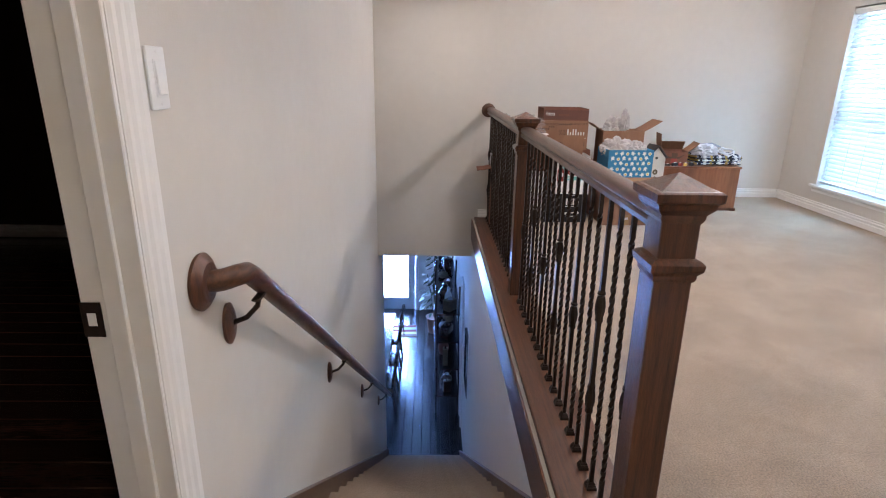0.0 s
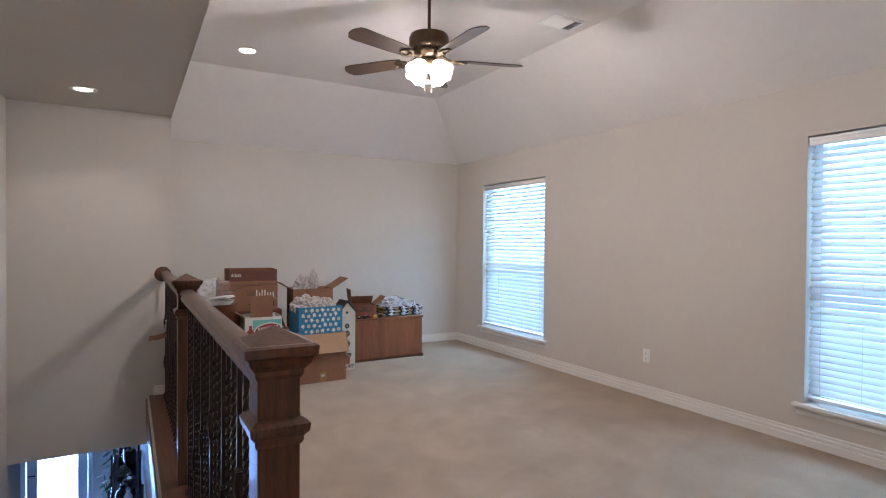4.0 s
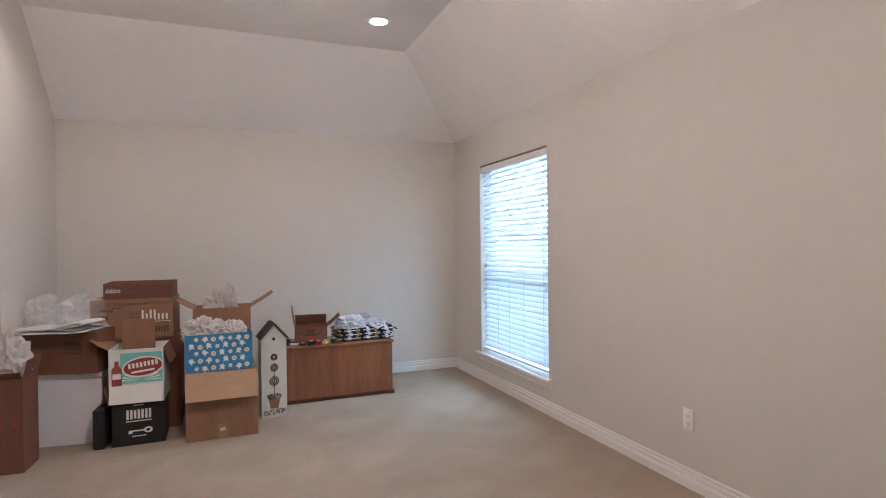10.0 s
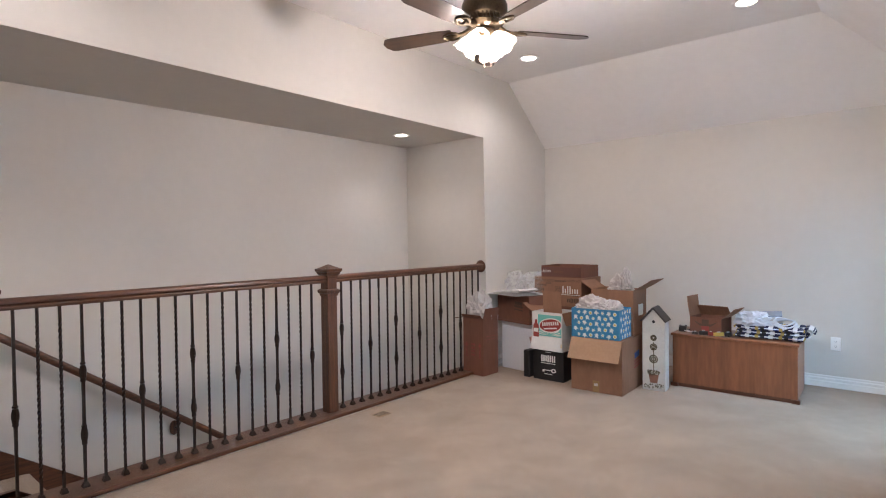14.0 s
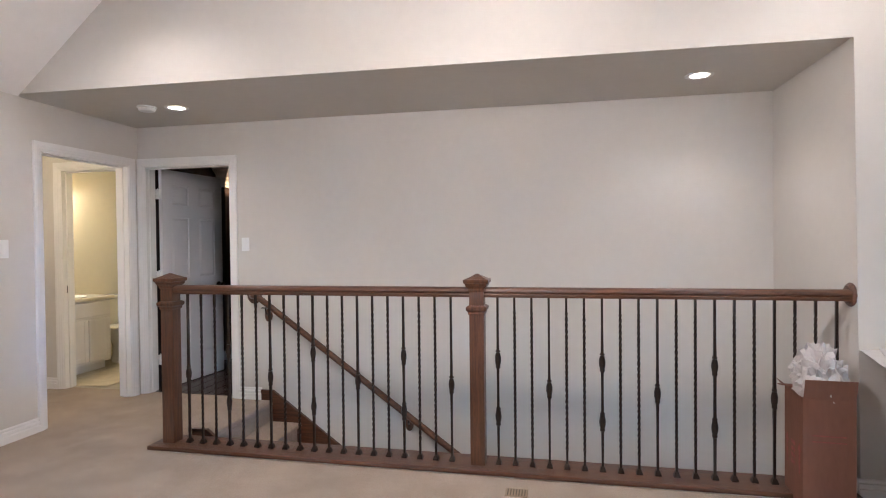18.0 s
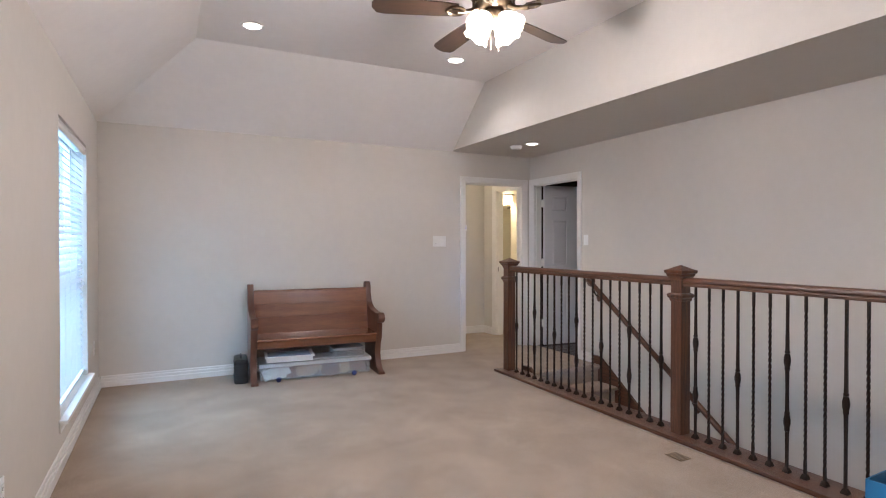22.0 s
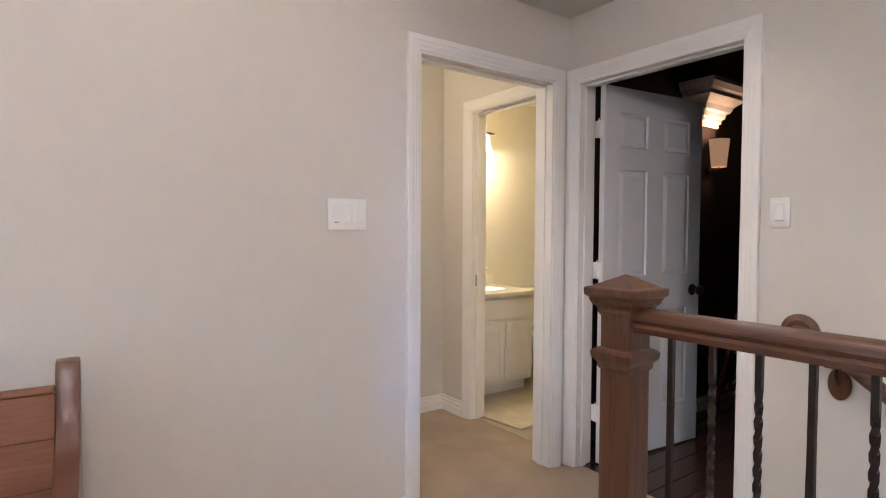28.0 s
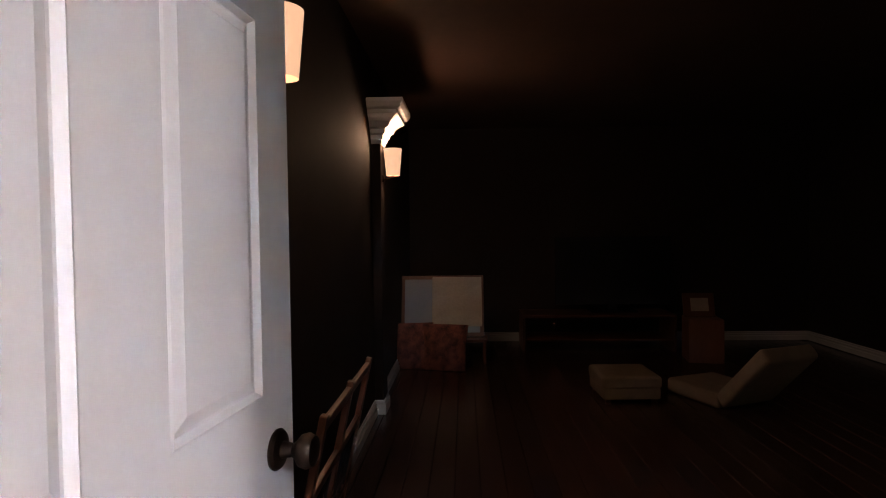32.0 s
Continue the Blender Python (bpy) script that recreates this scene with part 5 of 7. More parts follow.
for s in (-1, 1):
    part("foot", box((s * 0.46 - 0.03, -0.223, 0.0), (s * 0.46 + 0.03, -0.17, 0.036), 0.006, 2), PEWEND, ch)

# on the chest
sbx = carton(pose(3.12, 5.91, 0.479, 0, 0, -8), 0.27, 0.22, 0.145, CARDD, "small open brown shipping box on the chest", [("w", 12, 0.18), ("e", 55, 0.14), ("n", -35, 0.12)], inner=CARD)
decal(sbx, INK, 0, 0.085, 0, 0, 0.11, name="smile_print", poly=[(-0.11, 0.035), (-0.05, -0.015), (0.05, -0.015), (0.11, 0.035), (0.05, 0.004), (-0.05, 0.004)])
decal(sbx, INK, 0, 0.105, 0.06, 0.045, 0.1108, name="tape_print")
decal(sbx, REDINK, 0.0, 0.045, 0.065, 0.05, 0.1108, name="tape_print")
PLAID = bpy.data.materials.new("plaid_fleece")
PLAID.use_nodes = True
nt = PLAID.node_tree
pb = nt.nodes["Principled BSDF"]
pb.inputs["Roughness"].default_value = 0.95
co = nt.nodes.new("ShaderNodeTexCoord")
sep = nt.nodes.new("ShaderNodeSeparateXYZ")
nt.links.new(co.outputs["Object"], sep.inputs[0])


def stripes(axis, period, at, width):
    a = nt.nodes.new("ShaderNodeMath")
    a.operation = "MODULO"
    b = nt.nodes.new("ShaderNodeMath")
    b.operation = "ADD"
    b.inputs[1].default_value = 10 * period
    nt.links.new(sep.outputs[axis], b.inputs[0])
    nt.links.new(b.outputs[0], a.inputs[0])
    a.inputs[1].default_value = period
    c = nt.nodes.new("ShaderNodeMath")
    c.operation = "COMPARE"
    c.inputs[1].default_value, c.inputs[2].default_value = at, width
    nt.links.new(a.outputs[0], c.inputs[0])
    return c.outputs[0]


def blend(fac, col, under):
    m = nt.nodes.new("ShaderNodeMix")
    m.data_type = "RGBA"
    nt.links.new(fac, m.inputs[0])
    m.inputs[7].default_value = (*col, 1)
    if under is None:
        m.inputs[6].default_value = (0.015, 0.022, 0.075, 1)
    else:
        nt.links.new(under, m.inputs[6])
    return m.outputs[2]


c_out = blend(stripes(0, 0.17, 0.02, 0.016), (0.70, 0.70, 0.72), None)
c_out = blend(stripes(2, 0.075, 0.02, 0.004), (0.65, 0.66, 0.70), c_out)
c_out = blend(stripes(1, 0.11, 0.03, 0.006), (0.65, 0.66, 0.70), c_out)
c_out = blend(stripes(0, 0.17, 0.09, 0.013), (0.38, 0.27, 0.08), c_out)
c_out = blend(stripes(0, 0.17, 0.13, 0.014), (0.008, 0.008, 0.012), c_out)
nt.links.new(c_out, pb.inputs["Base Color"])


def folded(m, sx, sy, layers, th, mat, label, name, seed, cat="blanket"):
    """A folded cloth: stacked soft layers with rounded folds."""
    t = thing(name, m, label, cat)
    for k in range(layers):
        bm = bmesh.new()
        cube(bm, (-sx / 2, -sy / 2, 0), (sx / 2, sy / 2, th), 0.0)
        bmesh.ops.subdivide_edges(bm, edges=bm.edges[:], cuts=9, use_grid_fill=True)
        for v in bm.verts:
            p = v.co * 7 + Vector((seed, k * 2.0, seed))
            e = max(abs(v.co.x) / (sx / 2), abs(v.co.y) / (sy / 2))
            zc = (v.co.z - th / 2) * (1 - 0.55 * max(0, e - 0.8) / 0.2)
            v.co.z = th / 2 + zc + 0.010 * noise.noise(p)
            v.co.x += 0.015 * noise.noise(p + Vector((3, 0, 0)))
            v.co.y += 0.015 * noise.noise(p + Vector((0, 5, 0)))
        part("layer", bm, mat, t, smooth=True, m=pose(0.008 * (k % 2), 0.006 * (k % 3), k * (th * 0.93), 0, 0, 2 * (k % 2)))
    return t


bl_ = folded(pose(3.575, 5.95, 0.483, 0, 0, 3), 0.50, 0.31, 3, 0.036, PLAID, "folded navy and white plaid fleece blanket with a rolled end", "blanket", 3.0)
bm = bmesh.new()
spiral = [((0.052 - 0.0021 * k) * math.cos(0.55 * k), (0.052 - 0.0021 * k) * math.sin(0.55 * k)) for k in range(22)]
outer_ = spiral + [((0.043 - 0.0021 * k) * math.cos(0.55 * k), (0.043 - 0.0021 * k) * math.sin(0.55 * k)) for k in range(17, -1, -1)]
extrude(bm, outer_, -0.055, 0.16)
part("rolled_end", bm, PLAID, bl_, m=pose(0.270, 0.0, 0.056))
FLEECE = material("white_fleece", (0.68, 0.70, 0.76), 0.95, vary=0.08, scale=12, bump=0.5, bump_scale=60)
crumple(0.15, 0.11, 0.085, 6.1, FLEECE, pose(3.46, 5.89, 0.585, 0, 0, 10), "crumpled pale blue and white cloth on the blanket", "cloth", "bunched_cloth")
bm = bmesh.new()
for j in range(3):
    tube(bm, [(0.088 * math.cos(a) * (1 - 0.12 * j), 0.065 * math.sin(a) * (1 - 0.12 * j), 0.010 + 0.014 * j + 0.010 * math.sin(2 * a + j)) for a in [2 * math.pi * k / 22 for k in range(23)]], 0.0062, 8)
ln_ = link("coiled_strap", bm, FLEECE, True)
ln_.matrix_basis = pose(3.69, 5.885, 0.600, 26, 6, 0)
tagged(ln_, "white padded strap coiled on the blanket", "strap")
BOOKB = material("grey_board", (0.25, 0.29, 0.36), 0.6, vary=0.04)
tk = thing("tray_book", pose(3.55, 6.02, 0.602, 8, -4, 10), "thick grey-blue book lying on the blanket", "book")
part("cover", box((-0.105, -0.08, 0), (0.105, 0.08, 0.07), 0.004, 2), BOOKB, tk)
part("pages", box((-0.098, -0.083, 0.008), (0.108, 0.076, 0.060), 0.0), PAPER, tk)
# small clutter: cords, mouse and tins on the chest's front edge
random.seed(21)
for k in range(3):
    bm = bmesh.new()
    pts = []
    for i in range(18):
        a = i * 0.9
        pts.append((0.045 * math.cos(a) + 0.01 * i / 4 - 0.02, 0.03 * math.sin(a * 0.8), 0.006 + 0.004 * (i % 3)))
    tube(bm, pts, 0.004, 6)
    cb_ = link("cable", bm, (CORD, CARDK, CORD)[k], True)
    cb_.matrix_basis = pose(2.94 + 0.035 * k, 5.83 + 0.06 * k, 0.4785, 0, 0, 50 * k)
    tagged(cb_, "short coiled cable lying on the chest", "cable")
for k, (x, y, mt, w_, d_, h_) in enumerate(((3.03, 5.77, CARDK, 0.05, 0.03, 0.018), (3.10, 5.76, CARDK, 0.07, 0.025, 0.032), (3.16, 5.76, REDINK, 0.04, 0.03, 0.03), (3.22, 5.77, YELINK, 0.09, 0.03, 0.03), (3.29, 5.79, CARDK, 0.05, 0.04, 0.035), (2.90, 5.86, CARDK, 0.10, 0.06, 0.05))):
    tr_ = thing("trinket", pose(x, y, 0.4785, 0, 0, 20 * k), "small dark and yellow trinket lying on the chest", "trinket")
    part("body", box((-w_ / 2, -d_ / 2, 0), (w_ / 2, d_ / 2, h_), 0.004, 2), mt, tr_)
    part("knob", box((-w_ / 6, -d_ / 4, h_ - 0.001), (w_ / 6, d_ / 4, h_ + 0.008), 0.002, 1), PAPER, tr_)

# ---- church pew ----
BW = 1.20
M = pose(2.845, 0.300, 0, 0, 0, 176.5)
pw = thing("church_pew", M @ Matrix.Diagonal((1, 1, 0.953, 1)), "short reddish oak church pew with scrolled ends", "bench")


def pew_end():
    """Outline of an end panel in depth (u, front is -) and height."""
    ol = [(0.21, 0.0), (0.21, 0.035), (0.175, 0.06), (0.150, 0.20), (0.165, 0.40), (0.195, 0.70), (0.215, 0.88), (0.21, 0.925), (0.18, 0.94), (0.145, 0.935), (0.125, 0.90), (0.115, 0.82), (0.085, 0.74), (0.03, 0.685), (-0.06, 0.655), (-0.18, 0.638), (-0.28, 0.632)]
    ol += [(-0.340 + 0.048 * math.cos(a), 0.588 + 0.048 * math.sin(a)) for a in [math.pi * (0.42 + 0.16 * k) for k in range(9)]]
    ol += [(-0.315, 0.54), (-0.310, 0.45), (-0.300, 0.38), (-0.265, 0.30), (-0.245, 0.20), (-0.265, 0.11), (-0.315, 0.045), (-0.385, 0.03), (-0.385, 0.0)]
    return ol


for s in (-1, 1):
    bm = bmesh.new()
    ol = pew_end()
    x0, x1 = s * BW / 2 - 0.029, s * BW / 2 + 0.029
    a = [bm.verts.new((x0, u, v)) for u, v in ol]
    b = [bm.verts.new((x1, u, v)) for u, v in ol]
    bm.faces.new(a)
    bm.faces.new(b[::-1])
    for k in range(len(ol)):
        bm.faces.new((a[k], b[k], b[(k + 1) % len(ol)], a[(k + 1) % len(ol)]))
    bmesh.ops.recalc_face_normals(bm, faces=bm.faces)
    rim = [e for e in bm.edges if abs(e.verts[0].co.x - e.verts[1].co.x) < 1e-5]
    bmesh.ops.bevel(bm, geom=rim, offset=0.005, segments=2, affect="EDGES", profile=0.6)
    ep = part("end_panel", bm, PEWEND, pw, "thick scrolled oak end", smooth=True)
    bm = bmesh.new()
    lathe(bm, [(0.050, -0.033), (0.054, -0.028), (0.054, 0.028), (0.050, 0.033)], 24, pose(s * BW / 2, -0.340, 0.588, 0, 90))
    part("arm_scroll", bm, PEWEND, ep, smooth=True)
    part("foot", box((s * BW / 2 - 0.034, -0.392, 0.0), (s * BW / 2 + 0.034, 0.215, 0.024), 0.005, 2), PEWEND, ep)
IN = BW / 2 - 0.029
for k, (z0, z1) in enumerate(((0.43, 0.60), (0.601, 0.735), (0.736, 0.862))):
    bm = box((-IN, -0.011, z0), (IN, 0.011, z1), 0.0015, 1, pose(0, 0.030, 0) @ pose(0, 0, 0.43, -11) @ pose(0, 0, -0.43))
    part("back_board", bm, PEW, pw)
part("back_cap", box((-IN, -0.018, 0.862), (IN, 0.018, 0.885), 0.006, 2, pose(0, 0.030, 0) @ pose(0, 0, 0.43, -11) @ pose(0, 0, -0.43)), PEW, pw)
part("seat", box((-IN, -0.300, 0.412), (IN, 0.075, 0.437), 0.010, 3, pose(0, 0, 0, 2)), PEW, pw, smooth=True)
part("seat_apron", box((-IN, -0.290, 0.330), (IN, -0.268, 0.418), 0.003, 1), PEW, pw)

# bins under the pew
BIN = bpy.data.materials.new("clear_plastic")
BIN.use_nodes = True
c_ = BIN.node_tree.nodes["Principled BSDF"]
c_.inputs["Transmission Weight"].default_value, c_.inputs["Roughness"].default_value, c_.inputs["IOR"].default_value = 0.0, 0.12, 1.4
c_.inputs["Alpha"].default_value = 0.21
c_.inputs["Base Color"].default_value = (0.72, 0.72, 0.71, 1)
BINLID = material("cloudy_plastic", (0.60, 0.59, 0.58), 0.3, vary=0.04, scale=6)
BINLID.node_tree.nodes["Principled BSDF"].inputs["Alpha"].default_value = 0.6
WHEEL = material("blue_wheel", (0.012, 0.02, 0.12), 0.4, vary=0.03)
bn = thing("storage_bin", M @ pose(-0.02, -0.12, 0), "long clear plastic underbed bin full of papers", "storage bin")
bm = bmesh.new()
w, d, h, t = 1.04, 0.36, 0.165, 0.004
for lo, hi in (((-w / 2, -d / 2, 0.02), (w / 2, d / 2, 0.024)), ((-w / 2, -d / 2, 0.024), (w / 2, -d / 2 + t, h)), ((-w / 2, d / 2 - t, 0.024), (w / 2, d / 2, h)), ((-w / 2, -d / 2 + t, 0.024), (-w / 2 + t, d / 2 - t, h)), ((w / 2 - t, -d / 2 + t, 0.024), (w / 2, d / 2 - t, h))):
    cube(bm, lo, hi, 0.001, 1)
part("tub", bm, BIN, bn)
bm = box((-w / 2 - 0.012, -d / 2 - 0.012, h), (w / 2 + 0.012, d / 2 + 0.012, h + 0.012), 0.004, 2)
cube(bm, (-w / 2 - 0.014, -d / 2 - 0.014, h - 0.022), (w / 2 + 0.014, -d / 2 - 0.008, h + 0.006), 0.002, 1)
cube(bm, (-w / 2 + 0.05, -d / 2 + 0.05, h + 0.011), (w / 2 - 0.05, d / 2 - 0.05, h + 0.022), 0.004, 2)
part("lid", bm, BINLID, bn)
for s in (-1, 1):
    bm = bmesh.new()
    lathe(bm, [(0.022, -0.008), (0.024, -0.004), (0.024, 0.004), (0.018, 0.008)], 18, pose(s * 0.36, -d / 2 - 0.010, 0.024, 90))
    part("wheel", bm, WHEEL, bn, "round blue wheel", smooth=True)
random.seed(8)
for k in range(26):
    u = -0.42 + 0.034 * k + random.uniform(-0.01, 0.01)
    mt = random.choice([PAPER, CARDD, CARDL, PURPLE, INK, CARD, NEWSP, CARDD])
    bm = box((-0.07, -0.0015, -0.05), (0.07, 0.0015, 0.05), 0.0)
    ob2 = link("photo", bm, mt)
    ob2.matrix_basis = M @ pose(-0.02 + u, -0.24 + 0.03 * (k % 3), 0.075 + random.uniform(-0.01, 0.02), random.uniform(-35, -15), random.uniform(-25, 25), random.uniform(-12, 12))
    tagged(ob2, "loose photo or paper inside the clear bin", "paper")
ty = thing("white_tray", M @ pose(-0.27, -0.18, h + 0.023, 0, 0, -3), "white plastic tray with a grey lid on the bin", "tray")
w2, d2, h2 = 0.42, 0.28, 0.055
bm = box((-w2 / 2, -d2 / 2, 0), (w2 / 2, d2 / 2, h2 - 0.001))
top_ = [f for f in bm.faces if f.normal.z > 0.9]
bmesh.ops.inset_individual(bm, faces=top_, thickness=0.006, depth=0.0)
bmesh.ops.inset_individual(bm, faces=top_, thickness=0.004, depth=-0.046)
part("tray", bm, PLASTIC, ty)
bm = bmesh.new()
ring = [[bm.verts.new((sx * (w2 / 2 + e), sy * (d2 / 2 + e), z)) for sx, sy in ((-1, -1), (1, -1), (1, 1), (-1, 1))] for e, z in ((0.001, h2 - 0.012), (0.016, h2 - 0.012), (0.016, h2), (0.001, h2))]
for k in range(4):
    for q in range(4):
        bm.faces.new((ring[k][q], ring[k][(q + 1) % 4], ring[(k + 1) % 4][(q + 1) % 4], ring[(k + 1) % 4][q]))
bmesh.ops.recalc_face_normals(bm, faces=bm.faces)
part("rim", bm, PLASTIC, ty)
part("insert", box((-w2 / 2 + 0.012, -d2 / 2 + 0.012, 0.03), (w2 / 2 - 0.012, d2 / 2 - 0.012, 0.05), 0.003, 1), BOOKB, ty)
ty2 = thing("clear_box", M @ pose(0.30, -0.15, h + 0.023), "low cloudy plastic box lying on the bin", "storage bin")
part("tub", box((-0.15, -0.12, 0), (0.15, 0.12, 0.07), 0.01, 2), BIN, ty2)
part("lid", box((-0.157, -0.127, 0.0702), (0.157, 0.127, 0.082), 0.004, 2), BINLID, ty2)
LEATH = material("black_leather", (0.012, 0.012, 0.013), 0.4, vary=0.2, scale=30, bump=0.3, bump_scale=120)
bc = thing("black_bag", pose(3.555, 0.36, 0, 0, 0, -5), "small black leather case beside the pew", "bag")
part("body", box((-0.062, -0.16, 0), (0.062, 0.16, 0.225), 0.03, 4), LEATH, bc, smooth=True)
bm = bmesh.new()
tube(bm, [(0, -0.06, 0.22), (0, -0.05, 0.247), (0, 0.05, 0.247), (0, 0.06, 0.22)], 0.007, 8)
part("handle", bm, LEATH, bc, smooth=True)
bm = bmesh.new()
for z in (0.05, 0.175):
    cube(bm, (-0.065, -0.13, z - 0.003), (0.065, 0.162, z + 0.003), 0.002, 1)
part("piping", bm, SLOTS, bc)
bm = bmesh.new()
for dy in (-0.05, 0.05):
    cube(bm, (-0.0665, dy - 0.012, 0.155), (-0.061, dy + 0.012, 0.185), 0.002, 1)
part("clasp", bm, CANTRIM, bc)

# ---- hall and bathroom ----
wall("wall_hall_south", "y", -1.22, -1.095, 0.0, 2.52, -0.02, ZP + 0.2, PAINT, (), "beige painted hall wall with a thermostat")
wall("wall_hall_east", "x", 2.40, 2.52, -1.095, -0.07, -0.02, ZP + 0.2, PAINT, (), "beige painted end wall of the hall")
tagged(link("ceiling_hall", box((-0.12, -1.26, ZP), (2.52, -0.07, ZP + 0.1)), CEILP), "painted hall ceiling", "ceiling", kind="structure")
casing("trim_bath_casing", "x", 0.0, 1, BD[0], BD[1], BD[3], (True, False))
jamb("trim_bath_jamb", "x", -0.122, 0.002, BD[0], BD[1], BD[3])
bm = box((-0.075, BD[0] + 0.0115, 0.90), (-0.035, BD[0] + 0.0135, 0.97), 0.0005, 1)
tagged(link("strike_plate", bm, BRONZE), "dark bronze strike plate in the bathroom jamb", "strike plate")
th = thing("thermostat", pose(0.37, -1.095, 1.53, 0, 0, 180), "white thermostat with a blue screen", "thermostat")
part("case", box((-0.065, -0.022, -0.045), (0.065, 0.0, 0.045), 0.006, 2), PLASTIC, th, smooth=True)
part("screen", box((-0.05, -0.0235, -0.018), (0.05, -0.0215, 0.032), 0.001, 1), glow("screen_blue", (0.10, 0.14, 0.75), 0.7), th, "glowing blue screen")
YB, XBW = -1.58, -2.3
wall("wall_bath_south", "y", YB - 0.1, YB, XBW, -0.12, -0.02, ZP + 0.1, BATHP, (), "cream painted bathroom wall with a mirror")
wall("wall_bath_west", "x", XBW - 0.1, XBW, YB - 0.1, -0.12, -0.02, ZP + 0.1, BATHP, (), "cream painted bathroom end wall")
wall("wall_bath_north", "y", -0.20, -0.12, XBW, -0.12, -0.02, 2.7, BATHP, (), "cream painted wall beside the dark room")
tagged(link("ceiling_bath", box((XBW, YB, ZP), (-0.12, -0.2, ZP + 0.1)), BATHP), "cream painted bathroom ceiling", "ceiling", kind="structure")
BTILE = material("bath_tile", (0.42, 0.36, 0.26), 0.4, vary=0.07, scale=5, rand=0.06)
GROUT = material("grout", (0.30, 0.26, 0.20), 0.9, vary=0.05)
bfl = tagged(link("floor_bath", box((XBW, YB, -0.05), (-0.06, -0.125, -0.006)), GROUT), "beige ceramic tile bathroom floor", "tile floor", kind="structure")
vn = thing("vanity", pose(-0.56, YB, 0), "white painted bathroom vanity with a cream countertop", "vanity")
part("body", box((-0.30, 0.01, 0.09), (0.30, 0.51, 0.765), 0.003, 1), DOORW, vn)
part("toe_kick", box((-0.29, 0.01, 0.0), (0.29, 0.44, 0.09)), DOORW, vn)
for s in (-1, 1):
    bm = box((s * 0.145 - 0.14, 0.512, 0.12), (s * 0.145 + 0.14, 0.528, 0.56), 0.003, 1)
    d_ = part("door", bm, DOORW, vn)
    bm = bmesh.new()
    for lo, hi in (((-0.13, 0.528, 0.13), (-0.085, 0.533, 0.55)), ((0.085, 0.528, 0.13), (0.13, 0.533, 0.55)), ((-0.085, 0.528, 0.13), (0.085, 0.533, 0.175)), ((-0.085, 0.528, 0.505), (0.085, 0.533, 0.55))):
        cube(bm, lo, hi, 0.002, 1, pose(s * 0.145, 0, 0))
    part("door_frame", bm, DOORW, d_)
part("drawer_front", box((-0.285, 0.512, 0.59), (0.285, 0.528, 0.745), 0.004, 1), DOORW, vn)
CREAM = material("cultured_marble", (0.70, 0.64, 0.52), 0.25, vary=0.04, scale=5, coat=0.3)
bm = box((-0.32, 0.0, 0.766), (0.32, 0.555, 0.80), 0.008, 3)
part("countertop", bm, CREAM, vn, "cream countertop", smooth=True)
part("backsplash", box((-0.32, 0.0, 0.801), (0.32, 0.02, 0.89), 0.004, 1), CREAM, vn)
bm = bmesh.new()
lathe(bm, [(0.20, 0.0), (0.205, 0.006), (0.19, 0.008), (0.17, 0.003), (0.10, 0.002), (0.02, 0.0015)], 32, pose(0.05, 0.30, 0.80) @ Matrix.Diagonal((1, 0.78, 1, 1)))
part("basin", bm, PLASTIC, vn, "oval white basin", smooth=True)
MIRROR = bpy.data.materials.new("mirror")
MIRROR.use_nodes = True
mm = MIRROR.node_tree.nodes["Principled BSDF"]
mm.inputs["Metallic"].default_value, mm.inputs["Roughness"].default_value = 1.0, 0.02
mm.inputs["Base Color"].default_value = (0.9, 0.9, 0.88, 1)
mi = thing("bathroom_mirror", pose(-0.48, YB, 0), "large plain mirror above the vanity", "mirror")
part("mirror_glass", box((-0.30, 0.0005, 0.905), (0.36, 0.006, 1.93), 0.001, 1), MIRROR, mi)
lt = thing("vanity_light", pose(-0.43, YB, 2.03), "bronze vanity light with frosted glass shades", "wall lamp")
part("back_plate", box((-0.10, 0.0, -0.05), (0.10, 0.02, 0.05), 0.006, 2), BRONZE, lt)
bm = bmesh.new()
tube(bm, [(-0.34, 0.10, 0.055), (-0.2, 0.10, 0.045), (0, 0.10, 0.06), (0.2, 0.10, 0.045), (0.34, 0.10, 0.055)], 0.010, 8)
tube(bm, [(0, 0.01, 0.0), (0, 0.06, 0.03), (0, 0.10, 0.05)], 0.009, 8)
cube(bm, (-0.36, 0.075, 0.045), (0.36, 0.125, 0.055), 0.003, 1)
part("arm", bm, BRONZE, lt, smooth=True)
BSH = glow("bath_shade_glow", (1.0, 0.84, 0.52), 9)
for k in range(3):
    bm = bmesh.new()
    prof = [(0.028, 0.04), (0.034, 0.02), (0.042, -0.03), (0.060, -0.10)]
    lathe(bm, prof + [(r - 0.003, z) for r, z in prof[::-1]], 20, pose(-0.27 + 0.27 * k, 0.10, 0.0))
    part("shade", bm, BSH, lt, "frosted bell glass shade, lit", smooth=True)
lamp("vanity_lamp", "POINT", pose(-0.55, YB + 0.16, 1.90), 34, (1.0, 0.85, 0.62), 0.06)
PORC = material("porcelain", (0.78, 0.76, 0.70), 0.12, vary=0.01, coat=0.4)
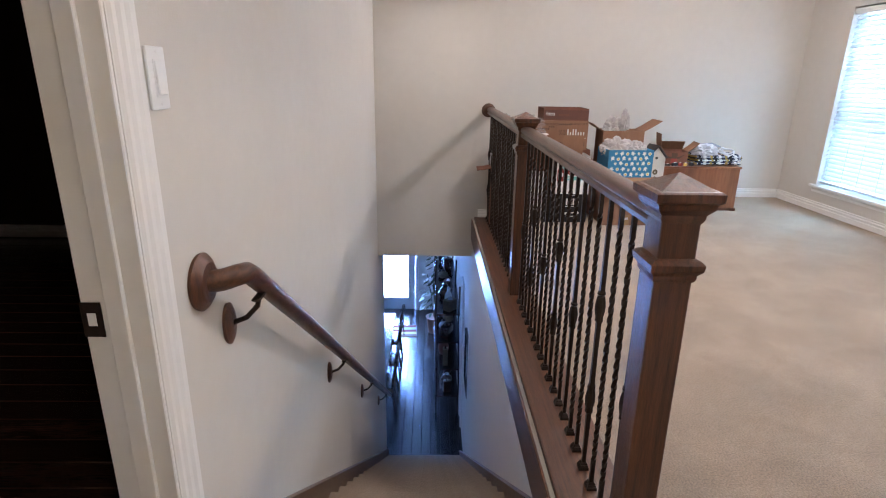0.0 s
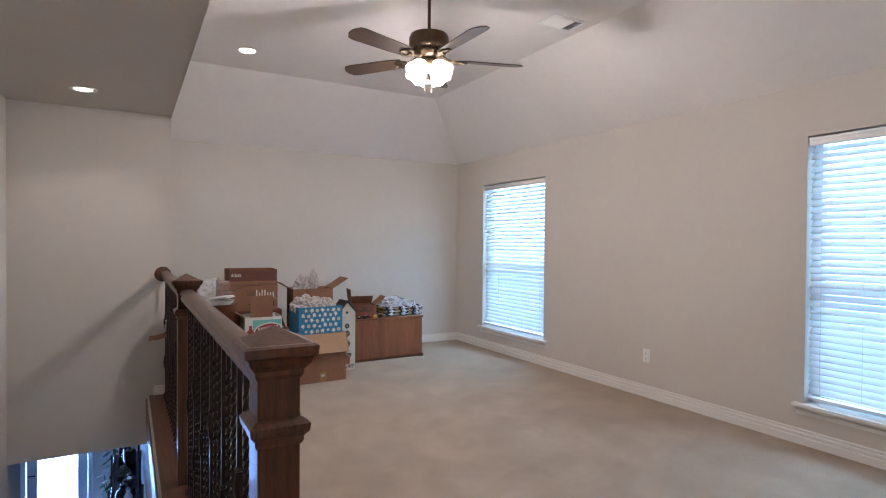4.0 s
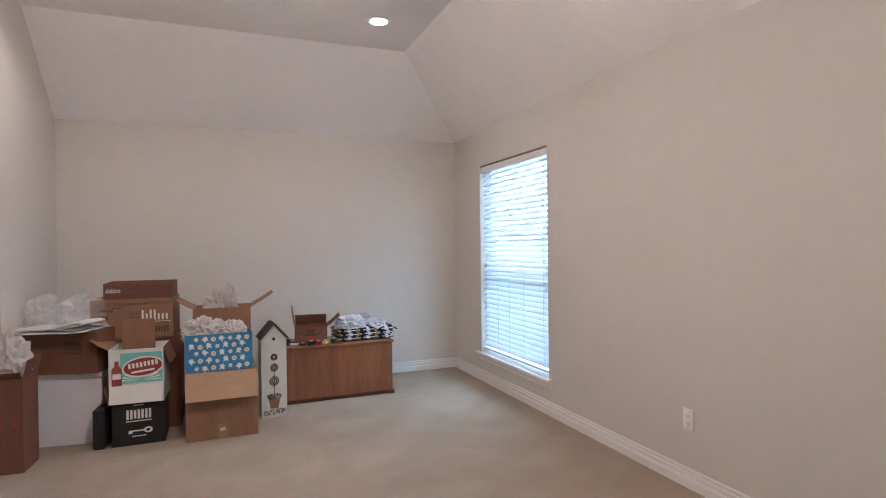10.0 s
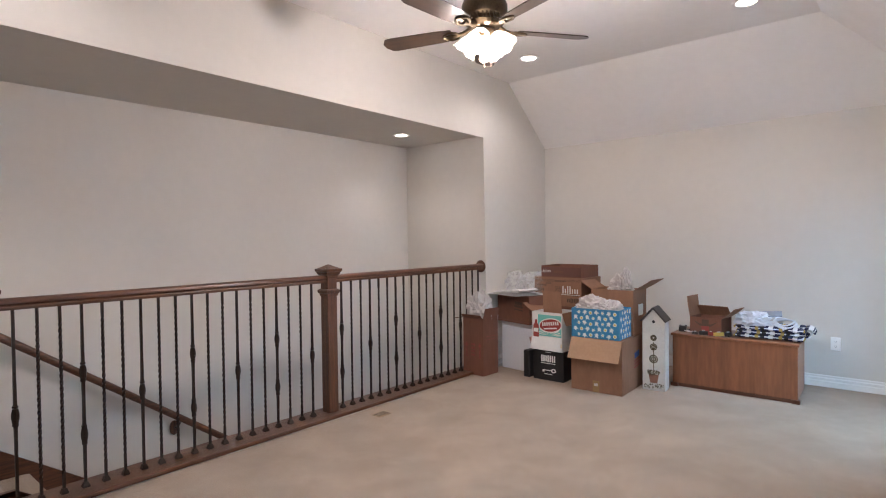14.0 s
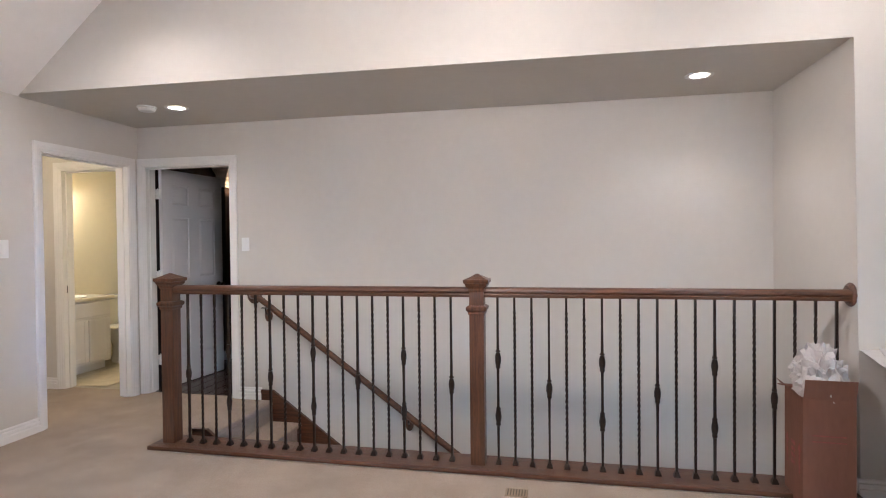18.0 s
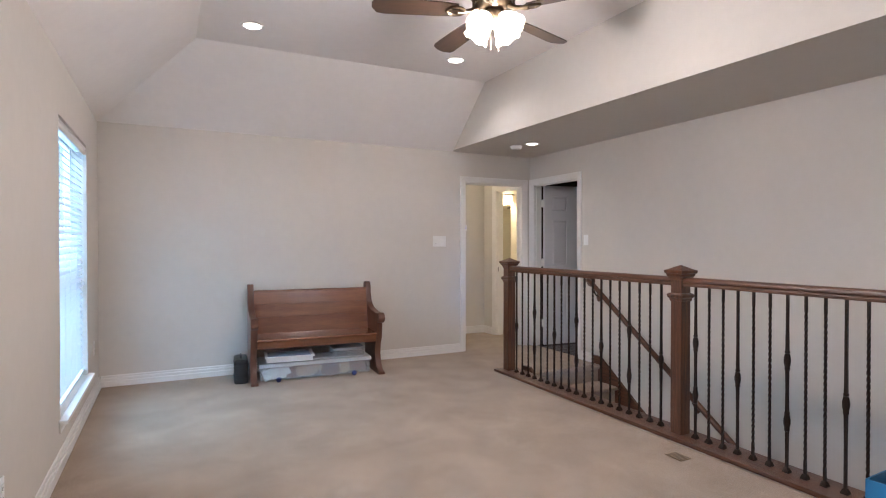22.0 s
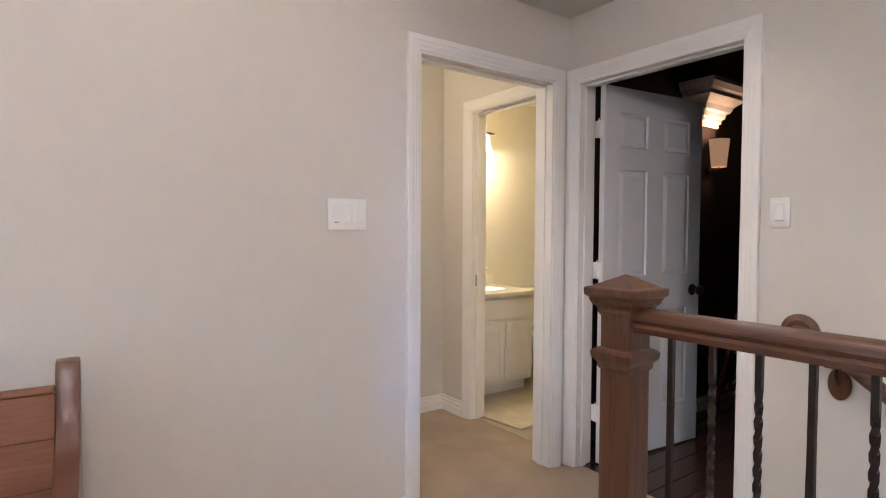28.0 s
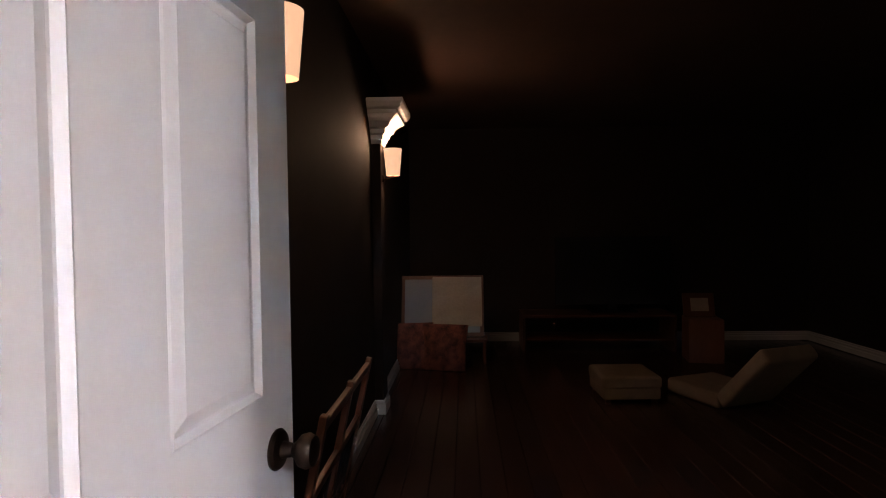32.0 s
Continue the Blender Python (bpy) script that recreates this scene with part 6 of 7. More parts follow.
for k, (dx, dy, h_) in enumerate(((-0.16, 0.16, 0.17), (-0.23, 0.14, 0.15), (-0.10, 0.13, 0.16))):
    so = thing("soap_bottle", pose(-0.48 - 0.0 + dx * -1 - 0.30, YB + dy, 0.80), "small clear pump bottle of hand soap", "soap bottle")
    bm = bmesh.new()
    lathe(bm, [(0.026, 0.0), (0.028, 0.01), (0.028, h_ * 0.6), (0.014, h_ * 0.72)], 16)
    part("bottle", bm, (CREAM, PORC, CREAM)[k], so, smooth=True)
    bm = bmesh.new()
    lathe(bm, [(0.014, h_ * 0.72), (0.014, h_ * 0.82), (0.004, h_ * 0.84), (0.004, h_ * 0.95)], 12)
    cube(bm, (-0.035, -0.006, h_ * 0.94), (0.010, 0.006, h_), 0.002, 1)
    part("pump", bm, PLASTIC, so, smooth=True)
tl = thing("toilet", pose(-1.17, YB, 0), "white porcelain two-piece toilet", "toilet")
part("tank", box((-0.22, 0.02, 0.38), (0.22, 0.20, 0.72), 0.025, 4), PORC, tl, smooth=True)
part("tank_lid", box((-0.235, 0.01, 0.721), (0.235, 0.215, 0.755), 0.01, 3), PORC, tl, smooth=True)
bm = bmesh.new()
lathe(bm, [(0.11, 0.0), (0.115, 0.03), (0.10, 0.10), (0.10, 0.20), (0.15, 0.30), (0.185, 0.37), (0.185, 0.385)], 28, pose(0, 0.40, 0) @ Matrix.Diagonal((1, 1.25, 1, 1)))
part("bowl", bm, PORC, tl, smooth=True)
bm = bmesh.new()
lathe(bm, [(0.188, 0.386), (0.195, 0.395), (0.192, 0.415), (0.17, 0.422), (0.05, 0.424)], 28, pose(0, 0.41, 0) @ Matrix.Diagonal((1, 1.22, 1, 1)))
part("seat_lid", bm, PORC, tl, smooth=True)
bm = bmesh.new()
tube(bm, [(-0.20, 0.02, 0.20), (-0.20, 0.08, 0.20), (-0.19, 0.09, 0.28), (-0.17, 0.10, 0.38)], 0.006, 8)
part("supply_hose", bm, CANTRIM, tl, smooth=True)
BMAT = material("bath_mat", (0.56, 0.49, 0.36), 1.0, vary=0.08, scale=8, bump=0.8, bump_scale=150)
mt_ = thing("bath_mat", pose(-0.50, -0.72, -0.006, 0, 0, 6), "thin beige bath mat on the tile floor", "bath mat")
part("mat_top", box((-0.38, -0.24, 0.0), (0.38, 0.24, 0.012), 0.005, 2), BMAT, mt_)
part("hem", box((-0.40, -0.26, 0.0), (0.40, 0.26, 0.006), 0.002, 1), CREAM, mt_)
CURT = material("shower_curtain", (0.50, 0.46, 0.38), 0.8, vary=0.2, scale=14)
sc = thing("shower_curtain", pose(-1.62, 0, 0), "pale patterned shower curtain hanging in folds", "shower curtain")
bm = bmesh.new()
g = []
for i in range(61):
    y = YB + 0.05 + 0.02 * i * 0.95
    x = 0.03 * math.sin(i * 0.9)
    g.append((bm.verts.new((x, y, 0.15)), bm.verts.new((x * 0.7, y, 1.95)), bm.verts.new((x + 0.004, y, 0.15)), bm.verts.new((x * 0.7 + 0.004, y, 1.95))))
for a, b in zip(g, g[1:]):
    bm.faces.new((a[0], b[0], b[1], a[1]))
    bm.faces.new((a[2], a[3], b[3], b[2]))
part("cloth", bm, CURT, sc, smooth=True)
bm = bmesh.new()
tube(bm, [(0, YB, 1.98), (0, -0.20, 1.98)], 0.012, 10)
part("rod", bm, BRONZE, sc, smooth=True)
ex = thing("exhaust_fan", pose(-1.25, -0.95, ZP), "square white exhaust fan grille in the ceiling", "exhaust fan")
part("grille", box((-0.14, -0.14, -0.02), (0.14, 0.14, 0.0), 0.008, 2), PLASTIC, ex)
# lamp and bowl are added out of view to give the hall yellowish light
lamp("hall_lamp", "POINT", pose(1.1, -0.62, ZP - 0.12), 18, (1.0, 0.84, 0.60), 0.06)
hl_ = thing("hall_light", pose(1.1, -0.62, ZP), "added round frosted ceiling light, out of view, lit", "ceiling light")
bm = bmesh.new()
lathe(bm, [(0.12, 0.0), (0.125, -0.02), (0.11, -0.025)], 28)
part("base", bm, BRONZE, hl_, smooth=True)
bm = bmesh.new()
lathe(bm, [(0.108, -0.022), (0.10, -0.05), (0.06, -0.075), (0.004, -0.082)], 28)
part("bowl", bm, glow("hall_fill_glow", (1.0, 0.84, 0.55), 3), hl_, smooth=True)

# ---- media room ----
XM, YM0, YM1 = -6.45, -0.12, 4.55
MCEIL = material("brown_ceiling_paint", (0.075, 0.045, 0.035), 0.8, vary=0.08, scale=2, bump=0.1, bump_scale=120, spec=0.2)
wall("wall_media_south", "y", YM0 - 0.002, YM0 + 0.06, XM, -0.12, -0.02, 2.6, DARKWALL, (), "very dark brown painted wall with pilasters")
wall("wall_media_west", "x", XM - 0.1, XM, YM0, YM1, -0.02, 2.6, DARKWALL, (), "very dark brown painted end wall")
wall("wall_media_north", "y", YM1, YM1 + 0.1, XM, -0.12, -0.02, 2.6, DARKWALL, (), "very dark brown painted side wall")
wall("wall_media_east", "x", -0.135, -0.1202, YM0 + 0.06, YM1, -0.02, 2.6, DARKWALL, [(0.06, 1.05, -0.5, 2.13)], "very dark brown painted wall around the door")
tagged(link("ceiling_media", box((XM - 0.1, YM0, 2.5), (-0.12, YM1 + 0.1, 2.6)), MCEIL), "dark brown painted ceiling", "ceiling", kind="structure")
mfl = tagged(link("floor_media", box((XM, YM0, -0.3), (-0.05, YM1, -0.012)), DARKFLOOR), "dark brown wooden plank floor", "wood floor", kind="structure")
MBASE = material("media_baseboard", (0.55, 0.56, 0.60), 0.4, vary=0.02)


def dark_base(a, b, face):
    ob = baseboard(a, b, face)
    ob.data.materials.clear()
    ob.data.materials.append(MBASE)


dark_base((XM, YM0 + 0.06), (XM, YM1), "+x")
dark_base((XM + 0.016, YM1), (-0.135, YM1), "-y")
YW = YM0 + 0.06
dark_base((-3.79, YW), (-1.62, YW), "+y")
dark_base((-1.38, YW), (-0.95, YW), "+y")
dark_base((-6.43, YW), (-4.01, YW), "+y")
SCG = glow("sconce_glow", (1.0, 0.58, 0.34), 0.26)
SCB = glow("sconce_bulb", (1.0, 0.80, 0.6), 2.5)
LINEN = material("capital_white", (0.72, 0.71, 0.72), 0.5, vary=0.02)


def pilaster(x0, x1, face, shade_z, top):
    p = thing("pilaster", pose((x0 + x1) / 2, YW, 0), "dark painted pilaster with a white moulded capital", "pilaster", "pilasters in the media room")
    hw, d = (x1 - x0) / 2, face - YW
    part("shaft", box((-hw, 0.0, 0.0), (hw, d, top - 0.28), 0.004, 1), DARKWALL, p)
    bm = bmesh.new()
    # stepped cove capital, wider toward the top
    prev = None
    steps = [(0.0, 0.0), (0.008, 0.0), (0.008, 0.02), (0.018, 0.025), (0.020, 0.045), (0.032, 0.052), (0.036, 0.075), (0.055, 0.085), (0.065, 0.11), (0.090, 0.13), (0.115, 0.145), (0.115, 0.165), (0.135, 0.175), (0.150, 0.20), (0.150, 0.22)]
    rings = []
    for o, z in steps:
        o, z = o * 1.2, z * 1.27
        zz = top - 0.28 + z
        rings.append([bm.verts.new(v) for v in ((-hw - o, 0.0, zz), (hw + o, 0.0, zz), (hw + o, d + o, zz), (-hw - o, d + o, zz))])
    for a, b in zip(rings, rings[1:]):
        for k in range(4):
            bm.faces.new((a[k], a[(k + 1) % 4], b[(k + 1) % 4], b[k]))
    bm.faces.new(rings[0][::-1])
    bm.faces.new(rings[-1])
    part("capital", bm, LINEN, p, "white stepped crown capital")
    bm = bmesh.new()
    cube(bm, (-hw - 0.016, 0.0, 0.0), (hw + 0.016, d + 0.016, 0.075), 0.002, 1)
    cube(bm, (-hw - 0.009, 0.0, 0.075), (hw + 0.009, d + 0.009, 0.10), 0.002, 1)
    part("base_moulding", bm, MBASE, p)
    s = thing("wall_sconce", pose((x0 + x1) / 2, face, shade_z), "wall sconce with a glowing tan fabric shade", "wall lamp", "wall sconces")
    bm = bmesh.new()
    prof = [(0.048, 0.0), (0.066, 0.19)]
    lathe(bm, prof + [(0.064, 0.19), (0.046, 0.0)], 24, pose(0, 0.075, 0))
    part("shade", bm, SCG, s, "tapered tan fabric shade", smooth=True)
    bm = bmesh.new()
    lathe(bm, [(0.044, 0.004), (0.004, 0.003)], 16, pose(0, 0.075, 0))
    part("diffuser", bm, SCB, s)
    bm = bmesh.new()
    tube(bm, [(0, 0.0, -0.02), (0, 0.04, -0.025), (0, 0.075, -0.01), (0, 0.075, 0.02)], 0.006, 8)
    lathe(bm, [(0.030, 0.0), (0.028, 0.012), (0.01, 0.016)], 18, pose(0, 0, -0.02, -90))
    part("arm", bm, BRONZE, s, smooth=True)
    lamp("sconce_lamp", "POINT", pose((x0 + x1) / 2, face + 0.09, shade_z + 0.27), 2.2, (1.0, 0.62, 0.36), 0.03)
    lamp("sconce_lamp_down", "SPOT", pose((x0 + x1) / 2, face + 0.075, shade_z - 0.01), 1.0, (1.0, 0.62, 0.36), 0.03, spot=120)


pilaster(-1.60, -1.40, 0.005, 1.715, 2.28)
pilaster(-3.99, -3.81, 0.005, 1.695, 2.19)
# things standing in the dark
TARTAN = material("plaid_red", (0.16, 0.05, 0.035), 0.95, vary=0.5, scale=14)
LINENC = material("pale_cloth", (0.45, 0.40, 0.34), 0.9, vary=0.08, scale=6, bump=0.4, bump_scale=60)
BLACKP = material("black_plastic", (0.01, 0.01, 0.012), 0.25, vary=0.1)
ar = thing("framed_picture", pose(-5.45, 0.353, 0.24, 0, 0, 90) @ pose(0, 0, 0, -14), "large framed picture leaning on the wall, half covered", "picture")
part("frame", box((-0.42, -0.015, 0.0), (0.42, 0.015, 0.62), 0.006, 2), PEWEND, ar)
part("picture_sheet", box((-0.38, -0.019, 0.04), (0.38, -0.016, 0.58)), BOOKB, ar)
part("cloth_cover", box((-0.10, -0.030, 0.10), (0.40, -0.021, 0.60), 0.004, 2), LINENC, ar, "pale cloth hanging over the picture")
st_ = thing("low_stand", pose(-5.42, 0.353, 0), "low dark wooden stand against the wall", "stand")
part("top", box((-0.12, -0.45, 0.21), (0.12, 0.45, 0.238), 0.004, 1), PEWEND, st_)
for dx in (-0.10, 0.10):
    for dy in (-0.42, 0.42):
        part("leg", box((dx - 0.015, dy - 0.015, 0), (dx + 0.015, dy + 0.015, 0.21), 0.003, 1), PEWEND, st_)
for k, (y, r) in enumerate(((0.08, 10), (0.37, -12))):
    bm = bmesh.new()
    cube(bm, (-0.09, -0.20, 0.0), (0.09, 0.20, 0.36), 0.0)
    bmesh.ops.subdivide_edges(bm, edges=bm.edges[:], cuts=8, use_grid_fill=True)
    for v in bm.verts:
        u, w = v.co.y / 0.20, (v.co.z - 0.18) / 0.18
        puff = max(0.12, (1 - abs(u) ** 3) * (1 - abs(w) ** 3))
        v.co.x *= puff
        v.co.y *= 0.92 + 0.08 * abs(w)
    cu = link("cushion", bm, TARTAN, True)
    cu.matrix_basis = pose(-5.12 + 0.08 * k, y, 0.0, 0, -18, r) @ Matrix.Diagonal((1.2, 1.1, 1.2, 1))
    tagged(cu, "red and tan plaid cushion on the floor", "cushion")
tv = thing("television", pose(-6.05, 2.2, 0.40, 0, 0, 90), "large black flat television on a low stand", "television")
part("screen", box((-0.62, -0.025, 0.08), (0.62, 0.025, 0.82), 0.008, 2), BLACKP, tv)
part("foot", box((-0.25, -0.11, 0.0), (0.25, 0.11, 0.02), 0.004, 1), BLACKP, tv)
part("neck", box((-0.05, -0.02, 0.02), (0.05, 0.02, 0.09)), BLACKP, tv)
ts = thing("tv_stand", pose(-6.02, 2.0, 0, 0, 0, 90), "low dark wooden television stand", "tv stand")
part("top", box((-0.8, -0.24, 0.37), (0.8, 0.24, 0.40), 0.004, 1), PEWEND, ts)
part("shelf", box((-0.78, -0.22, 0.12), (0.78, 0.22, 0.14), 0.003, 1), PEWEND, ts)
for s in (-1, 1):
    part("side", box((s * 0.79 - 0.012, -0.23, 0.0), (s * 0.79 + 0.012, 0.23, 0.37), 0.003, 1), PEWEND, ts)
part("standby_light", box((-0.48, -0.245, 0.31), (-0.474, -0.238, 0.316)), glow("standby_red", (1.0, 0.25, 0.12), 3), ts)
ot = thing("ottoman", pose(-4.22, 1.80, 0, 0, 0, 2) @ Matrix.Diagonal((0.75, 1.0, 0.72, 1)), "low tan upholstered ottoman", "ottoman")
TANF = material("tan_fabric", (0.20, 0.145, 0.105), 0.9, vary=0.08, scale=10, bump=0.3, bump_scale=90)
part("cushion", box((-0.28, -0.22, 0.16), (0.28, 0.22, 0.29), 0.04, 4), TANF, ot, smooth=True)
part("base", box((-0.27, -0.21, 0.05), (0.27, 0.21, 0.17), 0.015, 2), TANF, ot, smooth=True)
for dx in (-0.23, 0.23):
    for dy in (-0.17, 0.17):
        part("foot", box((dx - 0.02, dy - 0.02, 0.0), (dx + 0.02, dy + 0.02, 0.055), 0.003, 1), PEWEND, ot)
fc = thing("floor_chair", pose(-4.22, 2.50, 0, 0, 0, -68) @ Matrix.Diagonal((0.85, 0.82, 0.95, 1)), "tan cushioned folding floor chair", "floor chair")
part("seat", box((-0.28, -0.32, 0.0), (0.28, 0.30, 0.12), 0.04, 4), TANF, fc, smooth=True)
part("backrest", box((-0.28, -0.06, 0.0), (0.28, 0.06, 0.62), 0.04, 4, pose(0, 0.30, 0.06, -46)), TANF, fc, smooth=True)
pp = thing("side_box", pose(-5.45, 2.92, 0, 0, 0, 80), "brown box with a framed photo on it", "box")
part("body", box((-0.16, -0.16, 0), (0.16, 0.16, 0.42), 0.006, 2), CARDD, pp)
pf = thing("framed_photo", pose(-5.42, 2.88, 0.425, 0, 0, 88) @ pose(0, 0, 0, -14), "small photo in a dark wooden frame", "photo frame")
part("frame", box((-0.15, -0.01, 0.0), (0.15, 0.01, 0.24), 0.004, 1), PEWEND, pf)
part("photo", box((-0.08, -0.013, 0.06), (0.09, -0.0105, 0.19)), LINENC, pf)
ea = thing("wooden_rack", pose(-2.15, -0.02, 0, 0, 0, 180) @ pose(0, 0, 0, 12), "dark wooden slatted rack leaning on the wall", "rack")
for x in (-0.42, 0.0, 0.42):
    part("post", box((x - 0.018, -0.014, 0.0), (x + 0.018, 0.014, 0.70), 0.004, 1), PEWEND, ea)
for z in (0.08, 0.40, 0.66):
    part("rail", box((-0.42, -0.012, z - 0.02), (0.42, 0.012, z + 0.02), 0.004, 1), PEWEND, ea)
for k in range(9):
    part("slat", box((-0.36 + 0.09 * k - 0.008, -0.006, 0.10), (-0.36 + 0.09 * k + 0.008, 0.006, 0.38), 0.002, 1), BLACKP, ea)

# ---- lower floor beyond the stairs ----
wall("wall_lower_far", "y", 10.8, 10.95, -3.0, 1.1, LOW, -0.385, PAINT, [(-0.62, 0.22, LOW - 0.2, LOW + 2.07)], "painted dining room wall with a glass door")
wall("wall_lower_east", "x", 0.98, 1.12, YNI, 10.8, LOW, -0.385, PAINT, (), "painted dining room side wall")
wall("wall_lower_west", "x", -3.15, -3.0, YNI, 10.95, LOW, -0.385, PAINT, (), "painted far side wall of the dining room")
wall("wall_lower_stair", "x", -0.12, 0.0, YNI, 5.86, LOW, -0.385, PAINT, (), "painted end of the stair wall")
wall("wall_lower_south", "y", 5.72, 5.86, -3.15, -0.12, LOW, -0.385, PAINT, (), "painted dining room wall beside the stairs")
tagged(link("ceiling_lower", box((-3.15, YNI + 0.002, -0.385), (1.12, 10.95, -0.25)), CEILP), "painted dining room ceiling", "ceiling", kind="structure")
lfl = tagged(link("floor_lower", box((-3.15, 5.1, LOW - 0.1), (1.12, 10.95, LOW - 0.012)), SLOTS), "dark glossy hardwood plank floor", "wood floor", kind="structure")
gd = thing("door_2", pose(-0.20, 10.83, LOW), "white full-glass exterior door, closed and bright", "door", kind="structure")
bm = bmesh.new()
for lo, hi in (((-0.41, 0.0, 0.0), (-0.27, 0.045, 2.05)), ((0.27, 0.0, 0.0), (0.41, 0.045, 2.05)), ((-0.27, 0.0, 0.0), (0.27, 0.045, 0.26)), ((-0.27, 0.0, 1.88), (0.27, 0.045, 2.05))):
    cube(bm, lo, hi, 0.003, 1)
part("leaf", bm, DOORW, gd)
p_ = part("pane", box((-0.27, 0.02, 0.26), (0.27, 0.025, 1.88)), GLASS, gd)
p_.visible_shadow = False
part("lever", box((-0.39, -0.05, 0.98), (-0.29, -0.035, 1.0), 0.004, 1), BRONZE, gd)
casing("trim_glass_door", "y", 10.8, -1, -0.62, 0.22, LOW + 2.07)
for ob in bpy.data.objects:
    if ob.name == "trim_glass_door":
        for v in ob.data.vertices:
            if abs(v.co.z) < 0.01:
                v.co.z = LOW
tagged(link("backdrop_daylight", box((-2.2, 11.6, LOW - 0.3), (2.0, 11.62, -0.4)), glow("daylight_glow", (0.30, 0.52, 1.0), 26)), "bright overexposed daylight outside the door", "daylight", kind="structure")
lamp("door_daylight", "AREA", pose(-0.2, 11.2, LOW + 1.2, -90, 0, 0), 200, (0.16, 0.36, 1.0), 0.9, 1.9)
mat_ = thing("door_mat", pose(0.05, 9.75, LOW, 0, 0, 2), "small striped red and white door mat", "door mat")
for k, mt in enumerate((CLAY, YELINK, REDINK, PAPER, REDINK)):
    part("stripe", box((-0.35, -0.25 + 0.1 * k, 0.0), (0.22, -0.15 + 0.1 * k, 0.012), 0.003, 1), mt, mat_)
TABLEW = material("dark_table", (0.05, 0.022, 0.014), 0.18, scale=3, grain=(0.025, 0.011, 0.008), stretch=(9, 0.7, 9), coat=0.5)
dt = thing("dining_table", pose(-0.62, 7.85, LOW), "long dark polished dining table", "table")
part("tabletop", box((-0.55, -1.05, 0.73), (0.55, 1.05, 0.765), 0.008, 3), TABLEW, dt, smooth=True)
part("apron", box((-0.48, -0.96, 0.64), (0.48, 0.96, 0.73), 0.004, 1), TABLEW, dt)
for dx in (-0.46, 0.46):
    for dy in (-0.93, 0.93):
        bm = bmesh.new()
        lathe(bm, [(0.030, 0.0), (0.036, 0.05), (0.024, 0.09), (0.040, 0.30), (0.050, 0.52), (0.034, 0.58), (0.045, 0.64)], 16, pose(dx, dy, 0))
        part("leg", bm, TABLEW, dt, smooth=True)


def dining_chair(m):
    c = thing("dining_chair", m, "dark wooden dining chair with a curved back", "chair", "chairs at the dining table")
    part("seat", box((-0.22, -0.21, 0.43), (0.22, 0.22, 0.48), 0.015, 3), TABLEW, c, smooth=True)
    for s in (-1, 1):
        bm = bmesh.new()
        tube(bm, [(s * 0.19, -0.18, 0.0), (s * 0.20, -0.19, 0.22), (s * 0.19, -0.18, 0.43)], [0.016, 0.020, 0.024], 8)
        part("front_leg", bm, TABLEW, c, smooth=True)
        bm = bmesh.new()
        tube(bm, [(s * 0.19, 0.25, 0.0), (s * 0.19, 0.20, 0.3), (s * 0.19, 0.20, 0.48), (s * 0.20, 0.23, 0.75), (s * 0.17, 0.27, 0.98)], 0.019, 8)
        part("back_post", bm, TABLEW, c, smooth=True)
    bm = bmesh.new()
    tube(bm, [(-0.17, 0.27, 0.98), (-0.08, 0.285, 1.03), (0.0, 0.29, 1.01), (0.08, 0.285, 1.03), (0.17, 0.27, 0.98)], 0.024, 8)
    part("crest_rail", bm, TABLEW, c, smooth=True)
    part("splat", box((-0.06, 0.21, 0.48), (0.06, 0.225, 1.0), 0.004, 1, pose(0, 0.10, 0, 3)), TABLEW, c)
    return c


dc = dining_chair(pose(-0.20, 7.15, LOW, 0, 0, -90))
copy_thing(dc, pose(-0.20, 7.85, LOW, 0, 0, -90))
copy_thing(dc, pose(-0.20, 8.55, LOW, 0, 0, -90))
copy_thing(dc, pose(-0.60, 9.15, LOW, 0, 0, 0))
# glass-shelved rack crowded with small things
rk = thing("display_rack", pose(0.78, 8.2, LOW), "dark iron display rack crowded with ornaments", "rack")
for dx in (-0.16, 0.16):
    for dy in (-1.15, 0.0, 1.15):
        bm = bmesh.new()
        tube(bm, [(dx, dy, 0.0), (dx + 0.012, dy, 0.5), (dx, dy, 1.0), (dx - 0.012, dy, 1.5), (dx, dy, 2.0)], 0.013, 8)
        part("post", bm, IRON, rk, smooth=True)
SHELVES = (0.28, 0.72, 1.15, 1.58)
for z in SHELVES:
    part("shelf", box((-0.17, -1.18, z), (0.17, 1.18, z + 0.02), 0.003, 1), TABLEW, rk)
random.seed(31)
ornm = [IRON, BRONZE, IRON, BOOKB, TABLEW, PURPLE, LEAFP, TABLEW, CARDK, PORC]
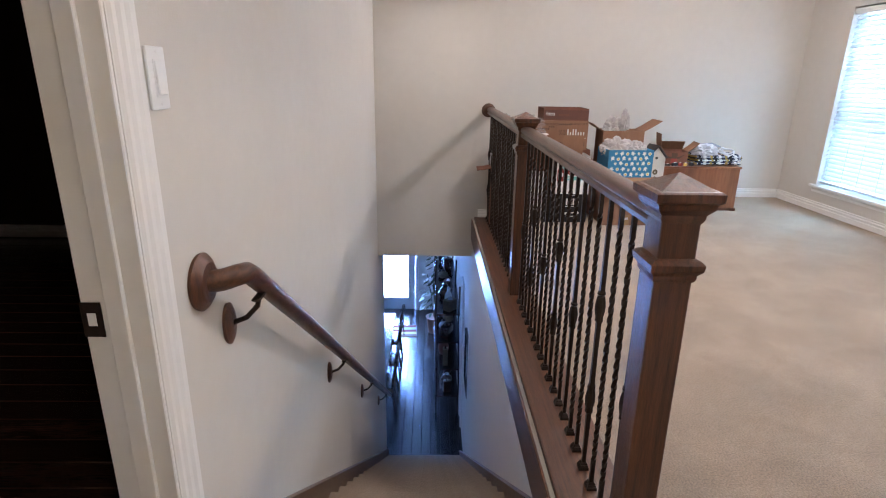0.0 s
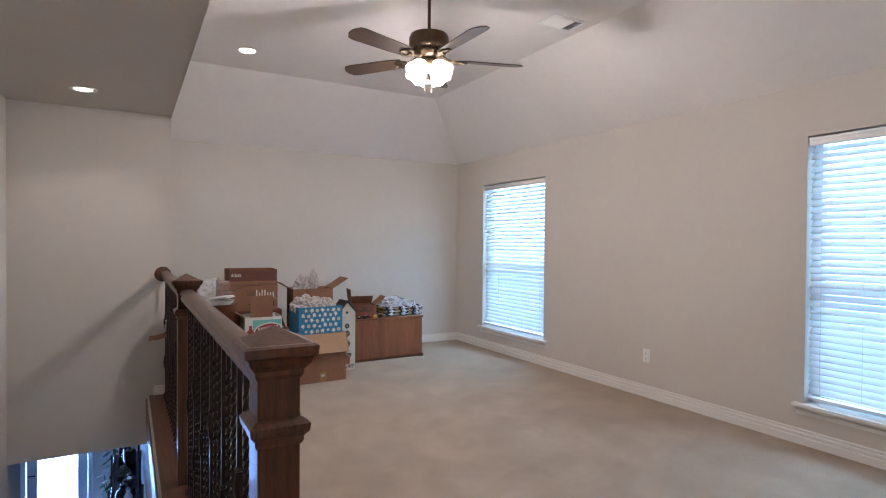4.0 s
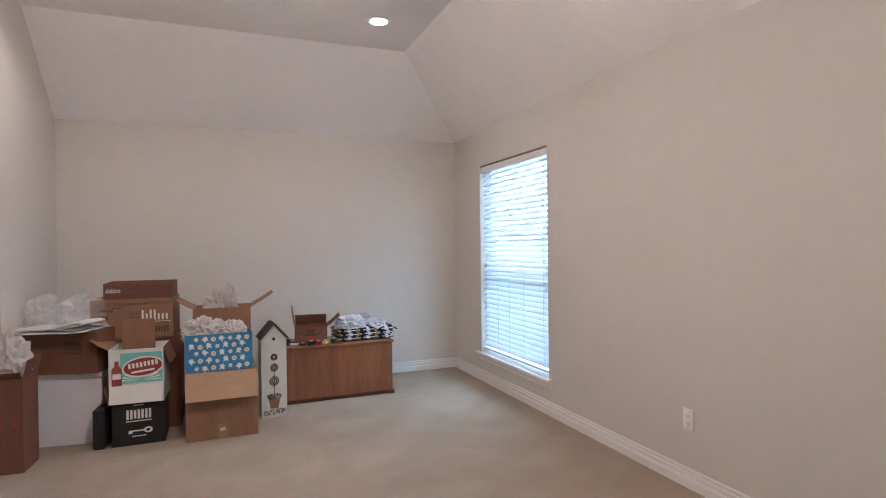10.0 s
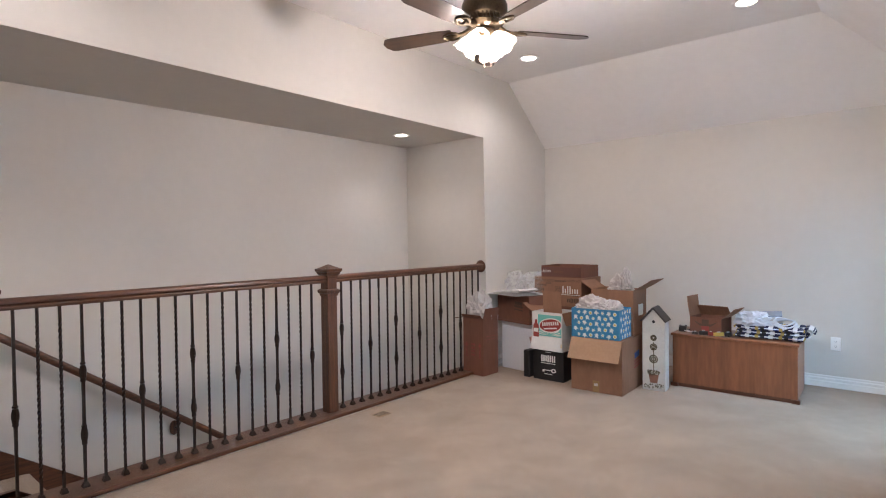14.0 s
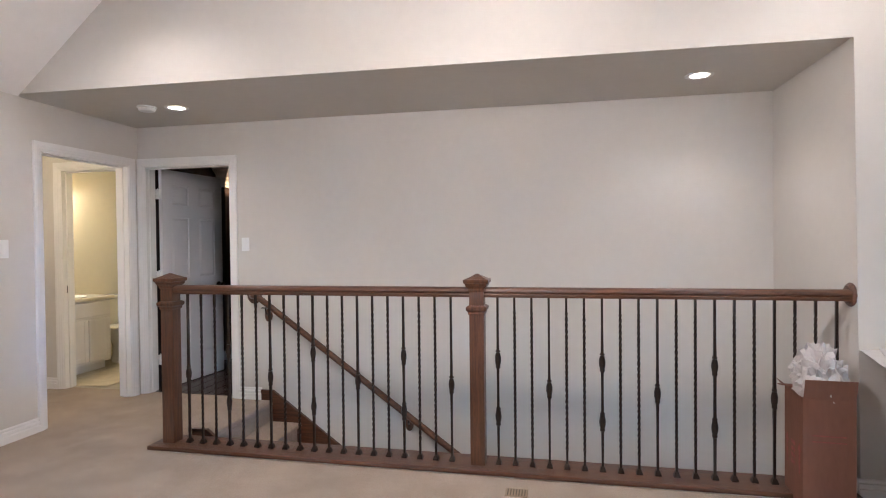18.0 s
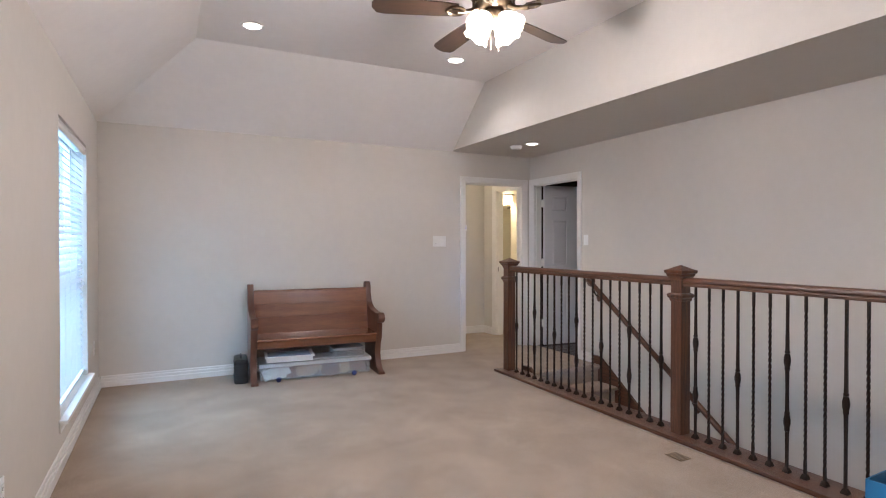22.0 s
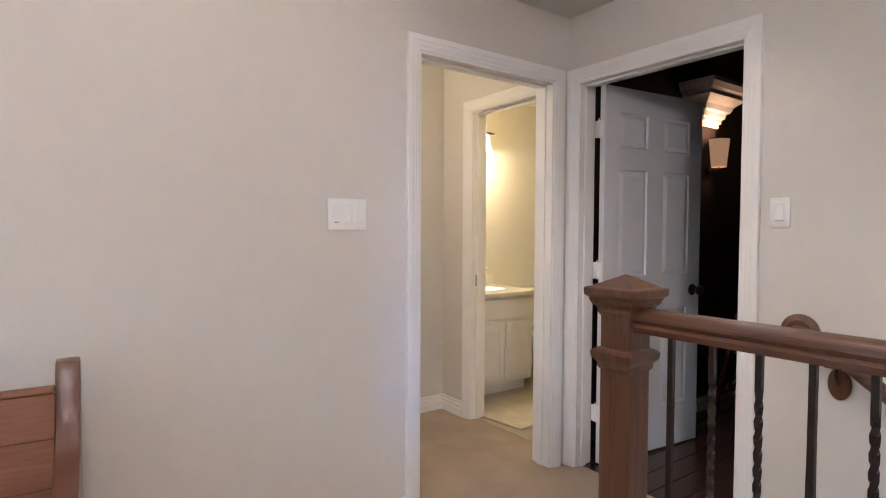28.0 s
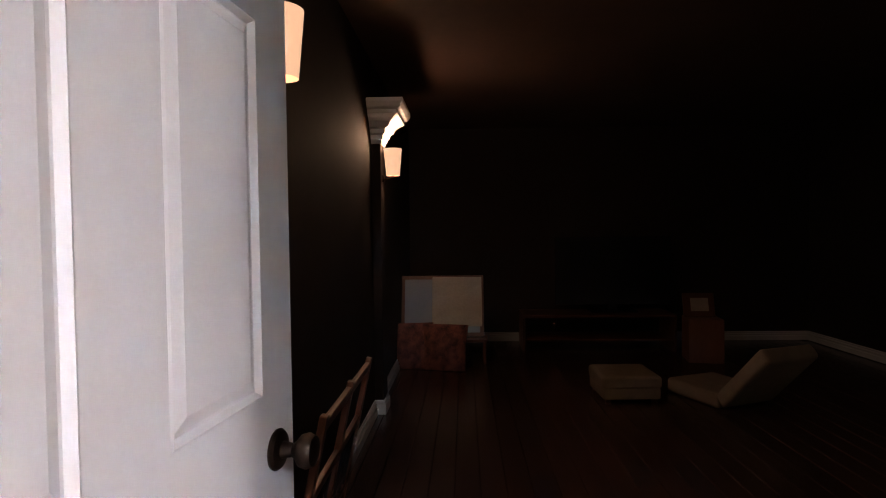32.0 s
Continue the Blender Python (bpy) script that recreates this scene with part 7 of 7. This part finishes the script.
for z in SHELVES:
    for k in range(9):
        y = -1.0 + 0.25 * k + random.uniform(-0.05, 0.05)
        r = random.uniform(0.05, 0.10)
        h_ = random.uniform(0.10, 0.30)
        o = thing("ornament", pose(0.78 + random.uniform(-0.06, 0.04), 8.2 + y, LOW + z + 0.02, 0, 0, random.uniform(0, 90)), "small dark and pale ornament standing on the rack", "ornament", "ornaments on the rack")
        bm = bmesh.new()
        if k % 3 == 0:
            cube(bm, (-r, -r * 0.7, 0), (r, r * 0.7, h_), 0.008, 2)
        else:
            lathe(bm, [(r * 0.6, 0.0), (r * 0.75, 0.01), (r, h_ * 0.35), (r * 0.8, h_ * 0.65), (r * 0.35, h_ * 0.85), (r * 0.45, h_)], 14)
        mt = random.choice(ornm)
        part("body", bm, mt, o, smooth=True)
        bm = bmesh.new()
        lathe(bm, [(r * 0.42, h_), (r * 0.3, h_ + 0.015), (0.006, h_ + 0.03)], 12)
        part("top", bm, random.choice(ornm), o, smooth=True)
pl = thing("leafy_plant", pose(0.62, 9.75, LOW), "leafy dark green plant in a pot", "plant")
bm = bmesh.new()
lathe(bm, [(0.12, 0.0), (0.16, 0.30), (0.17, 0.32), (0.15, 0.32)], 20)
part("pot", bm, CLAY, pl, smooth=True)
GREEN = material("leaf_green", (0.035, 0.06, 0.02), 0.5, vary=0.3, scale=20)
bm = bmesh.new()
for k in range(120):
    a, el, ln = random.uniform(0, 6.28), random.uniform(0.2, 1.45), random.uniform(0.5, 1.5)
    tip = Vector((0.28 * math.cos(a) * math.cos(el), 0.28 * math.sin(a) * math.cos(el), 0.35 + ln * 0.95 * math.sin(el)))
    side = Vector((-math.sin(a), math.cos(a), 0)) * 0.03
    d = Vector((math.cos(a), math.sin(a), -0.4)) * 0.07
    v = [bm.verts.new(p) for p in (tip - d, tip - side, tip + d, tip + side)]
    bm.faces.new(v)
for k in range(7):
    a = k * 0.9
    tube(bm, [(0.02 * math.cos(a), 0.02 * math.sin(a), 0.28), (0.08 * math.cos(a), 0.08 * math.sin(a), 0.8), (0.16 * math.cos(a), 0.16 * math.sin(a), 1.4 - 0.08 * k)], 0.006, 5)
part("foliage", bm, GREEN, pl)
pc = thing("framed_picture", pose(0.965, 5.55, -1.75, 0, 0, -90), "small picture in a black frame on the stair wall", "picture")
bm = bmesh.new()
for lo, hi in (((-0.25, -0.03, -0.32), (-0.21, 0.0, 0.32)), ((0.21, -0.03, -0.32), (0.25, 0.0, 0.32)), ((-0.21, -0.03, -0.32), (0.21, 0.0, -0.28)), ((-0.21, -0.03, 0.28), (0.21, 0.0, 0.32))):
    cube(bm, lo, hi, 0.004, 1)
part("frame", bm, BLACKP, pc)
part("print", box((-0.21, -0.008, -0.28), (0.21, -0.002, 0.28)), BOOKB, pc)
casing("trim_lower_casing", "x", 0.98, -1, 6.75, 6.95, LOW + 2.1, (True, True))
for ob in bpy.data.objects:
    if ob.name == "trim_lower_casing":
        for v in ob.data.vertices:
            if abs(v.co.z) < 0.01:
                v.co.z = LOW
# planks of the two wooden floors
bm = box((-0.064, 0.0, -0.012), (0.064, 6.39, 0.0), 0.003, 1)
pk = bpy.data.meshes.new("plank")
bm.to_mesh(pk)
bm.free()
pk.materials.append(DARKFLOOR)
LOWFLOOR = material("dark_polished_floor", (0.022, 0.013, 0.011), 0.17, scale=2.0, grain=(0.010, 0.006, 0.005), stretch=(8, 0.8, 8), bump=0.06, bump_scale=40, coat=0.7, rand=0.25)
lpk = pk.copy()
lpk.materials.clear()
lpk.materials.append(LOWFLOOR)
for k in range(23):
    o = new("plank", lpk)
    o.parent = lfl
    o.matrix_basis = pose(-1.85 + 0.13 * k, 5.3 - 0.2 * (k % 3), LOW)
for k in range(35):
    o = new("plank", pk)
    o.parent = mfl
    o.matrix_basis = pose(-0.05, YM0 + 0.06 + 0.13 * k, 0.0, 0, 0, 90)
# bathroom tiles
bm = box((-0.147, -0.147, -0.006), (0.147, 0.147, 0.0), 0.002, 1)
tm = bpy.data.meshes.new("tile")
bm.to_mesh(tm)
bm.free()
tm.materials.append(BTILE)
for i in range(5):
    for j in range(5):
        o = new("tile", tm)
        o.parent = bfl
        o.matrix_basis = pose(-0.215 - 0.30 * i, YB + 0.15 + 0.30 * j - 0.07, 0.0)
